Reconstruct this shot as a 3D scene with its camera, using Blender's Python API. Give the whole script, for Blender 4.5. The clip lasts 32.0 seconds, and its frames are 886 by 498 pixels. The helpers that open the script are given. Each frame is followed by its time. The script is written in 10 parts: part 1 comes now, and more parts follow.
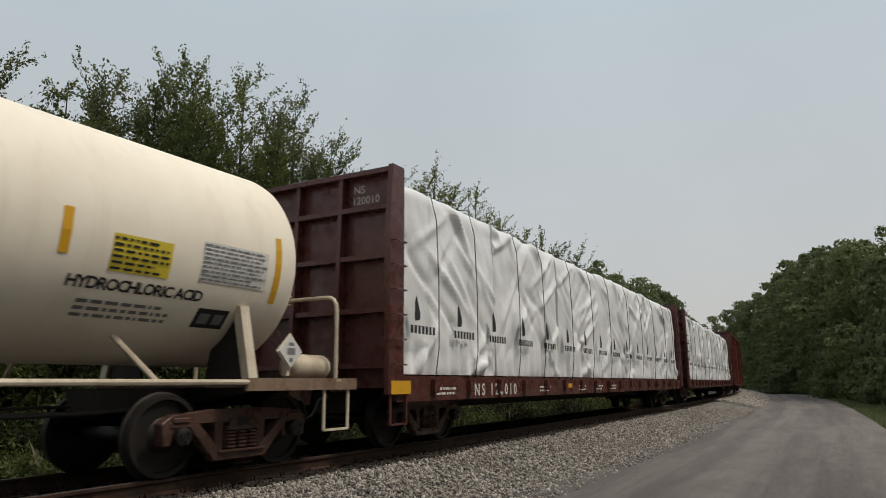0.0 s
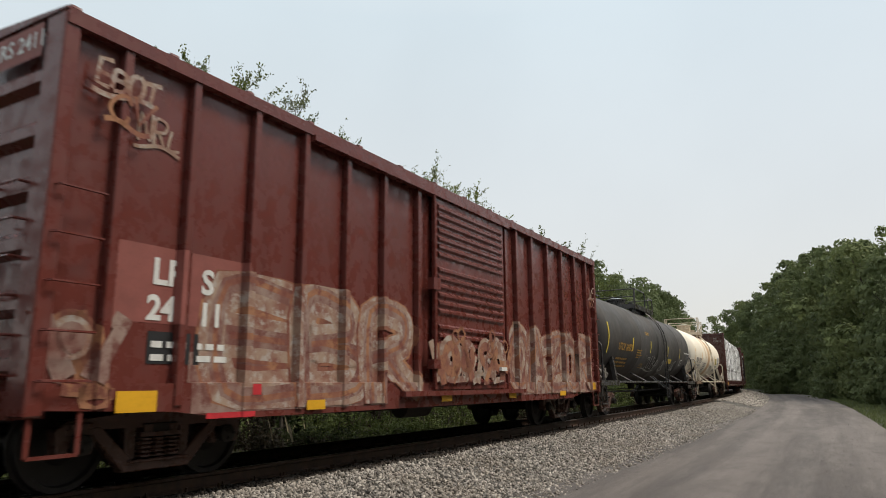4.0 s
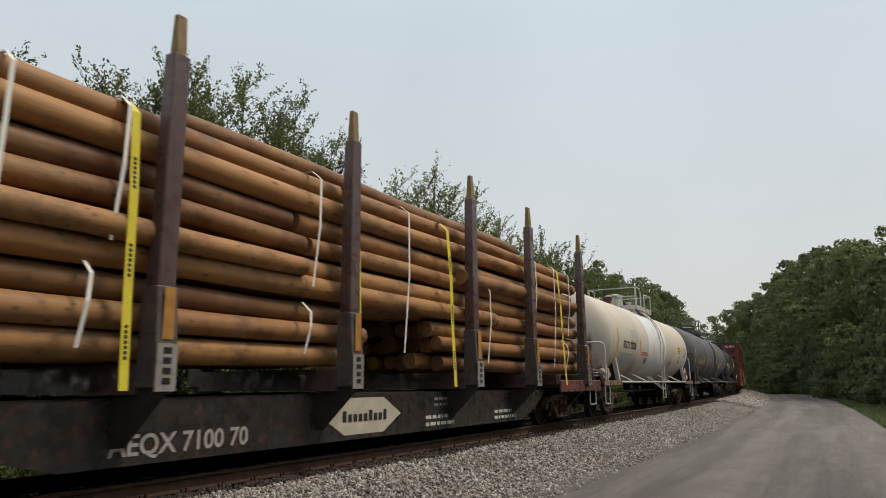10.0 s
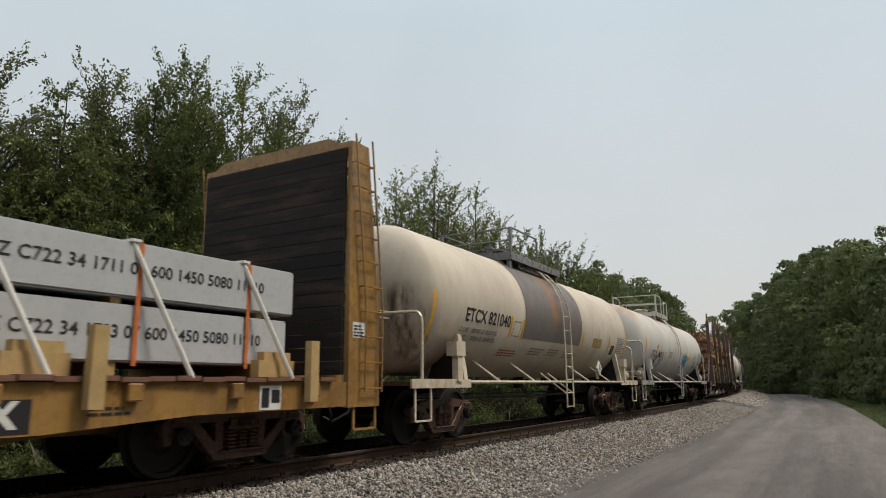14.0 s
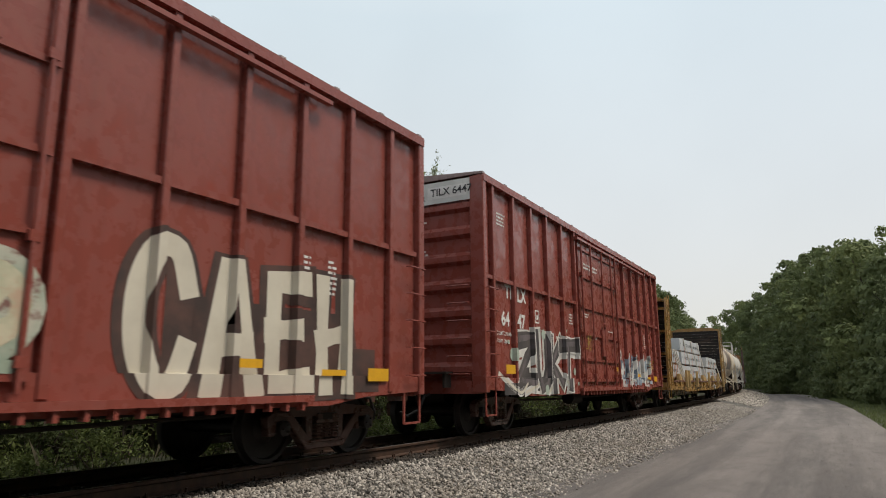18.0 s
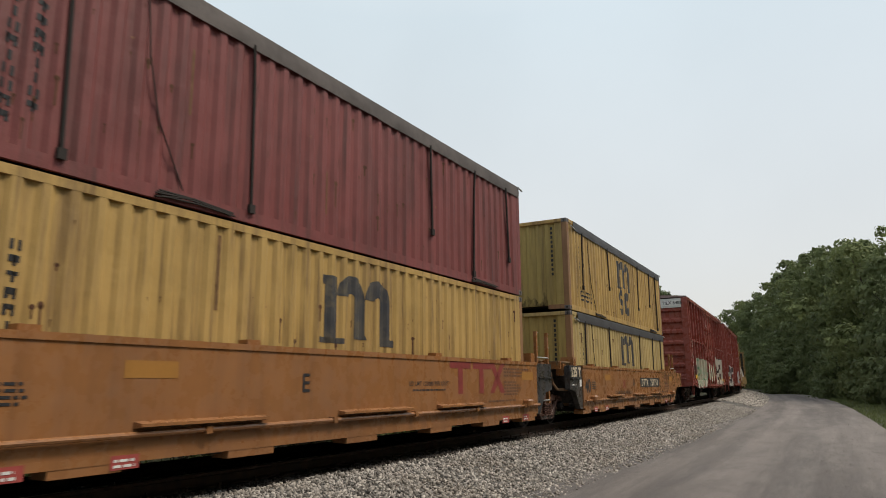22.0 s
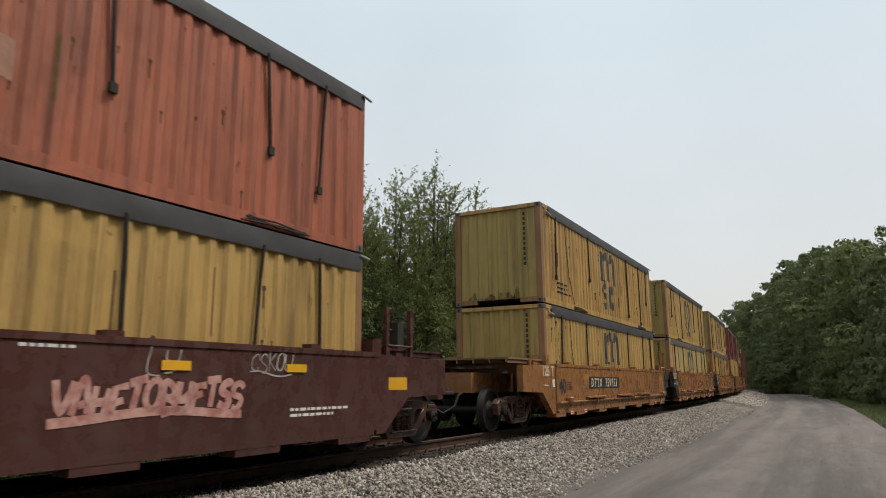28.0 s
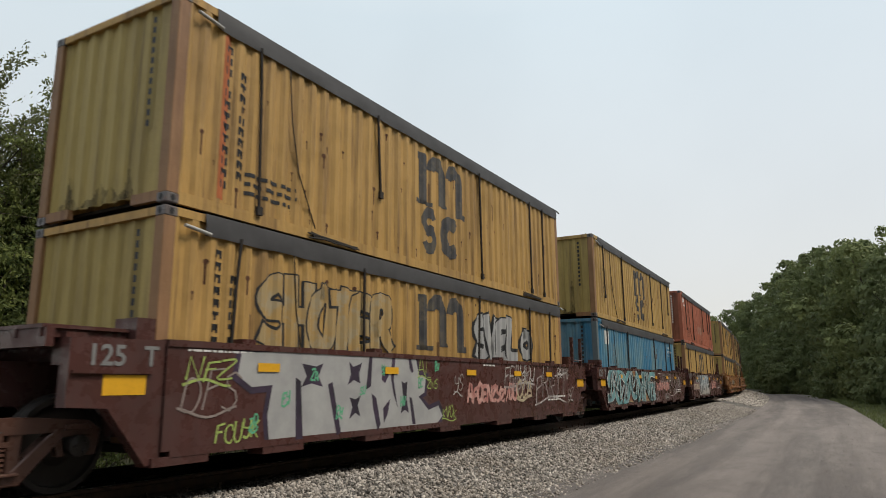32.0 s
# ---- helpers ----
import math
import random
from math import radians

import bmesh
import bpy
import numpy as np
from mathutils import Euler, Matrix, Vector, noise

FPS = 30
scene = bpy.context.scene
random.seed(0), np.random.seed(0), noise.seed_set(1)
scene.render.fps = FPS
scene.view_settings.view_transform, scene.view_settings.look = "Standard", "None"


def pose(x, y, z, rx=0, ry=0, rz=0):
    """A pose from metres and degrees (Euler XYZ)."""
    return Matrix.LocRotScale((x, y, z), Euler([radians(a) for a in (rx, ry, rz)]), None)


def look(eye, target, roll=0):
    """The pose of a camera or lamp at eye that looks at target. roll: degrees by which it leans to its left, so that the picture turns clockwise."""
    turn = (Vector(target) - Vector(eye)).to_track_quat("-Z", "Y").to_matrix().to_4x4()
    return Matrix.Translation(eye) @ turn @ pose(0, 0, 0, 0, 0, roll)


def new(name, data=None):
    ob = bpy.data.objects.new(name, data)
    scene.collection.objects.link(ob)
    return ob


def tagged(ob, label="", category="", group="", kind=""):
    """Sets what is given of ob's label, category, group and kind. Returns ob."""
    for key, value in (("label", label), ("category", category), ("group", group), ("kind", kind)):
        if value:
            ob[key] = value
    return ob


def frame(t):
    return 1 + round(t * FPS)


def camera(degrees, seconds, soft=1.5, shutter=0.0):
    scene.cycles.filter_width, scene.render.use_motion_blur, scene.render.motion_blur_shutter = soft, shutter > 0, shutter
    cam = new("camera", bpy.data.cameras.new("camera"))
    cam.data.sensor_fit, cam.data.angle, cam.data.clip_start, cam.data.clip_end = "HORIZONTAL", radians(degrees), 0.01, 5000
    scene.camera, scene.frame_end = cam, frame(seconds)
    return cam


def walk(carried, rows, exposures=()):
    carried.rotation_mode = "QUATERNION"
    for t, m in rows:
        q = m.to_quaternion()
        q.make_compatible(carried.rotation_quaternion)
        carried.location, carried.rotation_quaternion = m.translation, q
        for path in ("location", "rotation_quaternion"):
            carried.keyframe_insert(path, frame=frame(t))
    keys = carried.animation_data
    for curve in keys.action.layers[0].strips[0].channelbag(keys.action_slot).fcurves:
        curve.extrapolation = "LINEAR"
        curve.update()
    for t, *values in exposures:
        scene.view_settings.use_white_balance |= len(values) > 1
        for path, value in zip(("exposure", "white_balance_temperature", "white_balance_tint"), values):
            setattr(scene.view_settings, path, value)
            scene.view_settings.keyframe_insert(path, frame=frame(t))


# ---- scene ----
# camera beside the road, on a tripod
cam = camera(66.1, 32.0, soft=0.9, shutter=0.1)
EYE = pose(0, 0, 0.995, 101.27, 0, 30.33) @ pose(0, 0, 0, 0, 0, -0.44)
walk(cam, [(0.0, EYE), (32.0, EYE)], exposures=[(0.0, -0.36), (1.0, -0.36), (2.0, -0.02), (3.0, 0.06), (4.0, 0.12), (6.5, 0.16), (7.0, 0.12), (8.0, -0.12), (9.5, -0.1), (11.0, 0.0), (12.5, -0.14), (14.5, -0.08), (17.0, 0.12), (20.0, 0.12), (22.0, 0.1), (26.0, 0.06), (32.0, 0.12)])

# track: straight behind the camera, then a long bend to the left
TRACK_X, BEND, BEND_START = -7.446, 1 / 755.0, 3.78


def on_track(s):
    """Place and heading (radians, to the left) at s metres along the track."""
    u = max(0.0, s - BEND_START)
    a = u * BEND
    return (TRACK_X - (1 - math.cos(a)) / BEND, min(s, BEND_START) + math.sin(a) / BEND, a)


def beside(s, lat, z=0.0):
    """A point lat metres to the right of the track's middle."""
    x, y, a = on_track(s)
    return Vector((x + lat * math.cos(a), y + lat * math.sin(a), z))


def travel(t):
    """Metres that the train has gone since 16 s."""
    return 10.316 * (t - 16) - 0.0184 * (t - 16) ** 2


# ---- light: hazy summer daylight, high veiled sun ----
world = bpy.data.worlds.new("world")
scene.world = world
world.use_nodes = True
wn, wl = world.node_tree.nodes, world.node_tree.links
sky = wn.new("ShaderNodeTexSky")
sky.sky_type = "NISHITA"
sky.sun_disc = False
sky.sun_elevation, sky.sun_rotation = radians(59), radians(66)
sky.air_density, sky.dust_density, sky.ozone_density = 1.0, 3.0, 1.0
haze = wn.new("ShaderNodeMix")
haze.data_type = "RGBA"
haze.inputs["Factor"].default_value = 0.82
geo = wn.new("ShaderNodeTexCoord")
sep = wn.new("ShaderNodeSeparateXYZ")
ramp = wn.new("ShaderNodeValToRGB")
ramp.color_ramp.elements[0].position, ramp.color_ramp.elements[0].color = 0.0, (5.8, 5.55, 5.2, 1)
ramp.color_ramp.elements[1].position, ramp.color_ramp.elements[1].color = 0.5, (5.2, 5.85, 6.05, 1)
veiled = ramp.color_ramp.elements.new(1.0)
veiled.color = (9.0, 9.2, 9.1, 1)
wisp = wn.new("ShaderNodeTexNoise")
wisp.inputs["Scale"].default_value, wisp.inputs["Detail"].default_value = 2.2, 5
veil = wn.new("ShaderNodeMix")
veil.data_type = "RGBA"
veil.blend_type = "MULTIPLY"
veil.inputs["Factor"].default_value = 0.2
wl.new(geo.outputs["Generated"], sep.inputs[0])
wl.new(geo.outputs["Generated"], wisp.inputs["Vector"])
wl.new(sep.outputs["Z"], ramp.inputs[0])
wl.new(ramp.outputs[0], veil.inputs["A"])
wl.new(wisp.outputs["Fac"], veil.inputs["B"])
wl.new(sky.outputs[0], haze.inputs["A"])
wl.new(veil.outputs["Result"], haze.inputs["B"])
wl.new(haze.outputs["Result"], wn["Background"].inputs["Color"])
wn["Background"].inputs["Strength"].default_value = 0.15
sun = new("sun", bpy.data.lights.new("sun", "SUN"))
sun.data.energy, sun.data.angle, sun.data.color = 2.5, radians(14), (1.0, 0.90, 0.76)
sun.matrix_world = look((32, 14, 58), (0, 0, 0))

# ---- materials ----


class Nodes:
    """A few shorthands for one material's nodes."""

    def __init__(self, name):
        self.m = bpy.data.materials.new(name)
        self.m.use_nodes = True
        self.n, self.l = self.m.node_tree.nodes, self.m.node_tree.links
        self.out = self.n["Principled BSDF"]
        self.tc = self.n.new("ShaderNodeTexCoord").outputs["Object"]

    def put(self, a, b):
        self.l.new(a, b)

    def mapped(self, scale):
        v = self.n.new("ShaderNodeMapping")
        v.inputs["Scale"].default_value = scale
        self.put(self.tc, v.inputs["Vector"])
        return v.outputs[0]

    def noise(self, scale, detail=6, rough=0.6, stretch=(1, 1, 1), out="Fac"):
        t = self.n.new("ShaderNodeTexNoise")
        t.inputs["Scale"].default_value, t.inputs["Detail"].default_value, t.inputs["Roughness"].default_value = scale, detail, rough
        self.put(self.mapped(stretch), t.inputs["Vector"])
        return t.outputs[out]

    def step(self, v, lo, hi, top=1.0):
        r = self.n.new("ShaderNodeMapRange")
        r.inputs["From Min"].default_value, r.inputs["From Max"].default_value, r.inputs["To Max"].default_value = lo, hi, top
        self.put(v, r.inputs["Value"])
        return r.outputs[0]

    def mix(self, f, a, b, how="MIX"):
        x = self.n.new("ShaderNodeMix")
        x.data_type, x.blend_type = "RGBA", how
        for v, s in ((f, "Factor"), (a, "A"), (b, "B")):
            if isinstance(v, (int, float)):
                x.inputs[s].default_value = v
            elif isinstance(v, tuple):
                x.inputs[s].default_value = (*v, 1)
            else:
                self.put(v, x.inputs[s])
        return x.outputs["Result"]

    def random(self):
        return self.n.new("ShaderNodeObjectInfo").outputs["Random"]

    def island(self):
        return self.n.new("ShaderNodeNewGeometry").outputs["Random Per Island"]

    def bump(self, v, strength, distance=0.01):
        b = self.n.new("ShaderNodeBump")
        b.inputs["Strength"].default_value, b.inputs["Distance"].default_value = strength, distance
        self.put(v, b.inputs["Height"])
        self.put(b.outputs[0], self.out.inputs["Normal"])

    def finish(self, color, rough=0.6, metal=0.0, spec=0.4):
        if isinstance(color, tuple):
            self.out.inputs["Base Color"].default_value = (*color, 1)
        else:
            self.put(color, self.out.inputs["Base Color"])
        if isinstance(rough, (int, float)):
            self.out.inputs["Roughness"].default_value = rough
        else:
            self.put(rough, self.out.inputs["Roughness"])
        self.out.inputs["Metallic"].default_value = metal
        self.out.inputs["Specular IOR Level"].default_value = spec
        return self.m


def paint(name, color, dirt=(0.12, 0.08, 0.055), amount=0.5, rough=0.5, streak=0.5, rust=0.0, rust_color=(0.23, 0.09, 0.035)):
    """Weathered paint on steel: grime in clouds, runs down the sides, specks of rust."""
    k = Nodes(name)
    cloud = k.step(k.noise(0.9, 8, 0.65), 0.42, 0.75, amount)
    runs = k.step(k.noise(3.0, 6, 0.7, (1.6, 1.6, 0.12)), 0.48, 0.8, streak)
    fade = k.mix(k.step(k.noise(0.45, 4), 0.35, 0.7, 0.35), color, tuple(min(1, c * 1.25 + 0.02) for c in color))
    c = k.mix(cloud, fade, dirt)
    c = k.mix(runs, c, dirt)
    if rust:
        c = k.mix(k.step(k.noise(7, 8, 0.75), 0.62 - 0.12 * rust, 0.72, rust), c, rust_color)
    k.bump(k.noise(60, 3), 0.06, 0.004)
    return k.finish(c, k.step(k.noise(5, 4), 0.3, 0.8, rough + 0.25), 0.0)


def plain(name, color, rough=0.6, metal=0.0, vary=0.25, scale=8):
    """A plain surface with two scales of slight variation."""
    k = Nodes(name)
    dark = tuple(c * (1 - vary) for c in color)
    c = k.mix(k.step(k.noise(scale, 6), 0.35, 0.7), color, dark)
    c = k.mix(k.step(k.noise(scale * 9, 3), 0.5, 0.8, 0.4), c, tuple(x * 0.6 for x in color))
    k.bump(k.noise(scale * 12, 3), 0.1, 0.003)
    return k.finish(c, rough, metal)


# ---- mesh shorthands ----


def box(bm, x0, x1, y0, y1, z0, z1):
    v = [bm.verts.new((x, y, z)) for x in (x0, x1) for y in (y0, y1) for z in (z0, z1)]
    for f in ((0, 1, 3, 2), (4, 6, 7, 5), (0, 4, 5, 1), (2, 3, 7, 6), (0, 2, 6, 4), (1, 5, 7, 3)):
        bm.faces.new([v[i] for i in f])
    return v


def rings(bm, loops, caps=True, closed=True):
    """Joins rings of points into a skin."""
    vs = [[bm.verts.new(p) for p in r] for r in loops]
    n = len(vs[0])
    for a, b in zip(vs, vs[1:]):
        for i in range(n if closed else n - 1):
            bm.faces.new((a[i], a[(i + 1) % n], b[(i + 1) % n], b[i]))
    if caps and closed:
        bm.faces.new(vs[0][::-1])
        bm.faces.new(vs[-1])
    return vs


def cyl(bm, p0, p1, r0, r1=None, n=10):
    """A round bar from p0 to p1."""
    p0, p1 = Vector(p0), Vector(p1)
    r1 = r0 if r1 is None else r1
    d = (p1 - p0).normalized()
    u = d.orthogonal().normalized()
    w = d.cross(u)
    ring = [(math.cos(2 * math.pi * i / n), math.sin(2 * math.pi * i / n)) for i in range(n)]
    rings(bm, [[p + (u * c + w * s) * r for c, s in ring] for p, r in ((p0, r0), (p1, r1))])


def pipe(bm, pts, r, n=6):
    """A bent pipe through the points."""
    pts = [Vector(p) for p in pts]
    loops, u = [], None
    for i, p in enumerate(pts):
        d = (pts[min(i + 1, len(pts) - 1)] - pts[max(i - 1, 0)]).normalized()
        u = (u - d * u.dot(d)).normalized() if u else d.orthogonal().normalized()
        w = d.cross(u)
        loops.append([p + (u * math.cos(2 * math.pi * k / n) + w * math.sin(2 * math.pi * k / n)) * r for k in range(n)])
    rings(bm, loops)


def prism(bm, outline, x0, x1, axis="x"):
    """An outline (two coordinates a point) drawn out along one axis."""
    put = {"x": lambda a, b, t: (t, a, b), "y": lambda a, b, t: (a, t, b), "z": lambda a, b, t: (a, b, t)}[axis]
    rings(bm, [[put(a, b, t) for a, b in outline] for t in (x0, x1)])


def turned(bm, profile, centre, axis="y", n=32):
    """A profile of (place along the axis, radius) turned round it."""
    loops = []
    for a, r in profile:
        loop = []
        for i in range(n):
            c, s = math.cos(2 * math.pi * i / n) * r, math.sin(2 * math.pi * i / n) * r
            p = {"y": (s, a, c), "x": (a, s, c), "z": (c, s, a)}[axis]
            loop.append((p[0] + centre[0], p[1] + centre[1], p[2] + centre[2]))
        loops.append(loop)
    rings(bm, loops)


def mesh_of(name, bm, mat, smooth=False):
    bmesh.ops.recalc_face_normals(bm, faces=bm.faces)
    me = bpy.data.meshes.new(name)
    bm.to_mesh(me)
    bm.free()
    me.materials.append(mat)
    if smooth:
        me.shade_smooth()
        me.set_sharp_from_angle(angle=radians(smooth if smooth > 1 else 40))
    return me


def part(name, bm, mat, parent=None, label="", smooth=False, at=None):
    """One mesh object, under a thing or under a part."""
    me = bm if isinstance(bm, bpy.types.Mesh) else mesh_of(name, bm, mat, smooth)
    ob = new(name, me)
    ob.parent = parent
    if at is not None:
        ob.matrix_basis = at
    return tagged(ob, label)


def shape(name, mat, parent, *solids, label="", smooth=False):
    """A part out of boxes (six numbers) and bars (two points and a radius)."""
    bm = bmesh.new()
    for s in solids:
        if len(s) == 6:
            box(bm, *s)
        elif len(s) == 3:
            cyl(bm, *s)
        else:
            pipe(bm, s[0], s[1])
    return part(name, bm, mat, parent, label, smooth)


def thing(name, label, category, group="", kind=""):
    return tagged(new(name), label, category, group, kind)


# faces that lettering is put on: the side towards the road, the rear end
SIDE = Matrix(((0, 0, 1, 0), (1, 0, 0, 0), (0, 1, 0, 0), (0, 0, 0, 1)))
REAR = Matrix(((1, 0, 0, 0), (0, 0, -1, 0), (0, 1, 0, 0), (0, 0, 0, 1)))
LETTERS = {}


def letters(text, size, bold=0.0, shear=0.0, spacing=1.0):
    """Points and faces of a line of lettering, its left foot at the origin."""
    key = (text, size, bold, shear, spacing)
    if key not in LETTERS:
        cu = bpy.data.curves.new("lettering", "FONT")
        cu.body, cu.size, cu.offset, cu.shear, cu.space_character = text, size * 1.37, bold, shear, spacing
        cu.resolution_u = 3
        ob = bpy.data.objects.new("lettering", cu)
        me = bpy.data.meshes.new_from_object(ob)
        LETTERS[key] = ([v.co.copy() for v in me.vertices], [tuple(p.vertices) for p in me.polygons])
        bpy.data.objects.remove(ob)
        bpy.data.meshes.remove(me)
        bpy.data.curves.remove(cu)
    return LETTERS[key]


def sign(name, pts, faces, mat, parent, place, label="", roll=None):
    """Flat shapes laid on a face; roll=(z of the axis, radius) wraps them round a tank's shell, with (place, depth) besides on its rear head."""
    out = []
    for p in pts:
        q = place @ Vector((p[0], p[1], p[2] if len(p) > 2 else 0))
        if roll and len(roll) == 4:
            zc, r, a, head = roll
            rho = min(0.98, math.hypot(q.x, q.z - zc) / r)
            q.y = a + head * (1 - math.sqrt(1 - rho * rho)) - 0.012
        elif roll:
            zc, r = roll
            a = (q.z - zc) / r
            q = Vector((math.cos(a) * (r + q.x), q.y, zc + math.sin(a) * (r + q.x)))
        out.append(q)
    me = bpy.data.meshes.new(name)
    me.from_pydata(out, [], faces)
    me.materials.append(mat)
    return part(name, me, mat, parent, label)


def at_side(x, y, z):
    return Matrix.Translation((x, y, z)) @ SIDE


def at_rear(x, y, z):
    return Matrix.Translation((x, y, z)) @ REAR


def write(text, size, mat, parent, place, roll=None, bold=0.004, name="lettering", shear=0.0, spacing=1.0):
    pts, faces = letters(text, size, bold, shear, spacing)
    return sign(name, pts, faces, mat, parent, place, roll=roll)


def patches(name, rects, mat, parent, place, roll=None, label=""):
    """Flat rectangles (x0, x1, y0, y1)."""
    pts, faces = [], []
    for x0, x1, y0, y1 in rects:
        k = max(1, int((y1 - y0) / 0.15)) if roll else 1
        for j in range(k):
            a, b = y0 + (y1 - y0) * j / k, y0 + (y1 - y0) * (j + 1) / k
            i = len(pts)
            pts += [(x0, a), (x1, a), (x1, b), (x0, b)]
            faces.append((i, i + 1, i + 2, i + 3))
    return sign(name, pts, faces, mat, parent, place, label, roll)


def fine_print(lines, width, height, rng, fill=0.5):
    """Rows of short bars: print too small to be read."""
    out, step = [], height / lines
    for j in range(lines):
        x, y = 0.0, height - (j + 1) * step
        end = width * rng.uniform(0.7, 1.0)
        while x < end:
            w = min(end - x, rng.uniform(0.03, 0.13) * max(1, step / 0.07))
            out.append((x, x + w, y, y + step * fill))
            x += w + step * 0.4
    return out


TRAIN = []


def car_thing(name, label, category, rear, front, group="cars of the train"):
    """A car of the train, its origin at its middle on the railhead; rear and front in metres along the track at 16 s."""
    ob = thing(name, label, category, group)
    TRAIN.append((ob, (rear + front) / 2, front - rear))
    return ob


def load_thing(name, label, category, car, group=""):
    """A load that rides on a car, in the car's own space."""
    ob = thing(name, label, category, group)
    TRAIN.append((ob, *[(s, n) for c, s, n in TRAIN if c == car][0]))
    return ob

# ---- ground, road, track ----
M_BALLAST = Nodes("ballast_stone")
c = M_BALLAST.mix(M_BALLAST.island(), (0.45, 0.41, 0.365), (0.08, 0.072, 0.064))
c = M_BALLAST.mix(M_BALLAST.step(M_BALLAST.noise(0.8, 5), 0.45, 0.7, 0.4), c, (0.20, 0.16, 0.12))
M_BALLAST.bump(M_BALLAST.noise(90, 4), 0.3, 0.004)
M_BALLAST = M_BALLAST.finish(c, 0.85)
M_GRIT = Nodes("road_grit")
M_GRIT = M_GRIT.finish(M_GRIT.mix(M_GRIT.island(), (0.20, 0.185, 0.17), (0.11, 0.10, 0.095)), 0.9)
# near-black bed: shade under the train is put into the stone colour
M_SHADED_BED = Nodes("ballast_bed")
vor = M_SHADED_BED.n.new("ShaderNodeTexVoronoi")
vor.inputs["Scale"].default_value = 20
M_SHADED_BED.put(M_SHADED_BED.tc, vor.inputs["Vector"])
# gaps between stones darker still, their shade painted in too
c = M_SHADED_BED.mix(M_SHADED_BED.step(vor.outputs["Distance"], 0.05, 0.5), (0.05, 0.044, 0.04), (0.014, 0.012, 0.011))
sp = M_SHADED_BED.n.new("ShaderNodeSeparateColor")
M_SHADED_BED.put(vor.outputs["Color"], sp.inputs[0])
c = M_SHADED_BED.mix(M_SHADED_BED.step(sp.outputs[0], 0, 1, 0.6), c, (0.05, 0.045, 0.04))
M_SHADED_BED.bump(vor.outputs["Distance"], 0.9, 0.04)
M_SHADED_BED = M_SHADED_BED.finish(c, 0.9)
M_ROAD = Nodes("worn_asphalt_with_gravel")
M_ROAD.tc = M_ROAD.n.new("ShaderNodeUVMap").outputs[0]
c = M_ROAD.mix(M_ROAD.step(M_ROAD.noise(1.0, 6, 0.6, (0.62, 0.03, 1)), 0.42, 0.60), (0.090, 0.078, 0.073), (0.182, 0.159, 0.147))
c = M_ROAD.mix(M_ROAD.step(M_ROAD.noise(1.0, 8, 0.75, (2.2, 0.22, 1)), 0.50, 0.72, 0.55), c, (0.235, 0.207, 0.19))
wheel = M_ROAD.n.new("ShaderNodeSeparateXYZ")
M_ROAD.put(M_ROAD.tc, wheel.inputs[0])
sway = M_ROAD.noise(0.06, 2, 0.5, (0.0, 1, 1))
for lane, wide, tone, amount in ((3.4, 0.75, (0.045, 0.042, 0.042), 0.75), (4.9, 0.42, (0.055, 0.051, 0.050), 0.6), (6.6, 0.42, (0.055, 0.051, 0.050), 0.6), (8.6, 0.5, (0.10, 0.088, 0.072), 0.5)):
    # worn wheel tracks and darker edges, wandering a little along the road
    n = M_ROAD.n.new("ShaderNodeMath")
    n.operation = "MULTIPLY_ADD"
    n.inputs[1].default_value, n.inputs[2].default_value = 1.6, -lane - 0.8
    M_ROAD.put(sway, n.inputs[0])
    d = M_ROAD.n.new("ShaderNodeMath")
    M_ROAD.put(wheel.outputs["X"], d.inputs[0])
    M_ROAD.put(n.outputs[0], d.inputs[1])
    e = M_ROAD.n.new("ShaderNodeMath")
    e.operation = "ABSOLUTE"
    M_ROAD.put(d.outputs[0], e.inputs[0])
    band = M_ROAD.step(e.outputs[0], wide, wide * 0.25, amount)
    rag = M_ROAD.n.new("ShaderNodeMath")
    rag.operation = "MULTIPLY"
    M_ROAD.put(band, rag.inputs[0])
    M_ROAD.put(M_ROAD.step(M_ROAD.noise(1.3, 7, 0.75, (1.6, 0.35, 1)), 0.36, 0.62), rag.inputs[1])
    c = M_ROAD.mix(rag.outputs[0], c, tone)
c = M_ROAD.mix(M_ROAD.step(M_ROAD.noise(0.55, 7, 0.7, (1.2, 0.5, 1)), 0.48, 0.64, 0.5), c, (0.085, 0.074, 0.069))
c = M_ROAD.mix(M_ROAD.step(M_ROAD.noise(2.7, 8, 0.8, (1, 0.5, 1)), 0.54, 0.68, 0.5), c, (0.06, 0.054, 0.051))
c = M_ROAD.mix(M_ROAD.step(M_ROAD.noise(38, 4, 0.85), 0.48, 0.72, 0.55), c, (0.22, 0.20, 0.19))
c = M_ROAD.mix(M_ROAD.step(M_ROAD.noise(17, 4, 0.85), 0.54, 0.70, 0.55), c, (0.05, 0.045, 0.043))
M_ROAD.bump(M_ROAD.noise(45, 6, 0.9), 0.9, 0.016)
M_ROAD = M_ROAD.finish(c, 0.9)
# brake dust, with the shade below the train added to the colour
M_GRIME_SHADE = Nodes("ballast_with_brake_dust")
c = M_GRIME_SHADE.mix(M_GRIME_SHADE.island(), (0.06, 0.046, 0.036), (0.016, 0.013, 0.011))
M_GRIME_SHADE.bump(M_GRIME_SHADE.noise(90, 4), 0.3, 0.004)
M_GRIME_SHADE = M_GRIME_SHADE.finish(c, 0.9)
M_SOIL = Nodes("soil_and_weeds")
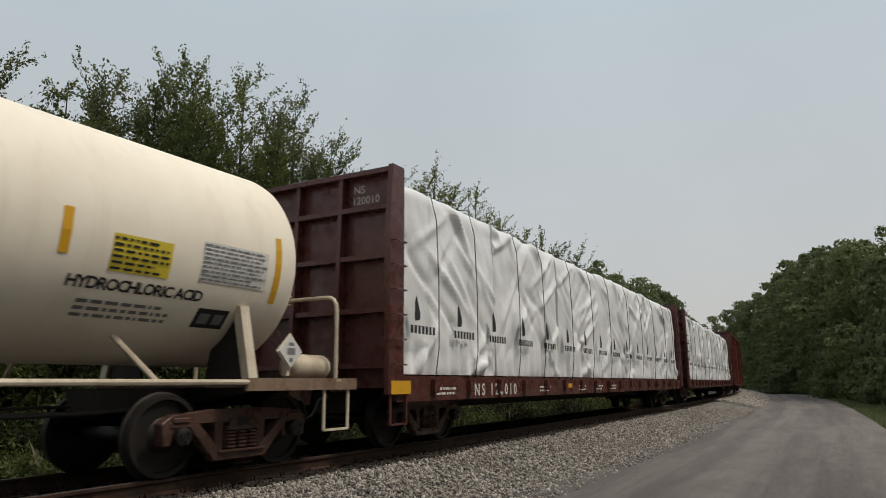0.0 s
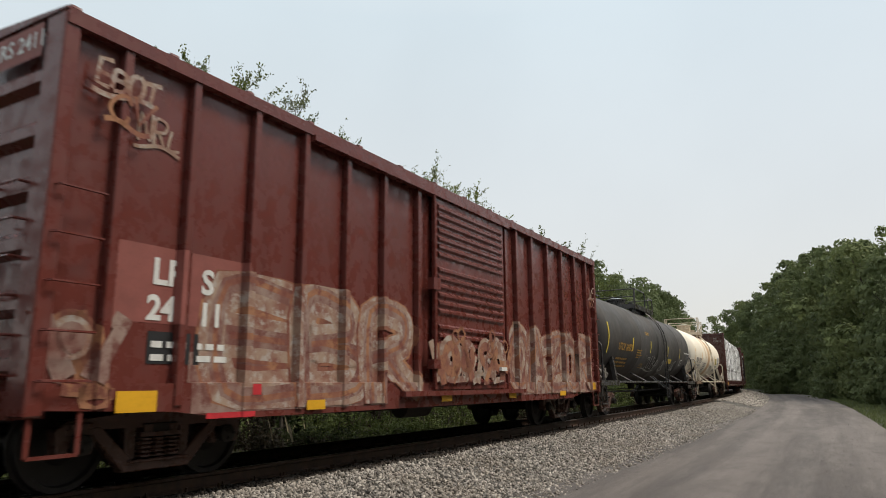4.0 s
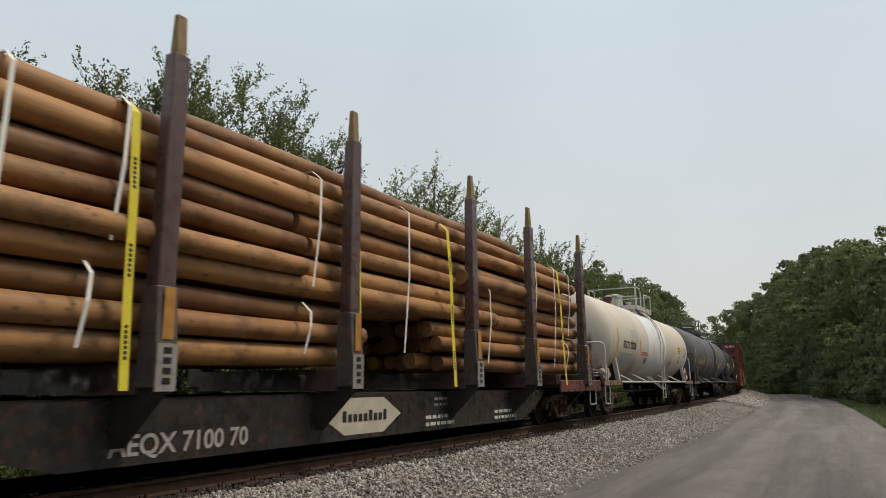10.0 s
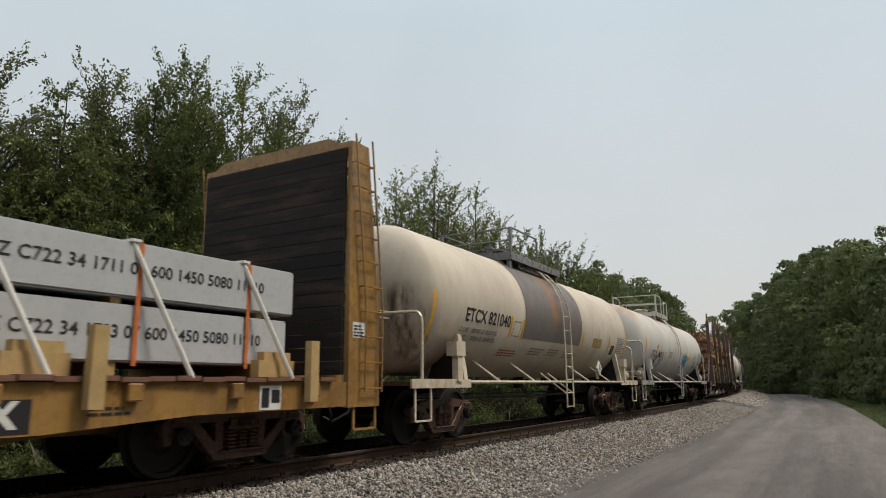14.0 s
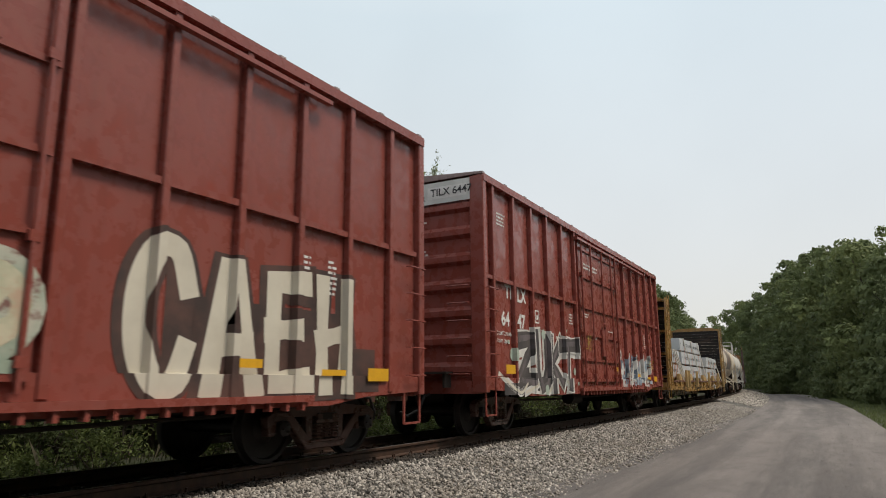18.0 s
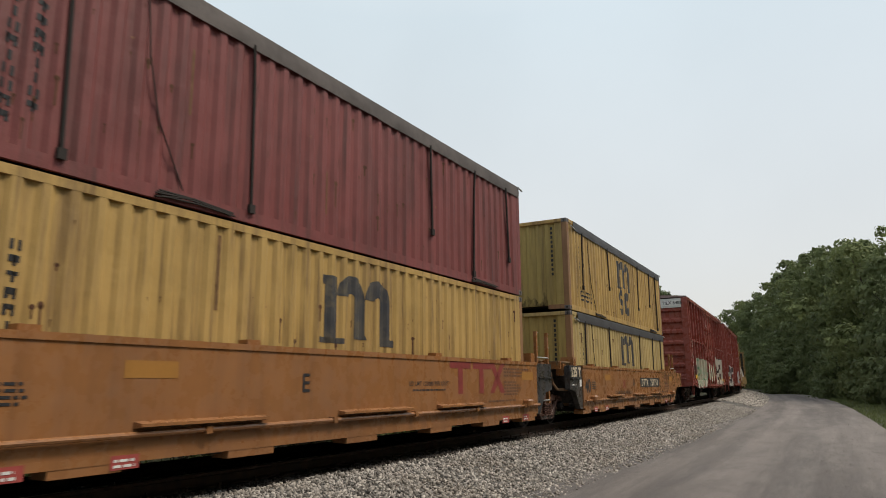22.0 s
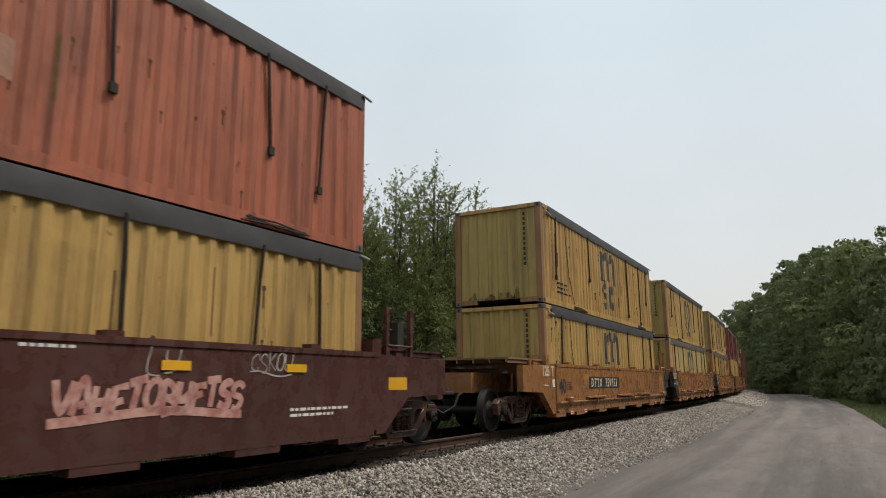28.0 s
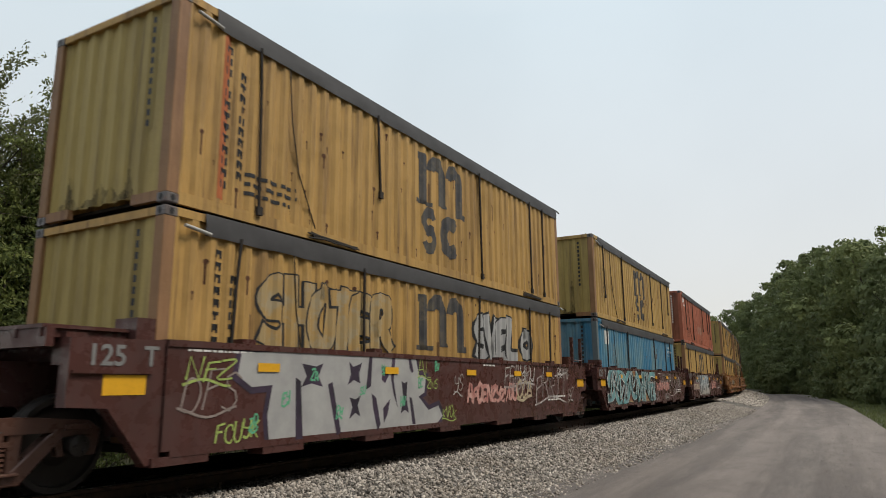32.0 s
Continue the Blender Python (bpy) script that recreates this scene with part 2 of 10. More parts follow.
c = M_SOIL.mix(M_SOIL.step(M_SOIL.noise(0.6, 7), 0.4, 0.62), (0.04, 0.032, 0.022), (0.028, 0.036, 0.014))
c = M_SOIL.mix(M_SOIL.step(M_SOIL.noise(9, 6), 0.45, 0.7, 0.7), c, (0.02, 0.02, 0.012))
M_SOIL.bump(M_SOIL.noise(14, 6), 0.8, 0.05)
M_SOIL = M_SOIL.finish(c, 0.95)
M_RAIL = Nodes("rusty_rail_steel")
c = M_RAIL.mix(M_RAIL.step(M_RAIL.noise(6, 6), 0.4, 0.7), (0.055, 0.034, 0.025), (0.095, 0.052, 0.034))
M_RAIL = M_RAIL.finish(c, 0.55, 0.3)
M_HEAD = plain("polished_railhead", (0.33, 0.31, 0.30), 0.3, 0.9)
M_TIE = plain("creosoted_tie", (0.035, 0.027, 0.021), 0.9, 0, 0.4, 5)

# cross-section of the ground: (metres right of the track's middle, height)
SECTION = [(-900, -1.0), (-120, -1.0), (-30, -0.8), (-12, -0.75), (-7, -0.65), (-4.2, -0.6), (-3.0, -0.45), (-2.0, -0.24), (-1.5, -0.21), (1.55, -0.21),
           (2.1, -0.3), (3.0, -0.52), (3.5, -0.6), (8.7, -0.63), (9.6, -0.66), (12, -0.6), (30, -0.5), (120, -0.5), (900, -0.5)]
STEPS = [-600, -300, -150, -80, -40, -20] + [i * 2.0 - 10 for i in range(75)] + [145, 160, 180, 210, 250, 300, 400, 600]


def strip(name, lat0, lat1, mat, lift, label, category, s0=-600, s1=600, cuts=(), wobble=0.0):
    """A band of ground between two distances from the track, lying a little above the sheet."""
    lats = [lat0] + [a for a, _ in SECTION if lat0 < a < lat1] + [c for c in cuts] + [lat1]
    lats = sorted(set(lats))
    h = lambda a: float(np.interp(a, [p for p, _ in SECTION], [q for _, q in SECTION]))
    bm, prev = bmesh.new(), None
    run = [q for q in STEPS if s0 <= q <= s1]
    for s in run:
        row = []
        for a in lats:
            edge = a in (lat0, lat1)
            w = wobble * noise.noise((s * 0.25, a, 3.1)) if edge else 0
            p = beside(s, a + w, h(a + w) + lift)
            p.z += 0.02 * noise.noise((s * 0.4, a * 0.7, 0)) if not edge or lift else 0
            row.append(bm.verts.new(p))
        if prev:
            for i in range(len(row) - 1):
                bm.faces.new((prev[i], prev[i + 1], row[i + 1], row[i]))
        prev = row
    uv = bm.loops.layers.uv.new("along")
    for k, f in enumerate(bm.faces):
        r, i = divmod(k, len(lats) - 1)
        for loop, (ds, da) in zip(f.loops, ((0, 0), (0, 1), (1, 1), (1, 0))):
            loop[uv].uv = (lats[i + da], run[r + ds])
    me = mesh_of(name, bm, mat)
    me.shade_smooth()
    return tagged(new(name, me), label, category, "", "structure")


strip("ground", -900, 900, M_SOIL, -0.03, "dark soil with weeds beside a railway line", "ground")
strip("ballast_bed", -3.0, 3.75, M_SHADED_BED, 0.0, "grey crushed-stone bed under the railway track", "ballast", -80, 250, (-0.7, 0, 0.7), 0.25)
M_SHOULDER = Nodes("crushed_stone_shoulder")
vor = M_SHOULDER.n.new("ShaderNodeTexVoronoi")
vor.inputs["Scale"].default_value = 17
M_SHOULDER.put(M_SHOULDER.tc, vor.inputs["Vector"])
sp = M_SHOULDER.n.new("ShaderNodeSeparateColor")
M_SHOULDER.put(vor.outputs["Color"], sp.inputs[0])
c = M_SHOULDER.mix(sp.outputs[0], (0.26, 0.24, 0.215), (0.09, 0.082, 0.074))
# shade in the gaps between stones, painted as near-black cell edges
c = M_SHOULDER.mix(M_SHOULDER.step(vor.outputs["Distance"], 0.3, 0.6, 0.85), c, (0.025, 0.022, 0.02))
M_SHOULDER.bump(vor.outputs["Distance"], 0.9, 0.04)
M_SHOULDER = M_SHOULDER.finish(c, 0.9)
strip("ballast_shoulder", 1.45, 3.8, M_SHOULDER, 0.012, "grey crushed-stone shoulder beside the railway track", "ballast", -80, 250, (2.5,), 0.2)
strip("road", 3.35, 8.7, M_ROAD, 0.02, "worn grey asphalt lane dusted with gravel", "road", -150, 104, (5, 6, 7), 0.2)

RAIL_OUT = [(-0.075, -0.175), (0.075, -0.175), (0.075, -0.16), (0.012, -0.14), (0.01, -0.05), (0.036, -0.036), (0.036, -0.006), (0.028, 0.0), (-0.028, 0.0),
            (-0.036, -0.006), (-0.036, -0.036), (-0.01, -0.05), (-0.012, -0.14), (-0.075, -0.16)]
track = thing("railway_track", "single railway track of rusty rails on wooden ties", "railway track", kind="structure")
for lat in (-0.754, 0.754):
    bm = bmesh.new()
    rings(bm, [[beside(s, lat + a, z) for a, z in RAIL_OUT] for s in STEPS if -80 <= s <= 250])
    rail = part("rail", bm, M_RAIL, track)
    bm = bmesh.new()
    rings(bm, [[beside(s, lat + a, z) for a, z in ((-0.026, 0.0), (0.026, 0.0), (0.022, 0.003), (-0.022, 0.003))] for s in STEPS if -80 <= s <= 250])
    part("running_surface", bm, M_HEAD, rail, "polished top of the rail")

# ---- paints of the train ----
M_TRUCK = paint("rusty_cast_steel", (0.088, 0.043, 0.032), (0.042, 0.030, 0.025), 0.6, 0.6, 0.3, 0.5, (0.16, 0.07, 0.04))
M_WHEEL = plain("wheel_steel", (0.032, 0.027, 0.025), 0.55, 0.3, 0.4, 4)
M_BLACK = plain("black_steel", (0.018, 0.017, 0.017), 0.6, 0.1, 0.3, 3)
M_UNDER = plain("grimy_underframe", (0.035, 0.028, 0.024), 0.85, 0, 0.4, 3)
M_YELLOW = plain("reflective_yellow", (0.72, 0.38, 0.02), 0.45, 0, 0.15, 3)
M_LABEL = plain("yellow_label", (0.74, 0.58, 0.05), 0.5, 0, 0.1, 3)
M_WHITE = plain("white_lettering", (0.72, 0.71, 0.68), 0.6, 0, 0.2, 6)
M_INK = plain("black_lettering", (0.022, 0.022, 0.024), 0.6, 0, 0.2, 6)
M_GREY_INK = plain("faded_grey_lettering", (0.20, 0.20, 0.20), 0.7, 0, 0.2, 6)
M_GOLD_INK = plain("yellow_ochre_lettering", (0.50, 0.27, 0.03), 0.6, 0, 0.2, 6)
M_RED_INK = plain("red_lettering", (0.45, 0.05, 0.04), 0.6, 0, 0.2, 6)
M_GALV = plain("galvanised_steel", (0.42, 0.42, 0.40), 0.5, 0.3, 0.2, 6)
M_CREAM_RAIL = paint("cream_painted_steel", (0.62, 0.55, 0.43), (0.26, 0.16, 0.09), 0.65, 0.5, 0.6, 0.5)

M_GRIMY = paint("grimy_rusty_cream_steel", (0.25, 0.18, 0.13), (0.11, 0.062, 0.04), 0.9, 0.6, 0.8, 0.9, (0.16, 0.07, 0.04))
M_DUSTY = paint("dusty_cream_castings", (0.42, 0.37, 0.30), (0.20, 0.14, 0.10), 0.7, 0.6, 0.4, 0.5)
M_VALVE = plain("dusty_grey_castings", (0.20, 0.18, 0.155), 0.7, 0.1, 0.5, 9)
# ---- trucks ----
WHEELS = []


def truck_meshes():
    out = {}
    bm = bmesh.new()
    for sx in (-1, 1):
        prof = [(0.70, 0.05), (0.70, 0.14), (0.715, 0.35), (0.695, 0.40), (0.675, 0.41), (0.675, 0.485), (0.705, 0.485), (0.715, 0.462), (0.815, 0.452),
                (0.815, 0.40), (0.765, 0.385), (0.755, 0.20), (0.82, 0.13), (0.83, 0.08)]
        turned(bm, [(sx * a, r) for a, r in prof], (0, 0, 0), "x", 26)
        cyl(bm, (sx * 0.83, 0, 0), (sx * 1.08, 0, 0), 0.075, n=12)
        turned(bm, [(sx * 1.06, 0.05), (sx * 1.06, 0.10), (sx * 1.13, 0.10), (sx * 1.15, 0.06)], (0, 0, 0), "x", 14)
        for k in range(3):
            a = k * 2.094
            cyl(bm, (sx * 1.14, 0.055 * math.cos(a), 0.055 * math.sin(a)), (sx * 1.175, 0.055 * math.cos(a), 0.055 * math.sin(a)), 0.02, n=6)
    cyl(bm, (-0.7, 0, 0), (0.7, 0, 0), 0.085, n=12)
    out["wheelset"] = mesh_of("wheelset", bm, M_WHEEL, 35)
    for sx, key in ((1, "near"), (-1, "far")):
        bm = bmesh.new()
        x0, x1 = sorted((sx * 0.92, sx * 1.06))
        top = [(-1.10, 0.36), (-1.14, 0.60), (-1.0, 0.69), (-0.42, 0.735), (0.42, 0.735), (1.0, 0.69), (1.14, 0.60), (1.10, 0.36), (1.0, 0.36), (0.98, 0.56), (0.80, 0.60),
               (-0.80, 0.60), (-0.98, 0.56), (-1.0, 0.36)]
        prism(bm, top, x0, x1)
        for s in (-1, 1):
            prism(bm, [(s * 0.84, 0.62), (s * 0.68, 0.62), (s * 0.30, 0.27), (s * 0.40, 0.155)], x0 + 0.003, x1 + 0.004)
            prism(bm, [(s * 0.27, 0.26), (s * 0.38, 0.26), (s * 0.40, 0.62), (s * 0.27, 0.62)], x0 + 0.012, x1 - 0.01)
            prism(bm, [(s * 0.76, 0.61), (s * 0.80, 0.36), (s * 0.74, 0.36), (s * 0.66, 0.61)], x0 + 0.02, x1 - 0.02)
            box(bm, x0 - 0.012, x1 + 0.012, s * 0.89 - 0.15, s * 0.89 + 0.15, 0.545, 0.61)
            box(bm, x0 - 0.004, x1 + 0.03, s * 0.89 - 0.12, s * 0.89 + 0.12, 0.60, 0.66)
        prism(bm, [(-0.42, 0.15), (0.42, 0.15), (0.36, 0.265), (-0.36, 0.265)], x0 + 0.001, x1 + 0.002)
        box(bm, x0 - 0.02, x1 + 0.05, -0.36, 0.36, 0.235, 0.27)
        bmesh.ops.bevel(bm, geom=[e for e in bm.edges if e.calc_length() > 0.06], offset=0.012, segments=1, affect="EDGES")
        out["sideframe_" + key] = mesh_of("sideframe", bm, M_TRUCK)
        bm = bmesh.new()
        box(bm, min(sx * 0.85, sx * 1.1), max(sx * 0.85, sx * 1.1), -0.25, 0.25, 0.49, 0.535)
        for dy in (-0.16, 0.16):
            box(bm, min(sx * 0.9, sx * 1.09), max(sx * 0.9, sx * 1.09), dy - 0.05, dy + 0.05, 0.53, 0.61)
        out["bolster_" + key] = mesh_of("bolster_end", bm, M_TRUCK)
    bm = bmesh.new()
    prism(bm, [(-1.08, 0.50), (-0.5, 0.36), (0.5, 0.36), (1.08, 0.50), (1.08, 0.62), (0.5, 0.70), (-0.5, 0.70), (-1.08, 0.62)], -0.2, 0.2, "y")
    cyl(bm, (0, 0, 0.68), (0, 0, 0.80), 0.2, n=14)
    for s in (-1, 1):
        box(bm, -0.75, 0.75, s * 0.36 - 0.05, s * 0.36 + 0.05, 0.36, 0.44)
        for sx in (-1, 1):
            box(bm, sx * 0.74 - 0.05, sx * 0.74 + 0.05, min(s * 0.36, s * 0.43), max(s * 0.36, s * 0.43), 0.3, 0.6)
    out["bolster"] = mesh_of("truck", bm, M_UNDER)
    bm = bmesh.new()
    coil = []
    for k in range(5):
        z = 0.285 + k * 0.042
        coil += [(z, 0.05), (z + 0.006, 0.078), (z + 0.024, 0.076)]
    turned(bm, coil, (0, 0, 0), "z", 7)
    out["spring"] = mesh_of("spring", bm, M_TRUCK)
    return out


TRUCK = truck_meshes()


def truck(car, y, lift=0.0):
    b = part("truck", TRUCK["bolster"], None, car, "rusty three-piece freight truck", at=pose(0, y, lift))
    for k in ("near", "far"):
        part("sideframe", TRUCK["sideframe_" + k], None, b)
        part("bolster_end", TRUCK["bolster_" + k], None, b)
        for dx in (0.93, 1.045):
            for dy in (-0.17, 0, 0.17):
                part("spring", TRUCK["spring"], None, b, at=pose(dx if k == "near" else -dx, dy, 0))
    for s in (-0.89, 0.89):
        w = part("wheelset", TRUCK["wheelset"], None, b, at=pose(0, s, 0.457))
        WHEELS.append((w, car, s))
    return b


def coupler(car, y, mat=None):
    """A knuckle coupler with its air hose at the end y of a car."""
    s = 1 if y > 0 else -1
    bm = bmesh.new()
    box(bm, -0.09, 0.09, min(y, y + s * 0.45), max(y, y + s * 0.45), 0.78, 0.96)
    box(bm, -0.17, 0.15, min(y + s * 0.40, y + s * 0.62), max(y + s * 0.40, y + s * 0.62), 0.70, 1.02)
    part("coupler", bm, M_TRUCK, car, "rusty knuckle coupler")
    bm = bmesh.new()
    pipe(bm, [(0.35, y - s * 0.1, 0.82), (0.38, y + s * 0.15, 0.78), (0.36, y + s * 0.3, 0.55), (0.2, y + s * 0.5, 0.42), (0.1, y + s * 0.6, 0.5)], 0.025)
    part("air_hose", bm, M_BLACK, car)


def stirrup(car, x, y, z0, z1, w, mat, name="sill_step"):
    bm = bmesh.new()
    for d in (0, w):
        box(bm, x - 0.012, x + 0.012, y + d - 0.022, y + d + 0.022, z0, z1)
    box(bm, x - 0.02, x + 0.02, y, y + w, z0 - 0.015, z0 + 0.015)
    return part(name, bm, mat, car)


def rails_and_rungs(car, name, mat, x, y0, y1, z0, z1, n, out=0.0):
    """A ladder on a flat side: rungs between y0 and y1."""
    for i in range(n):
        z = z0 + (z1 - z0) * i / (n - 1)
        bm = bmesh.new()
        pipe(bm, [(x, y0, z), (x + 0.07, y0 + 0.02, z), (x + 0.07, y1 - 0.02, z), (x, y1, z)], 0.013, 5)
        part(name, bm, mat, car)


def ribbon(line, w):
    """A flat stroke of even width along a line of points."""
    pts, faces = [], []
    for i, p in enumerate(line):
        a, b = line[max(i - 1, 0)], line[min(i + 1, len(line) - 1)]
        d = Vector((b[0] - a[0], b[1] - a[1]))
        d = d.normalized() if d.length > 1e-6 else Vector((1, 0))
        pts += [(p[0] - d.y * w, p[1] + d.x * w), (p[0] + d.y * w, p[1] - d.x * w)]
    for i in range(len(line) - 1):
        faces.append((2 * i, 2 * i + 1, 2 * i + 3, 2 * i + 2))
    return pts, faces


GLYPH = {"A": [[(0, 0), (0.35, 1), (0.6, 1), (1, 0)], [(0.22, 0.34), (0.8, 0.34)]], "B": [[(0.1, 0), (0.1, 1), (0.75, 0.92), (0.72, 0.6), (0.15, 0.52)], [(0.3, 0.52), (0.92, 0.42), (0.88, 0.06), (0.1, 0)]],
         "C": [[(0.95, 0.72), (0.75, 0.98), (0.35, 0.98), (0.08, 0.7), (0.08, 0.3), (0.35, 0.02), (0.75, 0.02), (0.95, 0.25)]], "D": [[(0.1, 0.02), (0.1, 0.98), (0.65, 0.92), (0.93, 0.5), (0.65, 0.06), (0.1, 0.02)]], "E": [[(0.95, 0.98), (0.1, 0.95), (0.1, 0.02), (0.95, 0.04)], [(0.1, 0.5), (0.75, 0.52)]],
         "F": [[(1.0, 1), (0.2, 0.93), (0.08, 0)], [(0.12, 0.48), (0.8, 0.56)]], "H": [[(0.12, 0), (0.1, 1)], [(0.85, 0), (0.92, 1)], [(0.1, 0.45), (0.9, 0.53)]], "K": [[(0.1, 1), (0.15, 0)], [(0.95, 0.92), (0.2, 0.5), (0.85, 0.05)]],
         "L": [[(0.15, 1), (0.1, 0.05), (0.95, 0.0)]], "N": [[(0.08, 0), (0.1, 0.98), (0.88, 0.05), (0.92, 1)]], "O": [[(0.5, 1), (0.12, 0.75), (0.06, 0.3), (0.4, 0), (0.8, 0.1), (0.95, 0.5), (0.86, 0.86), (0.5, 1)]],
         "P": [[(0.1, 0), (0.14, 0.97), (0.82, 0.95), (0.88, 0.58), (0.2, 0.45)]], "R": [[(0.1, 0), (0.12, 0.98), (0.8, 0.95), (0.84, 0.6), (0.2, 0.48)], [(0.42, 0.48), (0.95, 0)]],
         "S": [[(0.95, 0.84), (0.6, 1), (0.15, 0.84), (0.2, 0.58), (0.75, 0.46), (0.9, 0.2), (0.5, 0), (0.05, 0.14)]], "T": [[(-0.05, 0.88), (1.05, 1)], [(0.5, 0.93), (0.44, 0)]],
         "U": [[(0.05, 1), (0.1, 0.25), (0.4, 0), (0.75, 0.1), (0.9, 0.4), (0.95, 1)]], "V": [[(0, 1), (0.45, 0), (0.95, 1)]], "Y": [[(0.02, 1), (0.08, 0.55), (0.5, 0.46), (0.9, 0.6)], [(0.95, 1), (0.9, 0.2), (0.6, 0.02), (0.1, 0.06)]],
         "Z": [[(0, 0.9), (1.05, 1), (0.0, 0.1), (1.05, 0.02)]], "~": [[(0, 0.2), (0.3, 0.9), (0.6, 0.2), (1, 0.8)]]}


def eased(key, n=4):
    """A smooth line through key points."""
    line = []
    for i in range(len(key) - 1):
        p0, p1, p2, p3 = key[max(i - 1, 0)], key[i], key[i + 1], key[min(i + 2, len(key) - 1)]
        for k in range(n):
            t = k / n
            line.append(tuple(0.5 * (2 * p1[j] + (p2[j] - p0[j]) * t + (2 * p0[j] - 5 * p1[j] + 4 * p2[j] - p3[j]) * t * t + (3 * p1[j] - p0[j] - 3 * p2[j] + p3[j]) * t ** 3) for j in (0, 1)))
    return line + [key[-1]]


def scrawl(car, y0, y1, z0, z1, mat, seed, w=0.018, x=1.505, roll=None):
    """A tag in a fast hand: thin leaning strokes that run into one another."""
    rng = random.Random(seed)
    tall = z1 - z0
    n = max(2, int((y1 - y0) / (0.55 * tall)))
    step = (y1 - y0) / n
    pts, faces = [], []
    lean = rng.uniform(0.05, 0.3)
    kinds = [k for k in sorted(GLYPH) if k != "~"]
    for g in range(n):
        size, drop = rng.uniform(0.7, 1.0), rng.uniform(-0.05, 0.12)
        for key in GLYPH[rng.choice(kinds)]:
            key = [(y0 + (g + 0.1 + a * 0.92 + lean * b + rng.uniform(-0.07, 0.07)) * step, z0 + tall * (drop + b * size + rng.uniform(-0.06, 0.06))) for a, b in key]
            q, f = ribbon(eased(key, 4) if rng.random() < 0.6 else key, w * rng.uniform(0.42, 0.6))
            i = len(pts)
            pts += q
            faces += [tuple(k + i for k in h) for h in f]
    if rng.random() < 0.6:
        q, f = ribbon([(y0 + (y1 - y0) * k / 8, z0 - 0.05 * tall + 0.12 * tall * math.sin(k * 0.7 + seed)) for k in range(9)], w * 0.6)
        i = len(pts)
        pts += q
        faces += [tuple(k + i for k in h) for h in f]
    return sign("scrawl", pts, faces, mat, car, at_side(0.008 if roll else x, 0, 0), "loose sprayed scrawl", roll)


# ---- tank cars ----


def tank_paint(name, color, dirt, amount, stains=(), rough=0.6, streak=0.35, top=None, spill=None):
    """A tank's paint. stains: (place along the car, half-width, colour, strength, from height, to height)."""
    k = Nodes(name)
    sx = k.n.new("ShaderNodeSeparateXYZ")
    k.put(k.tc, sx.inputs[0])
    math_ = lambda op, a, b=0.0: _math(k, op, a, b)
    cloud = k.step(k.noise(0.7, 8, 0.65), 0.42, 0.78, amount)
    runs = k.step(k.noise(2.6, 7, 0.7, (1.2, 1.6, 0.10)), 0.5, 0.82, streak)
    fade = k.mix(k.step(k.noise(0.35, 4), 0.35, 0.7, 0.5), color, tuple(c * 0.88 for c in color))
    c = k.mix(runs, k.mix(cloud, fade, dirt), dirt)
    rag = k.noise(3.5, 6, 0.7, (1, 1, 0.15))
    for y, w, col, amt, z0, z1 in stains:
        d = math_("ABSOLUTE", math_("SUBTRACT", sx.outputs["Y"], y))
        d = math_("ADD", math_("DIVIDE", d, w), math_("MULTIPLY", math_("SUBTRACT", rag, 0.5), 2.4))
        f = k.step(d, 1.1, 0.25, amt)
        f = math_("MULTIPLY", f, k.step(sx.outputs["Z"], z0, z0 + 0.5))
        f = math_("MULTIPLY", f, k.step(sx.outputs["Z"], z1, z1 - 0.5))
        c = k.mix(f, c, col)
    if top:
        f = math_("MULTIPLY", k.step(math_("ADD", sx.outputs["Z"], math_("MULTIPLY", k.noise(2.2, 6, 0.7), 1.6)), top[1], top[1] + 0.7), k.step(k.noise(1.1, 5), 0.42, 0.6))
        c = k.mix(f, c, top[0])
    for x, wide, z0, z1, end in spill or ():
        # a spill run down the rear head
        f = k.step(math_("ABSOLUTE", math_("SUBTRACT", math_("ADD", sx.outputs["X"], math_("MULTIPLY", k.noise(4, 5, 0.7, (1, 1, 0.25)), 0.5)), x + 0.25)), wide, wide * 0.3)
        f = math_("MULTIPLY", f, k.step(sx.outputs["Z"], z0, z0 + 0.4))
        f = math_("MULTIPLY", f, k.step(sx.outputs["Z"], z1, z1 - 0.3))
        f = math_("MULTIPLY", f, k.step(sx.outputs["Y"], end, end - 0.1))
        c = k.mix(math_("MULTIPLY", f, k.step(k.noise(6, 5, 0.7, (1, 1, 0.2)), 0.35, 0.6, 0.95)), c, (0.06, 0.033, 0.022))
    k.bump(k.noise(1.1, 3), 0.15, 0.05)
    return k.finish(c, math_("ADD", k.step(k.noise(3, 4), 0.3, 0.8, 0.25), rough - 0.1))


def _math(k, op, a, b=0.0):
    n = k.n.new("ShaderNodeMath")
    n.operation = op
    for i, v in enumerate((a, b)):
        if isinstance(v, (int, float)):
            n.inputs[i].default_value = v
        else:
            k.put(v, n.inputs[i])
    return n.outputs[0]


def arc(r, zc, a):
    """A point of a tank's shell, a degrees above its axis on the road side."""
    return math.cos(radians(a)) * r, zc + math.sin(radians(a)) * r


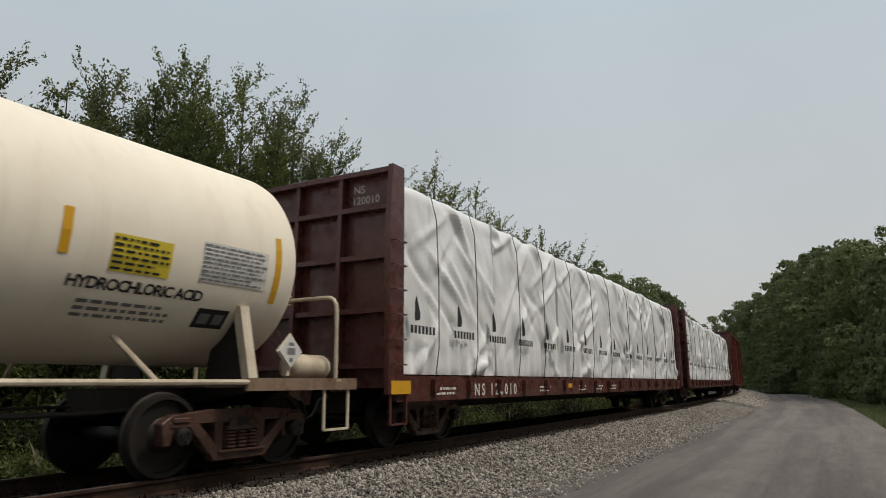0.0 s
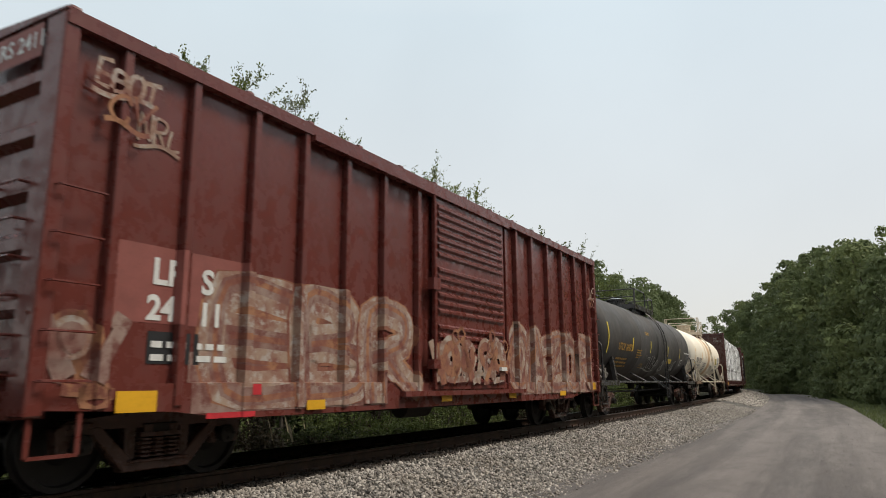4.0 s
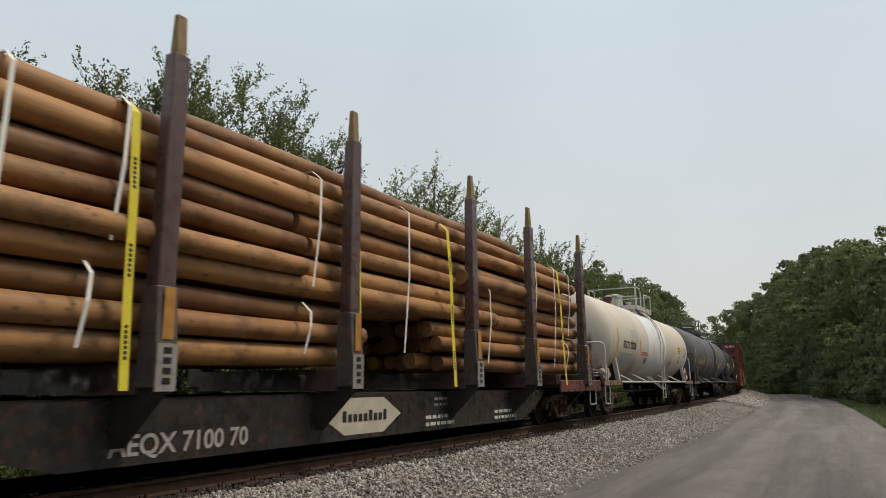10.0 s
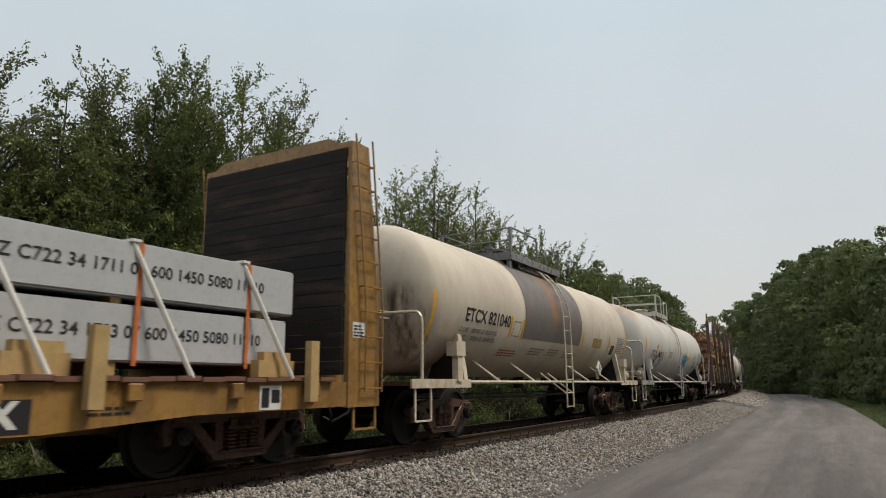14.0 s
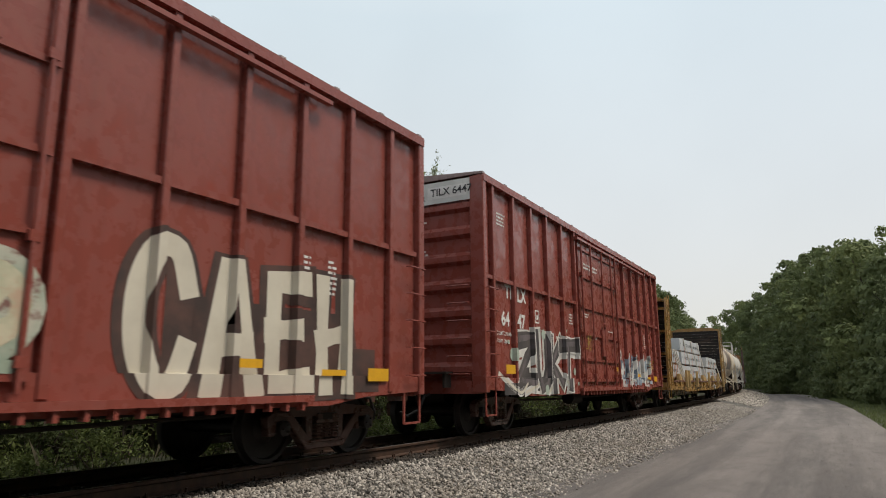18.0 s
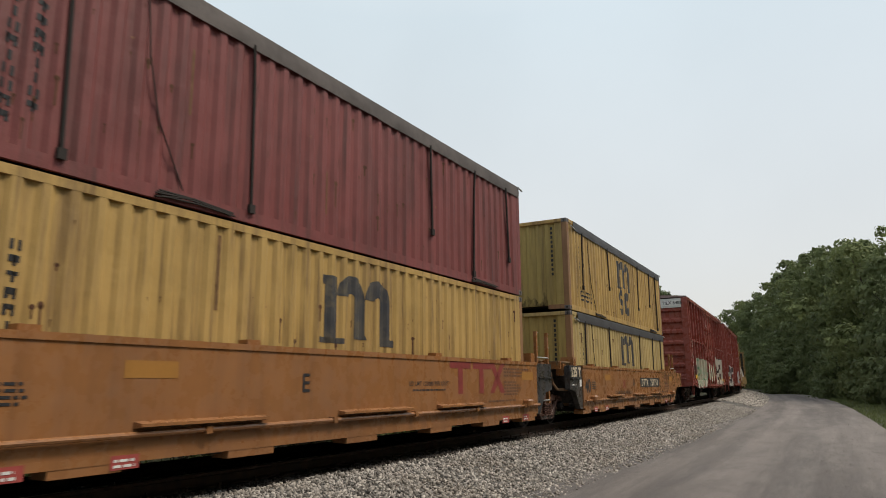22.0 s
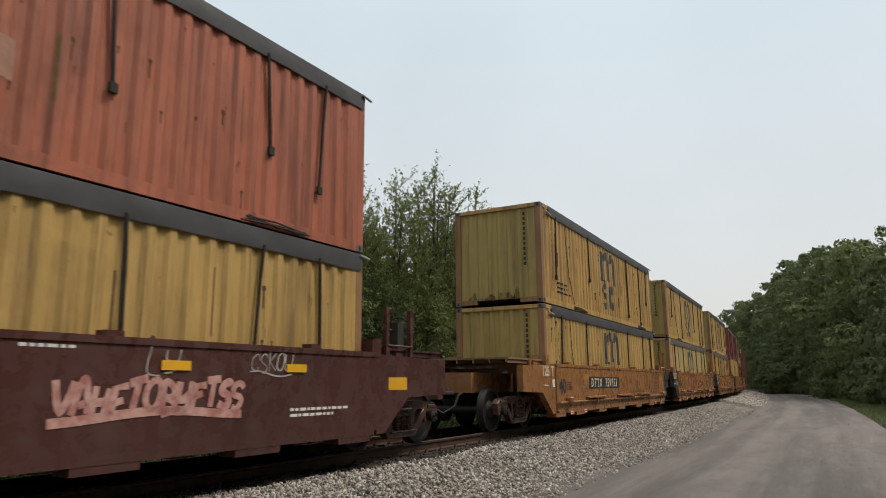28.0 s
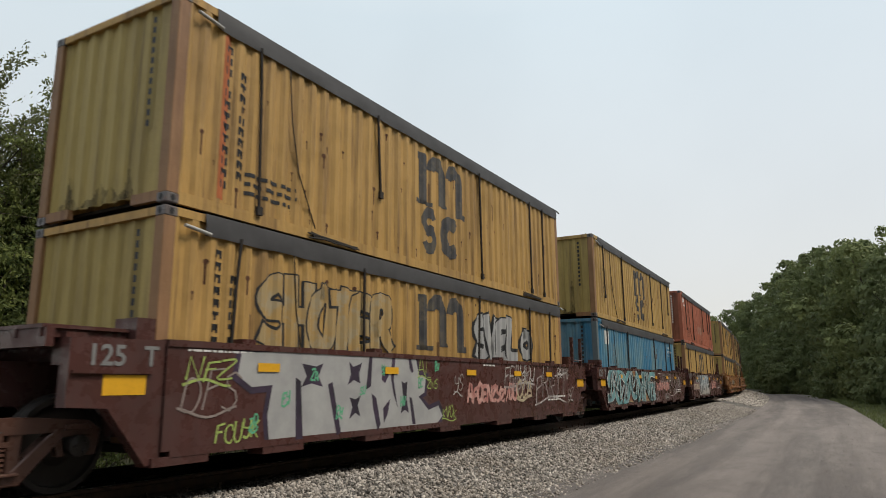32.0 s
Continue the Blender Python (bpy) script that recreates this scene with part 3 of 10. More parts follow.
def tank_car(label, rear, front, r, zc, shell_mat, trim, ladder_y, manway_y, deck=(-1.0, 1.2), seams=(), manway=(0.42, 0.42), trim_under=None, wheel_rear=False,
             wheel_front=False, ladder_mat=None, head=0.55, bonnet_mat=None, walk_mat=None, plat_mat=None, longer=0.0, rail_z=2.21, rail_in=0.42, brace=False, rail_h=0.92, front_in=0.0):
    car = car_thing("tank_car", label, "tank car", rear, front)
    h = (front - rear) / 2
    a, b = -h + 0.62 - longer, h - 0.62 - front_in
    prof = [(a + head * (1 - math.cos(radians(t))), r * math.sin(radians(t))) for t in (3, 12, 24, 36, 48, 60, 70, 80, 90)]
    for y in sorted(seams):
        prof += [(y - 0.03, r), (y - 0.015, r + 0.007), (y + 0.015, r + 0.007), (y + 0.03, r)]
    prof += [(b - head * (1 - math.cos(radians(t))), r * math.sin(radians(t))) for t in (90, 80, 70, 60, 48, 36, 24, 12, 3)]
    bm = bmesh.new()
    turned(bm, prof, (0, 0, zc), "y", 72)
    part("tank_shell", bm, shell_mat, car, "", 50)
    under = trim_under or M_UNDER
    tc = h - 1.75
    for s in (-1, 1):
        truck(car, s * tc)
        coupler(car, s * (h - 0.1))
        bm = bmesh.new()
        y0, y1 = sorted((s * (h - 0.02), s * (tc - 0.32)))
        box(bm, -1.42, 1.42, y0, y1, 0.985, 1.05)
        part("end_platform", bm, M_TRUCK, car, "rusty end platform")
        for x in (-1.46, 1.42):
            shape("platform_channel", plat_mat or trim, car, (x, x + 0.04, y0, y1, 0.94, 1.09))
        bm = bmesh.new()
        box(bm, -0.28, 0.28, min(s * (h - 0.1), s * (tc - 1.4)), max(s * (h - 0.1), s * (tc - 1.4)), 0.74, 0.98)
        prism(bm, [(-1.3, 0.98), (1.3, 0.98), (0.3, 0.78), (-0.3, 0.78)], s * tc - 0.12, s * tc + 0.12, "y")
        part("stub_sill", bm, under, car)
        for sx in (-1, 1):
            bm = bmesh.new()
            px, pz = arc(r + 0.01, zc, -28)
            yc = s * (tc - 0.2)
            prism(bm, [(sx * 1.43, 1.05), (sx * 1.31, 1.05), (sx * (px - 0.10), pz), (sx * (px + 0.03), pz)], yc - 0.07, yc + 0.07, "y")
            part("saddle", bm, trim, car)
            bm = bmesh.new()
            prism(bm, [(sx * 1.305, 1.052), (sx * 0.6, 1.052), (sx * (px - 0.45), pz - 0.25), (sx * (px - 0.11), pz - 0.02)], yc - 0.02, yc + 0.02, "y")
            part("gusset", bm, under, car)
            bm = bmesh.new()
            yy = s * (h - (rail_in if s < 0 else 0.42))
            q = rail_z
            yc_ = yy if s > 0 or not longer else -h + 0.48 - longer
            pipe(bm, [(sx * 1.40, yy, 1.05), (sx * 1.40, yy, q - 0.21), (sx * 1.385, yy, q - 0.1), (sx * 1.34, yy, q - 0.035), (sx * 1.27, yy, q - 0.005), (sx * 1.18, yy, q), (sx * 0.95, yc_, q), (sx * 0.02, yc_, q)], 0.029, 7)
            box(bm, sx * 1.40 - 0.06, sx * 1.40 + 0.06, yy - 0.05, yy + 0.05, 1.05, 1.08)
            part("end_handrail", bm, trim, car)
            bm = bmesh.new()
            for dz in (-0.06, 0.06):
                box(bm, sx * 0.5 - 0.05, sx * 0.5 + 0.05, *sorted((yc_, yc_ - s * 0.32)), q + dz - 0.012, q + dz + 0.012)
            part("rail_clip", bm, trim, car)
            if brace and s < 0:
                shape("rail_brace", trim, car, ((sx * 0.3, yc_, q), (sx * 1.36, -h + 0.12, 1.07), 0.024))
            stirrup(car, sx * 1.42, s * (h - 0.42) - 0.25, 0.42, 1.0, 0.5, trim)
    for sx in (-1, 1):
        bm = bmesh.new()
        cyl(bm, (sx * 1.44, -tc + 0.3, 1.04), (sx * 1.44, tc - 0.3, 1.04), 0.032, n=8)
        part("side_rail", bm, trim, car)
        for y in (-tc * 0.36, tc * 0.36, tc * 0.72, -tc * 0.70):
            px, pz = arc(r - 0.01, zc, -52)
            bm = bmesh.new()
            cyl(bm, (sx * px, y - 0.12, pz), (sx * 1.43, y, 1.05), 0.03, n=6)
            part("rail_strut", bm, trim, car)
    for sx in (-1, 1):
        lm = ladder_mat or trim
        bm = bmesh.new()
        curve = [(1.56, 0.42), (1.56, 1.9)] + [(arc(r + 0.14, zc, t)) for t in (5, 20, 35, 50, 62, 72)]
        for d in (-0.24, 0.24):
            pipe(bm, [(sx * x, ladder_y + d, z) for x, z in curve], 0.024, 6)
        z = 0.45
        for z in (0.45, 0.78, 1.1, 1.42, 1.74):
            cyl(bm, (sx * 1.56, ladder_y - 0.24, z), (sx * 1.56, ladder_y + 0.24, z), 0.014, n=5)
        for t in (-10, 3, 16, 29, 42, 55, 66):
            x, z = arc(r + 0.14, zc, t)
            cyl(bm, (sx * x, ladder_y - 0.24, z), (sx * x, ladder_y + 0.24, z), 0.014, n=5)
        for d in (-0.24, 0.24):
            cyl(bm, (sx * 1.56, ladder_y + d, 0.75), (sx * 1.0, ladder_y + d - 0.3, 1.25), 0.022, n=5)
        part("side_ladder", bm, lm, car)
    # walkway round the manway, with its rails
    top = zc + r
    y0, y1 = ladder_y + deck[0], ladder_y + deck[1]
    wm = walk_mat or trim
    for x in (-0.92, 0.42):
        shape("walkway", wm, car, (x, x + 0.5, y0, y1, top - 0.02, top + 0.02))
    for x in (-0.95, 0.92):
        shape("toe_board", wm, car, (x, x + 0.03, y0, y1, top - 0.10, top + 0.08))
    for y in (y0, y1):
        shape("toe_board", wm, car, (-0.92, 0.92, y - 0.015, y + 0.015, top - 0.10, top + 0.08))
    for y in (y0 + 0.1, y1 - 0.1):
        for x in (-0.88, 0.80):
            x1, z1 = arc(r, zc, 52)
            shape("walkway_bracket", wm, car, (x, x + 0.08, y - 0.05, y + 0.05, z1 - 0.05, top - 0.021))
    rz = top + rail_h
    for sx in (-1, 1):
        x = sx * 0.93
        bm = bmesh.new()
        pipe(bm, [(x, y0, top), (x, y0, rz - 0.1), (x, y0 + 0.1, rz), (x, ladder_y - 0.42, rz), (x, ladder_y - 0.32, rz - 0.1), (x, ladder_y - 0.32, top)], 0.024, 6)
        box(bm, x - 0.03, x + 0.03, y0 - 0.04, y0 + 0.04, top, rz)
        part("walkway_railing", bm, wm, car)
        bm = bmesh.new()
        pipe(bm, [(x, ladder_y + 0.3, top), (x, ladder_y + 0.3, rz - 0.25), (x, ladder_y + 0.4, rz - 0.15), (x, y1 - 0.02, rz - 0.15), (x, y1, top)], 0.024, 6)
        part("walkway_railing", bm, wm, car)
    for y, z in ((y0, rz - 0.02), (y0, top + rail_h * 0.54), (y1, rz - 0.15)):
        shape("railing_bar", wm, car, ((-0.93, y, z), (0.93, y, z), 0.02))
    bm = bmesh.new()
    mr, mh = manway
    turned(bm, [(top - 0.15, mr), (top + mh - 0.05, mr), (top + mh - 0.05, mr + 0.04), (top + mh, mr + 0.04), (top + mh + 0.05, mr * 0.6)], (0, manway_y, 0), "z", 28)
    part("manway", bm, bonnet_mat or trim, car, "", 40)
    for dx, dy in ((-0.5, 0.3), (0.45, 0.55), (0.3, -0.7)):
        bm = bmesh.new()
        cyl(bm, (dx, manway_y + dy, top - 0.2), (dx, manway_y + dy, top + 0.22), 0.08, n=10)
        cyl(bm, (dx, manway_y + dy, top + 0.22), (dx, manway_y + dy, top + 0.28), 0.11, n=10)
        part("valve", bm, bonnet_mat or trim, car)
    # brake gear: reservoir at the front end, valve at the rear end, hand wheel
    bm = bmesh.new()
    turned(bm, [(h - 1.12, 0.06), (h - 1.08, 0.14), (h - 1.02, 0.17), (h - 0.42, 0.17), (h - 0.36, 0.14), (h - 0.32, 0.06)], (1.12, 0, 1.24), "y", 18)
    part("air_reservoir", bm, trim, car, "", 40)
    if not wheel_front:
        vm = plat_mat and M_DUSTY or M_VALVE
        v0 = -h + 1.08
        bm = bmesh.new()
        box(bm, 1.06, 1.30, v0 - 0.12, v0 + 0.12, 1.14, 1.46)
        box(bm, 1.10, 1.26, v0 - 0.06, v0 + 0.06, 1.46, 1.56)
        bmesh.ops.bevel(bm, geom=bm.edges[:], offset=0.02, segments=2, affect="EDGES")
        part("brake_valve", bm, vm, car, "dusty brake valve casting")
        for y0, y1, r_, z in ((v0 - 0.42, v0 - 0.12, 0.105, 1.34), (v0 + 0.12, v0 + 0.36, 0.085, 1.26), (v0 - 0.34, v0 - 0.13, 0.07, 1.18), (v0 + 0.12, v0 + 0.3, 0.06, 1.40)):
            bm = bmesh.new()
            step = (y1 - y0) / 4
            turned(bm, [(y0, r_ * 0.5), (y0 + 0.01, r_ * 0.8), (y0 + step, r_), (y0 + step * 1.3, r_), (y0 + step * 1.4, r_ * 0.8), (y1 - step, r_ * 0.8), (y1 - step * 0.9, r_ * 1.15), (y1, r_ * 1.15)], (1.18, 0, z), "y", 14)
            part("valve_portion", bm, vm, car, "", 40)
        shape("valve_stand", plat_mat or trim, car, (1.08, 1.28, v0 - 0.08, v0 + 0.08, 1.05, 1.14))
        for dz, bow in ((1.22, 0.0), (1.30, 0.05), (1.38, 0.1)):
            bm = bmesh.new()
            pipe(bm, [(1.15, v0 - 0.3, dz), (1.05, v0 - 0.48, dz + 0.01), (0.85, v0 - 0.58 - bow, dz + 0.02), (0.3, v0 - 0.62 - bow, dz + 0.03), (-1.1, v0 - 0.62 - bow, dz + 0.05)], 0.017, 6)
            part("brake_pipe", bm, vm, car)
    for flag, s in ((wheel_rear, -1), (wheel_front, 1)):
        if flag:
            yy = s * (h - 0.3)
            bm = bmesh.new()
            pipe(bm, [(0.55 + 0.28 * math.cos(k * 0.2618), yy, 1.75 + 0.28 * math.sin(k * 0.2618)) for k in range(25)], 0.02, 6)
            for k in range(4):
                t = k * math.pi / 2 + 0.4
                cyl(bm, (0.55, yy, 1.75), (0.55 + 0.28 * math.cos(t), yy, 1.75 + 0.28 * math.sin(t)), 0.012, n=5)
            cyl(bm, (0.55, yy - s * 0.16, 1.75), (0.55, yy, 1.75), 0.04, n=8)
            part("brake_wheel", bm, under, car)
            shape("brake_housing", trim, car, (0.40, 0.70, min(yy - s * 0.1, yy - s * 0.24), max(yy - s * 0.1, yy - s * 0.24), 1.5, 1.95), (0.5, 0.6, min(yy - s * 0.16, yy - s * 0.22), max(yy - s * 0.16, yy - s * 0.22), 1.05, 1.5))
    bm = bmesh.new()
    cyl(bm, (0, ladder_y + 0.4, zc - r - 0.28), (0, ladder_y + 0.4, zc - r + 0.05), 0.14, n=12)
    box(bm, -0.2, 0.2, ladder_y + 0.2, ladder_y + 0.6, zc - r - 0.1, zc - r - 0.04)
    part("bottom_outlet", bm, under, car)
    bm = bmesh.new()
    pipe(bm, [(0.3, -h + 0.6, 0.8), (0.3, -tc + 1.5, 0.72), (0.35, 0, 0.7), (0.3, tc - 1.5, 0.72), (0.3, h - 0.6, 0.8)], 0.03)
    cyl(bm, (-0.2, -tc + 1.4, 0.78), (-0.2, tc - 1.4, 0.78), 0.018, n=5)
    part("train_pipe", bm, under, car)
    return car, h, tc


def placard(car, x, y, z, mat, holder):
    """A diamond-shaped hazard placard in its holder."""
    bm = bmesh.new()
    prism(bm, [(y, z - 0.2), (y + 0.2, z), (y, z + 0.2), (y - 0.2, z)], x, x + 0.02)
    ob = part("placard", bm, mat, car, "diamond hazard placard with worn print")
    bm = bmesh.new()
    prism(bm, [(y, z - 0.23), (y + 0.23, z), (y, z + 0.23), (y - 0.23, z)], x - 0.02, x - 0.002)
    box(bm, x - 0.1, x - 0.02, y - 0.03, y + 0.03, z - 0.3, z + 0.1)
    part("placard_holder", bm, holder, car)
    patches("placard_print", [(-0.07, 0.07, -0.04, 0.04), (-0.03, 0.03, -0.13, -0.08), (-0.045, 0.045, 0.07, 0.11)], M_GREY_INK, ob, at_side(x + 0.024, y, z))


def stripes(car, roll, rows, mat=None):
    for y, z0, z1 in rows:
        patches("reflective_stripe", [(-0.05, 0.05, 0, z1 - z0)], mat or M_YELLOW, car, at_side(0.006, y, z0), roll)


def print_block(car, roll, y, z, w, h, n, mat, seed, place=None, x=0.006, name="small_print"):
    patches(name, fine_print(n, w, h, random.Random(seed)), mat, car, place or at_side(x, y, z), roll)


def table(car, roll, y, z, w, h, back, ink, seed, x=0.006, lines=9):
    """A stencilled data panel."""
    ob = patches("data_panel", [(0, w, 0, h)], back, car, at_side(x, y, z), roll)
    patches("small_print", fine_print(lines, w * 0.98, h * 0.96, random.Random(seed), 0.42), ink, ob, at_side(x + 0.004, y + 0.01, z + 0.02), roll)


WHITE_DIRT = (0.33, 0.25, 0.17)
M_T1 = tank_paint("cream_tank_paint", (0.90, 0.825, 0.69), (0.55, 0.43, 0.28), 0.2, [(0.0, 0.75, (0.50, 0.27, 0.09), 0.85, 1.1, 4.4), (-1.5, 0.35, (0.55, 0.33, 0.13), 0.6, 2.3, 4.1), (-7.1, 0.12, (0.12, 0.05, 0.03), 0.0, 1.2, 2.6)], spill=[(1.0, 0.16, 1.5, 2.75, -6.0), (0.55, 0.1, 1.6, 2.3, -6.0)])
car, h, tc = tank_car("cream-white tank car with rust streaks below its manway, on rusty trucks", 163.2, 177.6, 1.335, 2.58, M_T1, M_CREAM_RAIL, 0.0, 0.0, (-0.95, 0.9),
                      (-3.6, -0.9, 2.2), (0.40, 0.55), wheel_rear=True, plat_mat=M_GRIMY, brace=True, front_in=0.14)
ROLL = (2.58, 1.335)
stripes(car, ROLL, [(-5.82, 2.0, 2.9), (-3.06, 2.22, 2.68), (-1.3, 2.22, 2.66), (1.18, 2.22, 2.66), (2.92, 2.22, 2.66), (5.68, 2.0, 2.85)])
write("TILX 110292", 0.27, M_INK, car, at_side(0.008, -5.2, 2.08), ROLL, 0.006)
for txt, z in (("LD LMT 204400 LB 92700 KG", 1.86), ("LT WT   58600 LB 26600 KG", 1.70)):
    write(txt, 0.11, M_GREY_INK, car, at_side(0.008, -5.42, z), ROLL, 0.002, spacing=1.05)
print_block(car, ROLL, -2.2, 1.55, 1.2, 0.62, 6, M_GREY_INK, 2)
print_block(car, ROLL, 1.05, 1.75, 1.3, 0.3, 3, M_GREY_INK, 3)
table(car, ROLL, 3.40, 2.12, 0.70, 0.38, M_LABEL, M_INK, 4, lines=6)
write("HYDROCHLORIC ACID", 0.125, M_INK, car, at_side(0.008, 3.02, 1.92), ROLL, 0.005, spacing=0.86)
print_block(car, ROLL, 3.2, 1.6, 1.1, 0.24, 3, M_GREY_INK, 5)
table(car, ROLL, 4.50, 2.15, 1.0, 0.46, M_WHITE, M_GREY_INK, 6)
patches("black_panel", [(0, 0.46, 0, 0.26)], M_INK, car, at_side(0.006, 4.64, 1.58), ROLL)
patches("panel_print", [(0.05, 0.2, 0.06, 0.2), (0.26, 0.4, 0.06, 0.2)], M_GREY_INK, car, at_side(0.011, 4.64, 1.58), ROLL)
patches("frame_mark", [(0, 0.22, 0, 0.02), (0, 0.22, 0.24, 0.26), (0, 0.02, 0, 0.26), (0.2, 0.22, 0, 0.26)], M_GREY_INK, car, at_side(0.006, -2.85, 2.1), ROLL)
placard(car, 1.42, 5.85, 1.42, M_WHITE, M_CREAM_RAIL)
placard(car, 1.3, -6.6, 1.42, M_GREY_INK, M_CREAM_RAIL)
write("TILX 110292", 0.16, M_INK, car, at_rear(-0.75, -h, 3.0), (*ROLL, -h + 0.62, 0.55))
for n, (w_, z) in enumerate(((0.95, 2.84), (0.95, 2.70), (0.6, 2.56), (0.5, 1.9), (0.4, 1.8))):
    print_block(car, (*ROLL, -h + 0.62, 0.55), 0, 0, w_, 0.08, 1, M_GREY_INK, 320 + n, at_rear(-0.75, -h, z))

M_T2 = tank_paint("black_tank_paint", (0.048, 0.045, 0.043), (0.10, 0.083, 0.068), 0.6, [(0.1, 0.25, (0.008, 0.008, 0.008), 0.9, 1.2, 3.2)], 0.62, 0.45)
M_T2T = paint("black_trim", (0.04, 0.04, 0.042), (0.10, 0.08, 0.06), 0.5, 0.5, 0.4)
car, h, tc = tank_car("dull black tank car with ochre lettering and a chalky white tag", 145.75, 162.5, 1.44, 2.5, M_T2, M_T2T, 0.8, -0.5, (-2.1, 1.1), (-2.9, 0.2, 1.6, 4.6), (0.36, 0.36), rail_h=0.68)
ROLL = (2.5, 1.44)
write("UTLX 668751", 0.24, M_GOLD_INK, car, at_side(0.008, -5.95, 2.06), ROLL, 0.006, spacing=1.08)
print_block(car, ROLL, -5.9, 1.45, 1.7, 0.42, 3, M_GOLD_INK, 11)
for n, (y, z, w_, q_, k) in enumerate(((-3.35, 1.86, 0.8, 0.34, 4), (-2.25, 1.46, 0.6, 0.24, 3), (-2.0, 2.75, 0.65, 0.14, 2))):
    print_block(car, ROLL, y, z, w_, q_, k, M_GOLD_INK, 120 + n)
stripes(car, ROLL, [(-7.2, 1.9, 2.85), (-4.05, 2.08, 2.53), (-1.24, 2.1, 2.55), (2.11, 2.05, 2.5), (4.87, 2.05, 2.5)], M_LABEL)
patches("dark_patch", [(0, 0.55, 0, 0.4)], M_INK, car, at_side(0.006, -4.3, 1.42), ROLL)
table(car, ROLL, 2.25, 1.78, 0.9, 0.2, M_LABEL, M_GOLD_INK, 13, lines=3)
table(car, ROLL, 6.3, 1.75, 0.9, 0.55, M_T2, M_GREY_INK, 14)
print_block(car, ROLL, 5.9, 2.32, 1.4, 0.12, 1, M_WHITE, 15)
M_CHALK = plain("chalky_spray_paint", (0.46, 0.46, 0.43), 0.9, 0, 0.35, 9)
for y0, y1, z0, z1, n in ((-1.8, 0.55, 1.42, 1.98, 1), (1.25, 2.0, 1.45, 1.9, 2), (3.5, 4.2, 1.45, 1.95, 3)):
    scrawl(car, y0, y1, z0, z1, M_CHALK, n, 0.05, roll=ROLL)
patches("frame_mark", [(0, 0.4, 0, 0.03), (0, 0.4, 0.27, 0.3), (0, 0.03, 0, 0.3), (0.37, 0.4, 0, 0.3), (0.19, 0.21, 0, 0.3)], M_WHITE, car, at_side(0.006, 5.2, 1.72), ROLL)

M_T3 = tank_paint("glossy_black_tank_paint", (0.022, 0.022, 0.024), (0.06, 0.05, 0.045), 0.4, [(-1.0, 0.4, (0.05, 0.07, 0.05), 0.4, 1.3, 2.6)], 0.58, 0.3)
car, h, tc = tank_car("short black tank car with white stencils and ochre stripes", 117.3, 128.85, 1.32, 2.5, M_T3, M_T2T, -0.6, -1.2, (-2.0, 1.0), (-2.5, 1.0), (0.36, 0.42), wheel_front=True)
ROLL = (2.5, 1.32)
table(car, ROLL, 3.25, 2.12, 1.05, 0.5, M_GREY_INK, M_WHITE, 21)
stripes(car, ROLL, [(2.16, 2.08, 2.58), (4.5, 1.7, 2.75), (-4.3, 1.9, 2.8), (-1.6, 2.1, 2.5)])
table(car, ROLL, 0.7, 1.95, 1.1, 0.4, plain("ochre_plaque", (0.33, 0.22, 0.06)), M_INK, 22, lines=4)
write("GATX 17128", 0.24, M_WHITE, car, at_side(0.008, -4.3, 2.2), ROLL, 0.006)
for i, (y, z, w, hh) in enumerate(((-4.3, 1.8, 1.9, 0.26), (-1.9, 1.75, 0.9, 0.5), (0.6, 1.62, 1.3, 0.22), (3.2, 1.75, 0.5, 0.16), (2.6, 1.45, 0.7, 0.1))):
    print_block(car, ROLL, y, z, w, hh, 3, M_WHITE, 23 + i)
patches("frame_mark", [(0, 0.62, 0, 0.04), (0, 0.62, 0.34, 0.38), (0, 0.03, 0, 0.38), (0.59, 0.62, 0, 0.38), (0.29, 0.32, 0.08, 0.38), (0, 0.62, 0.06, 0.08), (0.08, 0.22, 0.26, 0.31), (0.4, 0.54, 0.2, 0.27)],
        M_WHITE, car, at_side(0.006, 2.35, 1.58), ROLL)
placard(car, 1.42, 4.35, 1.42, M_WHITE, M_T2T)

M_T4 = tank_paint("dark_grey_tank_paint", (0.100, 0.101, 0.105), (0.072, 0.064, 0.058), 0.35, [(2.2, 0.9, (0.12, 0.075, 0.05), 0.5, 1.6, 2.6)], 0.68, 0.4)
M_T4T = paint("dark_grey_trim", (0.09, 0.09, 0.093), (0.08, 0.06, 0.05), 0.5, 0.5, 0.4)
car, h, tc = tank_car("long dark grey tank car with ochre lettering", 98.55, 116.5, 1.47, 2.5, M_T4, M_T4T, -0.15, 0.55, (-1.2, 1.55), (-3.1, -0.9, 3.2), (0.34, 0.45), wheel_front=True, longer=0.22, rail_z=2.5, rail_in=0.62, rail_h=0.74)
ROLL = (2.5, 1.47)
write("UTLX 666109", 0.25, M_GOLD_INK, car, at_side(0.008, -6.75, 1.99), ROLL, 0.008, spacing=1.03)
print_block(car, ROLL, -6.8, 1.5, 1.6, 0.36, 3, M_GOLD_INK, 31)
stripes(car, ROLL, [(-7.88, 1.92, 2.8), (-4.37, 1.95, 2.38), (-1.45, 1.97, 2.4), (1.7, 1.97, 2.4), (4.5, 1.97, 2.4)], M_LABEL)
table(car, ROLL, 3.2, 1.9, 0.62, 0.3, M_LABEL, M_INK, 32, lines=5)
table(car, ROLL, 7.0, 2.1, 0.9, 0.5, M_T4, M_GREY_INK, 33)
print_block(car, ROLL, -3.05, 2.1, 0.55, 0.08, 1, M_GOLD_INK, 34)
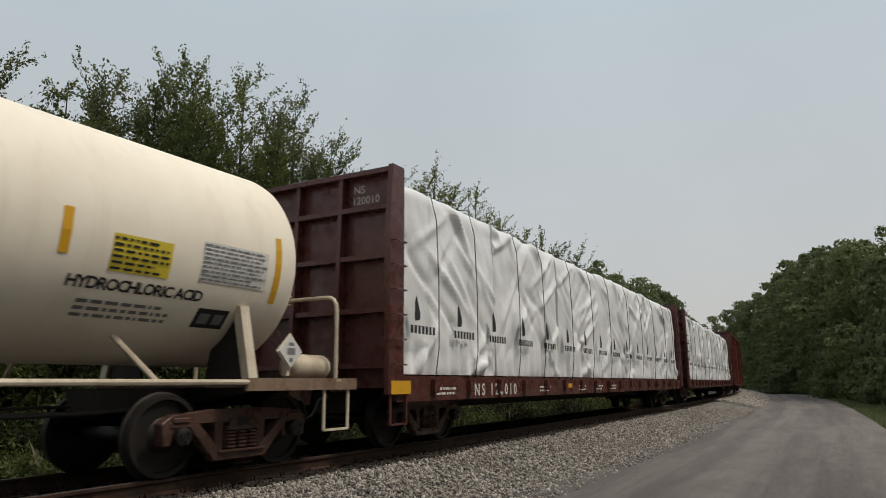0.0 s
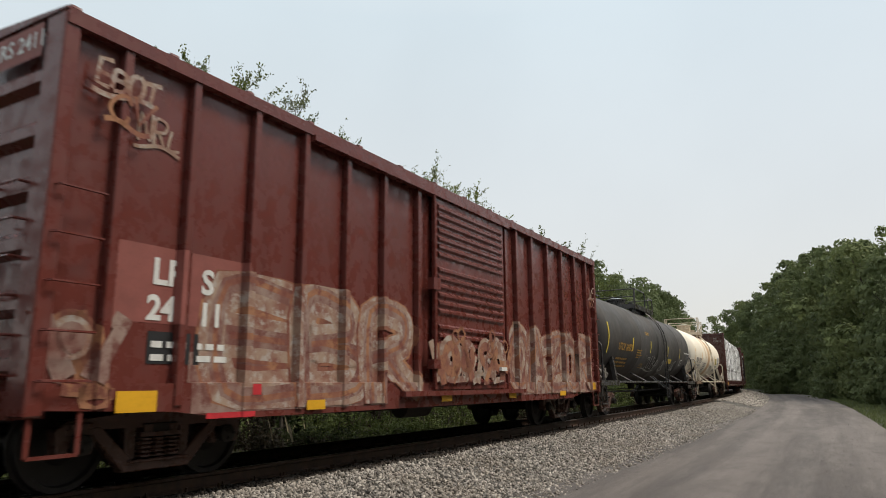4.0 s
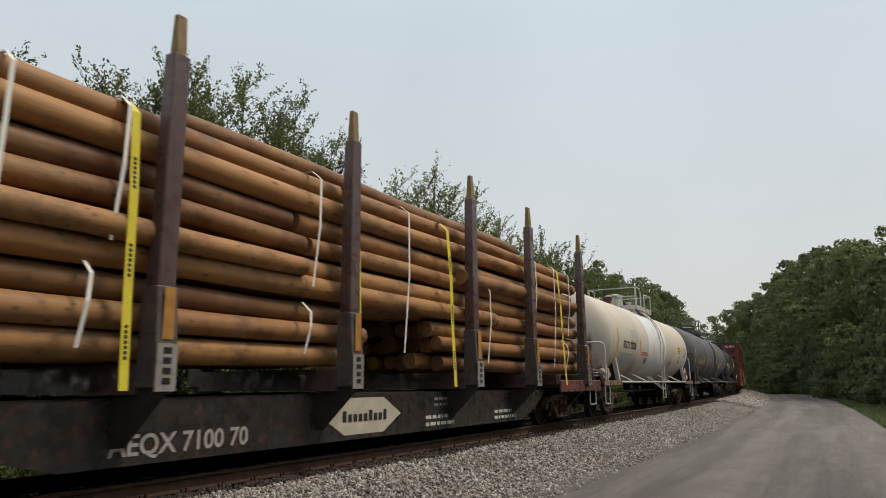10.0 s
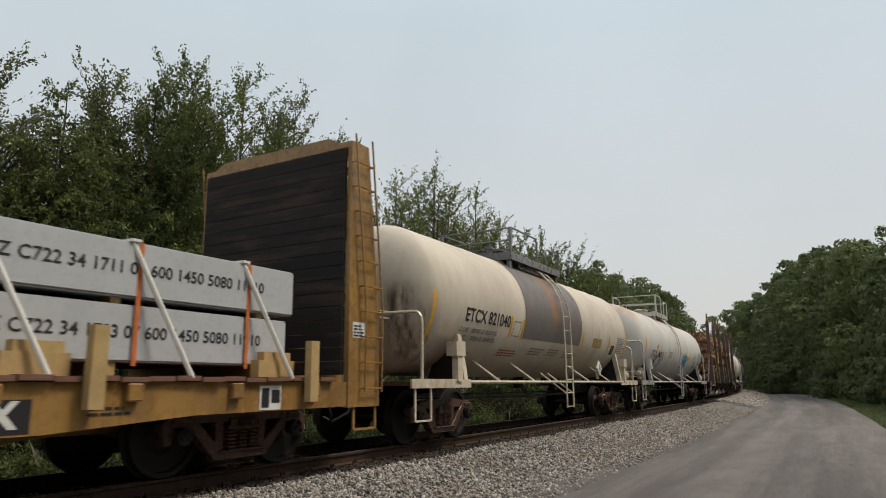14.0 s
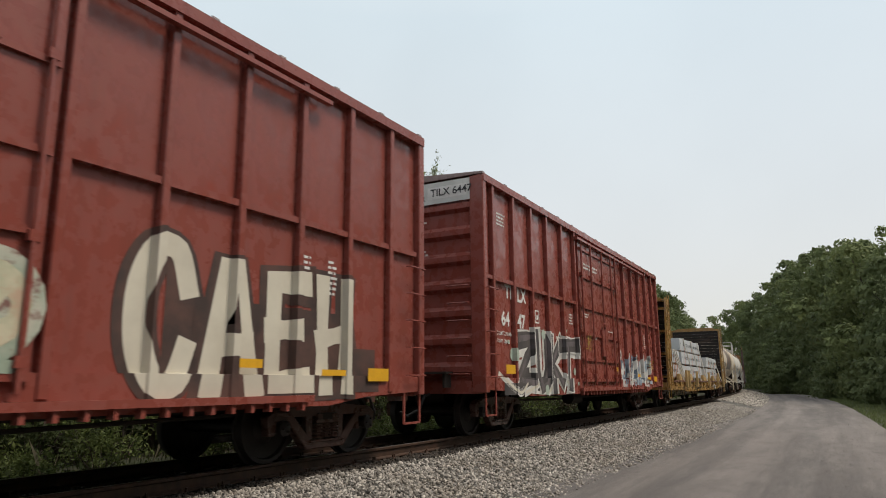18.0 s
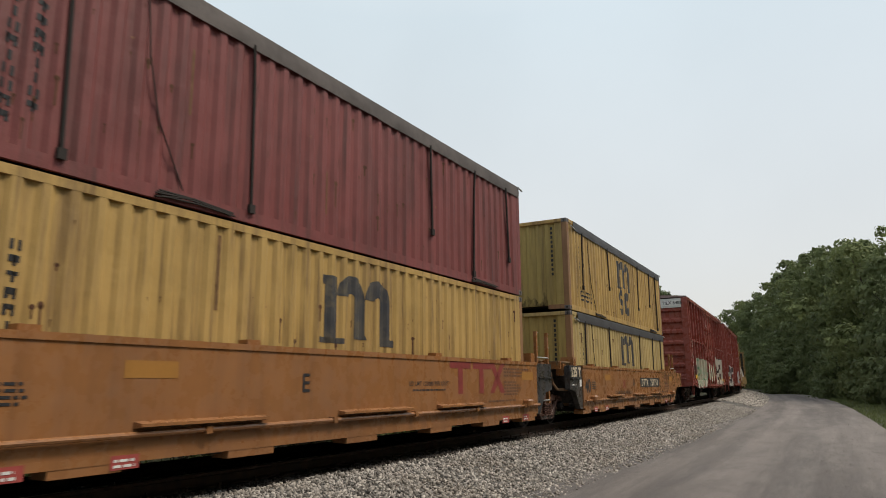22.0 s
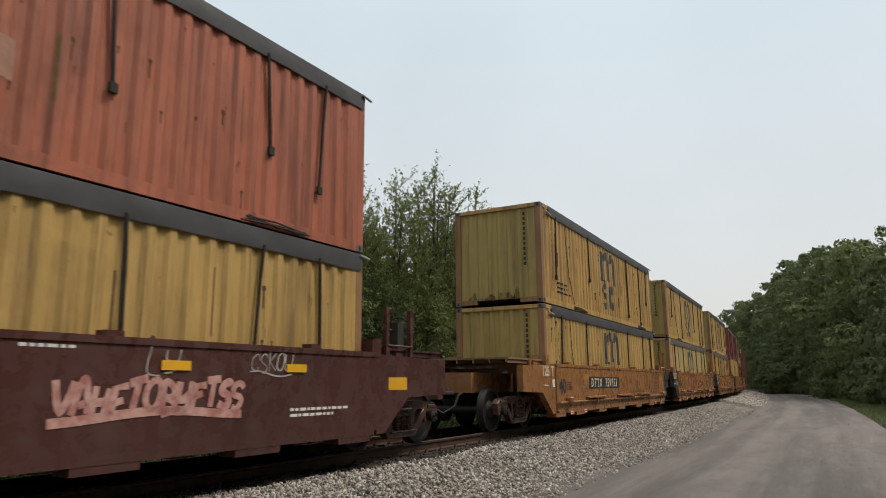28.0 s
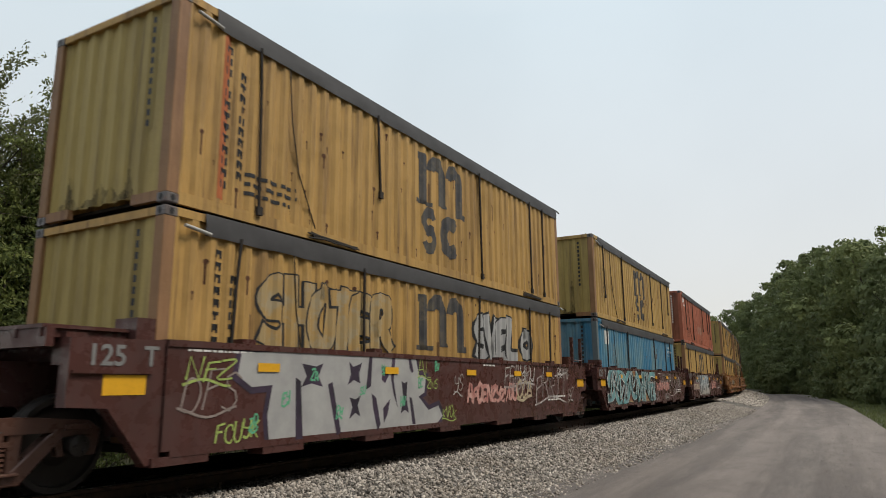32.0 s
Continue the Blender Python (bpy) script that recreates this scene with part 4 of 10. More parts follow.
scrawl(car, -5.95, -4.75, 1.48, 1.92, plain("pale_blue_spray", (0.30, 0.35, 0.37), 0.8, 0, 0.3, 6), 4, 0.036, roll=ROLL)
for y, mat, w in ((-4.2, M_GOLD_INK, 0.28), (5.6, M_WHITE, 0.3)):
    patches("frame_mark", [(0, w, 0, 0.02), (0, w, 0.28, 0.3), (0, 0.02, 0, 0.3), (w - 0.02, w, 0, 0.3), (w * 0.4, w * 0.6, 0.1, 0.2)], mat, car, at_side(0.006, y, 1.95 if y < 0 else 1.72), ROLL)
write("UTLX 666109", 0.15, M_GOLD_INK, car, at_rear(-0.95, -h, 3.05), (*ROLL, -h + 0.40, 0.55))
for n, (w_, z) in enumerate(((0.62, 2.86), (0.5, 2.72), (0.42, 2.58))):
    print_block(car, (*ROLL, -h + 0.40, 0.55), 0, 0, w_, 0.07, 1, M_GOLD_INK, 300 + n, at_rear(-0.62 - w_ / 2, -h, z))
placard(car, 1.0, -h + 0.9, 1.5, M_T4T, M_T4T)

M_T5 = tank_paint("beige_white_tank_paint", (0.56, 0.50, 0.42), WHITE_DIRT, 0.15, [(-8, 0.3, (0.09, 0.045, 0.03), 0.0, 1.2, 2.8), (-3.2, 0.5, (0.25, 0.15, 0.1), 0.5, 1.0, 2.0)], 0.6, 0.4, spill=[(0.8, 0.2, 1.3, 2.6, -6.6), (0.3, 0.12, 1.5, 2.4, -6.6)])
M_T5B = tank_paint("fresh_white_band", (0.68, 0.68, 0.67), (0.5, 0.47, 0.42), 0.15)
# grimy copy of the white steel, darkened with the platform's shade
M_SHADED_WHITE = paint("grimy_grey_white_steel", (0.36, 0.35, 0.33), (0.16, 0.12, 0.09), 0.6, 0.6, 0.5, 0.4)
M_WHITE_RAIL = paint("white_painted_steel", (0.50, 0.49, 0.46), (0.28, 0.22, 0.16), 0.55, 0.5, 0.5, 0.3)
car, h, tc = tank_car("off-white tank car with a brighter white band round its middle", 82.2, 98.0, 1.45, 2.47, M_T5, M_WHITE_RAIL, 0.2, -0.65, (-1.15, 1.5), (-3.2, 3.2), (0.33, 0.5), plat_mat=M_GRIMY, rail_h=0.78)
ROLL = (2.47, 1.45)
bm = bmesh.new()
turned(bm, [(-1.55, 1.447), (-1.53, 1.455), (1.75, 1.455), (1.77, 1.447)], (0, 0, 2.47), "y", 72)
part("repainted_band", bm, M_T5B, car, "clean white repainted band", 50)
write("ETCX 22028", 0.24, M_INK, car, at_side(0.008, -5.3, 2.14), ROLL, 0.006)
stripes(car, ROLL, [(-6.0, 1.8, 2.75), (-2.87, 2.03, 2.5), (3.46, 2.06, 2.52), (6.2, 1.95, 2.55)])
stripes(car, (2.47, 1.455), [(-0.67, 2.03, 2.5), (1.31, 2.05, 2.5)])
table(car, ROLL, 4.4, 2.28, 0.68, 0.3, M_LABEL, M_INK, 41, lines=4)
table(car, ROLL, 5.6, 2.12, 0.95, 0.48, M_WHITE, M_GREY_INK, 42)
print_block(car, ROLL, -2.6, 1.98, 1.5, 0.16, 2, M_RED_INK, 43)
patches("grey_patch", [(0, 0.55, 0, 0.2)], M_GREY_INK, car, at_side(0.006, -1.95, 1.68), ROLL)
patches("grey_patch", [(0, 0.5, 0, 0.36), (0.56, 0.9, 0.05, 0.36), (1.0, 1.6, 0.0, 0.34)], plain("pale_blue_patch", (0.42, 0.43, 0.42), 0.7, 0, 0.3, 9), car, at_side(0.006, -5.45, 1.62), ROLL)
patches("green_patch", [(0, 1.0, 0, 0.4)], plain("grey_green_overpaint", (0.47, 0.47, 0.42)), car, at_side(0.006, -4.2, 2.4), ROLL)
print_block(car, ROLL, 2.6, 1.75, 0.8, 0.16, 2, M_GREY_INK, 44)
patches("frame_mark", [(0, 0.3, 0, 0.3)], M_INK, car, at_side(0.006, 4.6, 1.85), ROLL)
patches("panel_print", [(0.03, 0.13, 0.17, 0.27), (0.16, 0.27, 0.05, 0.15)], M_WHITE, car, at_side(0.011, 4.6, 1.85), ROLL)
bm = bmesh.new()
turned(bm, [(3.8, 0.13), (4.12, 0.13), (4.12, 0.17), (4.2, 0.19), (4.26, 0.19), (4.3, 0.1)], (0, -1.65, 0), "z", 20)
part("relief_valve", bm, M_TRUCK, car, "rusty relief valve", 40)
write("ETCX 22028", 0.15, M_INK, car, at_rear(-1.0, -h, 2.95), (*ROLL, -h + 0.62, 0.55))
placard(car, 1.42, 6.1, 1.45, plain("orange_placard", (0.45, 0.16, 0.05)), M_WHITE_RAIL)

M_T6 = tank_paint("pale_grey_white_tank_paint", (0.56, 0.54, 0.50), (0.38, 0.31, 0.24), 0.25, [(-8.1, 0.3, (0.25, 0.1, 0.04), 0.3, 2.8, 4.4), (-7.0, 0.4, (0.45, 0.2, 0.06), 0.6, 3.1, 4.6)], 0.7, 0.3, top=((0.44, 0.20, 0.07), 4.24))
car, h, tc = tank_car("grey-white tank car with rusty top and blue spray tag", 45.0, 61.3, 1.41, 2.56, M_T6, M_WHITE_RAIL, -0.6, -0.84, (-1.5, 1.05), (-3.6, -1.9, 2.7), (0.3, 0.3), longer=0.2, rail_z=2.5, rail_in=0.72, plat_mat=M_SHADED_WHITE, rail_h=0.84)
ROLL = (2.56, 1.41)
write("UTLX", 0.26, M_INK, car, at_side(0.008, -5.65, 2.0), ROLL, 0.008, spacing=1.1)
write("640310", 0.26, M_INK, car, at_side(0.008, -4.4, 2.0), ROLL, 0.005)
stripes(car, ROLL, [(-6.78, 1.7, 2.68), (-4.51, 2.05, 2.5), (-2.12, 2.0, 2.45), (0.87, 2.03, 2.5), (3.55, 2.05, 2.5)])
M_BLUE_SPRAY = plain("blue_spray_paint", (0.05, 0.24, 0.42), 0.7, 0, 0.3, 6)
M_BLUE_EDGE = plain("navy_spray_outline", (0.03, 0.05, 0.09), 0.7)
M_BLUE_PALE = plain("pale_blue_spray_shine", (0.22, 0.50, 0.66), 0.7, 0, 0.3, 8)
BLUE_TAG = car
scrawl(car, 4.2, 5.25, 2.0, 2.4, M_INK, 6, 0.034, roll=ROLL)
scrawl(car, 4.75, 5.35, 1.74, 2.0, M_INK, 7, 0.03, roll=ROLL)
table(car, ROLL, 2.55, 1.95, 0.7, 0.28, M_LABEL, M_INK, 51, lines=4)
table(car, ROLL, 6.0, 1.9, 1.1, 0.62, M_T6, M_GREY_INK, 52, lines=12)
bm = bmesh.new()
for k, (pts) in enumerate(([(-5.35, 1.42), (-5.2, 1.8), (-4.95, 1.9), (-4.7, 1.75), (-4.55, 1.5), (-4.8, 1.42), (-5.1, 1.62), (-4.6, 1.9), (-4.2, 2.2), (-4.0, 2.0), (-4.3, 1.6), (-4.9, 1.35)],
                           [(-4.95, 1.95), (-4.75, 2.4), (-4.6, 2.5), (-4.62, 2.0), (-4.75, 1.7)], [(-3.9, 1.95), (-3.75, 1.55), (-3.6, 1.95), (-3.85, 1.75), (-3.45, 1.7), (-3.35, 2.0)])):
    pipe(bm, [(math.cos((z - 2.56) / 1.41) * 1.412, y, 2.56 + math.sin((z - 2.56) / 1.41) * 1.412) for y, z in pts], 0.014, 5)
part("spray_drawing", bm, M_INK, car, "black spray-painted line drawing")
print_block(car, ROLL, -2.0, 2.05, 0.7, 0.3, 4, M_GREY_INK, 53)
print_block(car, ROLL, -5.7, 1.75, 1.2, 0.1, 1, M_GREY_INK, 54)
patches("frame_mark", [(0, 0.24, 0, 0.02), (0, 0.24, 0.28, 0.3), (0, 0.02, 0, 0.3), (0.22, 0.24, 0, 0.3)], M_GREY_INK, car, at_side(0.006, -3.0, 1.95), ROLL)
write("UTLX 640310", 0.15, M_GREY_INK, car, at_rear(-0.95, -h, 3.05), (*ROLL, -h + 0.42, 0.55))
for n, (w_, z) in enumerate(((0.62, 2.88), (0.6, 2.76), (0.4, 2.64))):
    print_block(car, (*ROLL, -h + 0.42, 0.55), 0, 0, w_, 0.07, 1, M_GREY_INK, 310 + n, at_rear(-0.62 - w_ / 2, -h, z))
shape("placard_box", M_WHITE_RAIL, car, (1.40, 1.52, -tc - 0.5, -tc - 0.15, 1.5, 1.85))
placard(car, 1.0, -h + 0.85, 1.45, M_GREY_INK, M_WHITE_RAIL)

M_T7 = tank_paint("cream_tank_paint_worn", (0.60, 0.53, 0.43), (0.30, 0.23, 0.16), 0.45, [(-7.3, 0.3, (0.09, 0.045, 0.03), 0.0, 1.2, 2.8), (1.5, 2.6, (0.52, 0.40, 0.24), 0.35, 1.0, 2.2)], 0.6, 0.4, spill=[(0.75, 0.36, 1.2, 2.85, -6.0), (0.2, 0.12, 1.4, 2.4, -6.0), (1.1, 0.1, 1.5, 2.5, -6.0)])
M_T7P = tank_paint("primer_grey_patch", (0.15, 0.135, 0.132), (0.23, 0.14, 0.08), 0.4, [(-0.4, 0.3, (0.32, 0.16, 0.06), 0.8, 2.2, 4.3)], 0.5, 0.5)
M_GREY_RAIL = paint("grey_painted_steel", (0.14, 0.14, 0.14), (0.2, 0.15, 0.1), 0.4, 0.5, 0.3)
car, h, tc = tank_car("cream tank car with a grey primer patch over its middle", 29.9, 44.4, 1.41, 2.58, M_T7, M_CREAM_RAIL, 0.0, -1.17, (-2.0, 1.3), (-3.7, 3.3, 4.6), (0.42, 0.3), bonnet_mat=M_GREY_RAIL, walk_mat=M_GREY_RAIL,
                      wheel_front=True, rail_h=0.68)
ROLL = (2.58, 1.41)
loops = []
for y in (-2.35, -0.4, 1.62):
    loops.append([(math.cos(radians(a)) * 1.418, y, 2.58 + math.sin(radians(a)) * 1.418) for a in range(-24, 205, 6)])
bm = bmesh.new()
rings(bm, loops, False, False)
part("primer_patch", bm, M_T7P, car, "grey primer patch with a rust run", 50)
write("ETCX 821040", 0.26, M_INK, car, at_side(0.008, -5.2, 2.18), ROLL, 0.006)
for txt, z in (("LD LMT  189000 LB  85650 KG", 1.96), ("LT WT     73700 LB  33450 KG", 1.80)):
    write(txt, 0.095, M_GREY_INK, car, at_side(0.008, -5.35, z), ROLL, 0.002)
print_block(car, ROLL, -5.4, 1.5, 1.0, 0.08, 1, M_GREY_INK, 62)
print_block(car, ROLL, -3.2, 1.5, 1.0, 0.2, 3, M_RED_INK, 63)
stripes(car, ROLL, [(-6.4, 1.65, 2.62), (-3.07, 1.98, 2.42), (-2.42, 1.95, 2.4), (1.84, 1.95, 2.35), (4.35, 1.95, 2.4), (6.2, 1.9, 2.6)])
table(car, ROLL, 2.75, 2.0, 0.85, 0.28, plain("orange_label", (0.62, 0.36, 0.07)), M_GREY_INK, 64, lines=4)
patches("frame_mark", [(0, 0.38, 0, 0.3)], M_INK, car, at_side(0.006, 4.6, 1.85), ROLL)
patches("panel_print", [(0.03, 0.16, 0.17, 0.27), (0.2, 0.35, 0.05, 0.15)], M_GREY_INK, car, at_side(0.011, 4.6, 1.85), ROLL)
table(car, ROLL, 5.2, 1.9, 0.9, 0.55, M_T7, M_GREY_INK, 65)
patches("frame_mark", [(0, 0.4, 0, 0.02), (0, 0.4, 0.32, 0.34), (0, 0.02, 0, 0.34), (0.38, 0.4, 0, 0.34)], M_GREY_INK, car, at_side(0.006, -2.95, 2.0), ROLL)
for y, w, z in ((-1.6, 0.9, 1.6), (-0.4, 0.7, 1.62), (0.7, 1.1, 1.6)):
    print_block(car, ROLL, y, z, w, 0.22, 3, M_GREY_INK, int(y * 10) + 90)
placard(car, 1.43, 2.95, 1.42, M_WHITE, M_CREAM_RAIL)
for y in (-tc - 0.15, tc + 0.05):
    shape("saddle_post", M_CREAM_RAIL, car, (1.37, 1.49, y - 0.09, y + 0.09, 1.05, 1.50))
    shape("saddle_box", M_CREAM_RAIL, car, (1.30, 1.51, y - 0.17, y + 0.17, 1.50, 1.76))
write("ETCX 821040", 0.16, M_INK, car, at_rear(-1.0, -h, 2.95), (*ROLL, -h + 0.62, 0.55))


# ---- paint laid over ribbed and corrugated sides ----


SILL = {}  # sides with a deeper plate along the foot: its top and its outward place


def clad(name, pts, faces, mat, parent, profile, lift=0.004, label="", wild=0.0):
    """Flat shapes in (y, z), bent over a side whose outward place is given as (y, x) points."""
    bm = bmesh.new()
    vs = [bm.verts.new((0, p[0], p[1])) for p in pts]
    for f in faces:
        try:
            bm.faces.new([vs[i] for i in f])
        except ValueError:
            pass
    lo, hi = min(p[0] for p in pts), max(p[0] for p in pts)
    if wild:
        # a spray can's loose hand: letters swell, lean and sway
        low, top = min(p[1] for p in pts), max(p[1] for p in pts)
        tall = top - low
        for axis, a, b in ((1, lo, hi), (2, low, top)):
            n = max(2, min(40, int((b - a) / (tall * 0.16))))
            for k in range(1, n):
                at = [0, 0, 0]
                at[axis] = a + (b - a) * k / n
                bmesh.ops.bisect_plane(bm, geom=bm.verts[:] + bm.edges[:] + bm.faces[:], plane_co=at, plane_no=(0, axis == 1, axis == 2))
        for v in bm.verts:
            y, z = (v.co.y - lo) / tall, (v.co.z - low) / tall
            v.co.y += wild * tall * (0.075 * math.sin(4.1 * z + 2.3 * y) + 0.03 * math.sin(9 * z + 5 * y))
            v.co.z += wild * tall * (0.055 * math.sin(5.2 * y + 0.8) * (0.3 + z) + 0.03 * math.sin(11 * y + 3 * z))
            v.co.z = min(top, max(low, v.co.z))
        lo, hi = min(v.co.y for v in bm.verts), max(v.co.y for v in bm.verts)
    for y, _ in profile:
        if lo < y < hi:
            bmesh.ops.bisect_plane(bm, geom=bm.verts[:] + bm.edges[:] + bm.faces[:], plane_co=(0, y, 0), plane_no=(0, 1, 0))
    ys, xs = [p[0] for p in profile], [p[1] for p in profile]
    foot = SILL.get(id(profile))
    if foot:
        for z in (foot[0], foot[0] + 0.004):
            bmesh.ops.bisect_plane(bm, geom=bm.verts[:] + bm.edges[:] + bm.faces[:], plane_co=(0, 0, z), plane_no=(0, 0, 1))
    for v in bm.verts:
        x = float(np.interp(v.co.y, ys, xs))
        v.co.x = (max(x, foot[1]) if foot and v.co.z < foot[0] + 0.002 else x) + lift
    me = bpy.data.meshes.new(name)
    bm.to_mesh(me)
    bm.free()
    me.materials.append(mat)
    return part(name, me, mat, parent, label)


# letters of a spray can: strokes in a unit box
def band(line, w0, flare=0.0):
    """A stroke with mitred corners along a line of points, its ends flared."""
    pts, n = [], len(line)
    for i in range(n):
        w = w0 * (1 + flare * (abs(2 * i / (n - 1) - 1) ** 1.5 - 0.35))
        p = Vector(line[i])
        a = (p - Vector(line[i - 1])).normalized() if i else None
        b = (Vector(line[i + 1]) - p).normalized() if i < n - 1 else None
        a, b = a or b, b or a
        d = (a + b).normalized() if (a + b).length > 0.1 else a
        k = w / max(0.72, d.dot(a))
        out = -a * w if i == 0 else b * w if i == n - 1 else Vector((0, 0))
        pts += [(p.x + out.x - d.y * k, p.y + out.y + d.x * k), (p.x + out.x + d.y * k, p.y + out.y - d.x * k)]
    return pts, [(2 * i, 2 * i + 1, 2 * i + 3, 2 * i + 2) for i in range(n - 1)]


def sprayed(car, text, y0, y1, z0, z1, profile, layers, lean=0.0, overlap=0.1, soft=False, low=None, high=None, jump=0.03, label="spray-painted letter", sway=1.0):
    """A piece of letters in fat strokes, layer over layer: (half-width, material, lift, shift along, shift up)."""
    step, tall = (y1 - y0) / len(text), z1 - z0
    low, high = z0 - 0.5 if low is None else low, z1 + 0.5 if high is None else high
    for i, ch in enumerate(text):
        for n, (w, mat, lift, dy, dz) in enumerate(layers):
            # shifted layers lie under all the letters; the others pile up letter by letter
            lift = layers[0][2] + 0.0011 * n + (0.0 if dy or dz else 0.0013 * len(layers) * i)
            shapes_ = []
            for key in GLYPH[ch]:
                key = [(y0 + (i + 0.5 + (a - 0.5) * (0.78 + overlap) + lean * (b - 0.5)) * step + dy, z0 + w * 0.4 + (tall - w * 0.8) * b + jump * tall * math.sin(i * 2.3 + a * 2) + dz) for a, b in key]
                key = [(a + 0.05 * sway * tall * math.sin(5 * b + i), b + 0.04 * sway * tall * math.sin(3.1 * a)) for a, b in key]
                if not soft:
                    # angular letters: straight strokes cut into short lengths
                    key = [(p[0] + (q[0] - p[0]) * t, p[1] + (q[1] - p[1]) * t) for p, q in zip(key, key[1:]) for t in (0, 0.5)] + [key[-1]]
                pts, faces = band(eased(key) if soft else key, w * (1 + 0.1 * math.sin(i * 1.9 + len(shapes_))), 0.0 if soft else 0.3)
                shapes_.append(([(p[0], min(high, max(low, p[1]))) for p in pts], faces))
            for k, sh in enumerate(shapes_):
                clad("graffiti", *sh, mat, car, profile, lift + 0.0003 * k, label)


def grown(poly, d):
    """An outline moved outwards by d."""
    n = len(poly)
    turn = 1 if sum(poly[i - 1][0] * poly[i][1] - poly[i][0] * poly[i - 1][1] for i in range(n)) > 0 else -1
    out = []
    for i in range(n):
        p, a, b = Vector(poly[i]), Vector(poly[i - 1]), Vector(poly[(i + 1) % n])
        u, v = (p - a).normalized(), (b - p).normalized()
        m = Vector((u.y + v.y, -u.x - v.x)) * turn
        if m.length < 0.2:
            m = Vector((u.y, -u.x)) * turn
        m.normalize()
        k = d / max(0.6, m.dot(Vector((u.y, -u.x)) * turn))
        out.append((p.x + m.x * k, p.y + m.y * k))
    return out


def stencilled(car, poly, y0, y1, z0, z1, layers, low, high, name="graffiti", label="", profile=None):
    """An outline given in parts of a piece's length and height, layer over layer: (growth, material, lift)."""
    line = [(y0 + u * (y1 - y0), z0 + v * (z1 - z0)) for u, v in poly]
    for grow, mat, lift in layers:
        pts = [(a, min(high, max(low, b))) for a, b in (grown(line, grow) if grow else line)]
        clad(name, pts, [tuple(range(len(pts)))], mat, car, profile or FLATSIDE, lift, label)


def ribbed(ribs, x_in, x_out, w, lo, hi):
    """The outline, seen from above, of a side with posts."""
    out = [(lo - 1, x_in)]
    for y in sorted(ribs):
        out += [(y - w - 0.02, x_in), (y - w, x_out), (y + w, x_out), (y + w + 0.02, x_in)]
    return out + [(hi + 1, x_in)]


def spray(name, a, b, scale=1.2, rough=0.7, c=None):
    k = Nodes(name)
    col = k.mix(k.step(k.noise(scale, 5, 0.6), 0.4, 0.62), a, b)
    if c:
        col = k.mix(k.step(k.noise(scale * 2.3, 5, 0.7), 0.5, 0.62, 0.9), col, c)
    return k.finish(col, rough)


def rects(rows):
    """Points and faces of rectangles (y0, y1, z0, z1)."""
    pts, faces = [], []
    for y0, y1, z0, z1 in rows:
        i = len(pts)
        pts += [(y0, z0), (y1, z0), (y1, z1), (y0, z1)]
        faces.append((i, i + 1, i + 2, i + 3))
    return pts, faces


def ring_part(cx, cy, r0, r1, a0, a1, n=10):
    pts, faces = [], []
    for i in range(n + 1):
        a = radians(a0 + (a1 - a0) * i / n)
        pts += [(cx + r0 * math.cos(a), cy + r0 * math.sin(a)), (cx + r1 * math.cos(a), cy + r1 * math.sin(a))]
    for i in range(n):
        faces.append((2 * i, 2 * i + 1, 2 * i + 3, 2 * i + 2))
    return pts, faces


def joined(*shapes):
    pts, faces = [], []
    for p, f in shapes:
        i = len(pts)
        pts += list(p)
        faces += [tuple(k + i for k in q) for q in f]
    return pts, faces


def throw_up(car, y0, y1, z0, z1, profile, mats, seed, pitch=0.95, lift=0.006, label="washed-out spray paint"):
    """A washed-out piece in many strokes: hoops, leaning bars, short arcs and drips over one another."""
    rng = random.Random(seed)
    fields = [[] for _ in mats]

    def bar(a, b, w):
        d = Vector((b[0] - a[0], b[1] - a[1])).normalized()
        n = Vector((-d.y, d.x)) * w
        return [(a[0] - n.x, a[1] - n.y), (b[0] - n.x, b[1] - n.y), (b[0] + n.x, b[1] + n.y), (a[0] + n.x, a[1] + n.y)], [(0, 1, 2, 3)]

    tall, y = z1 - z0, y0
    while y < y1 - 0.3:
        cy, cz = y + pitch * 0.5, z0 + tall * rng.uniform(0.42, 0.6)
        r = min(pitch, tall) * rng.uniform(0.36, 0.52)
        kind = rng.randrange(3)
        for k in range(3):
            rr = r * (1 - 0.27 * k)
            a0 = rng.uniform(0, 360) if kind else 0
            fields[k % len(mats)].append(ring_part(cy, cz, rr - 0.12, rr + 0.05, a0, a0 + (360 if kind == 0 else rng.uniform(150, 280)), 16))
        for _ in range(5):
            a = (y + rng.uniform(-0.1, pitch), z0 + tall * rng.uniform(0.0, 0.35))
            b = (a[0] + rng.uniform(-0.35, 0.5), a[1] + tall * rng.uniform(0.35, 0.7))
            fields[rng.randrange(len(mats))].append(bar(a, b, rng.uniform(0.03, 0.11)))
        for _ in range(3):
            fields[rng.randrange(len(mats))].append(ring_part(y + rng.uniform(0, pitch), z0 + tall * rng.uniform(0.1, 0.95), 0.10, rng.uniform(0.13, 0.19), rng.uniform(0, 360), rng.uniform(380, 600), 10))
        a = (y + rng.uniform(0, pitch), z0 + rng.uniform(0.0, 0.2))
        fields[0].append(bar(a, (a[0] + 0.5, a[1] + rng.uniform(-0.06, 0.06)), 0.055))
        y += pitch * rng.uniform(0.8, 1.05)
    for k, (mat, shapes_) in enumerate(zip(mats, fields)):
        if shapes_:
            pts, faces = joined(*shapes_)
            pts = [(p[0], max(z0, p[1])) for p in pts]
            tagged(clad("graffiti", pts, faces, mat, car, profile, lift + 0.004 * k, label), label, kind="stuff")


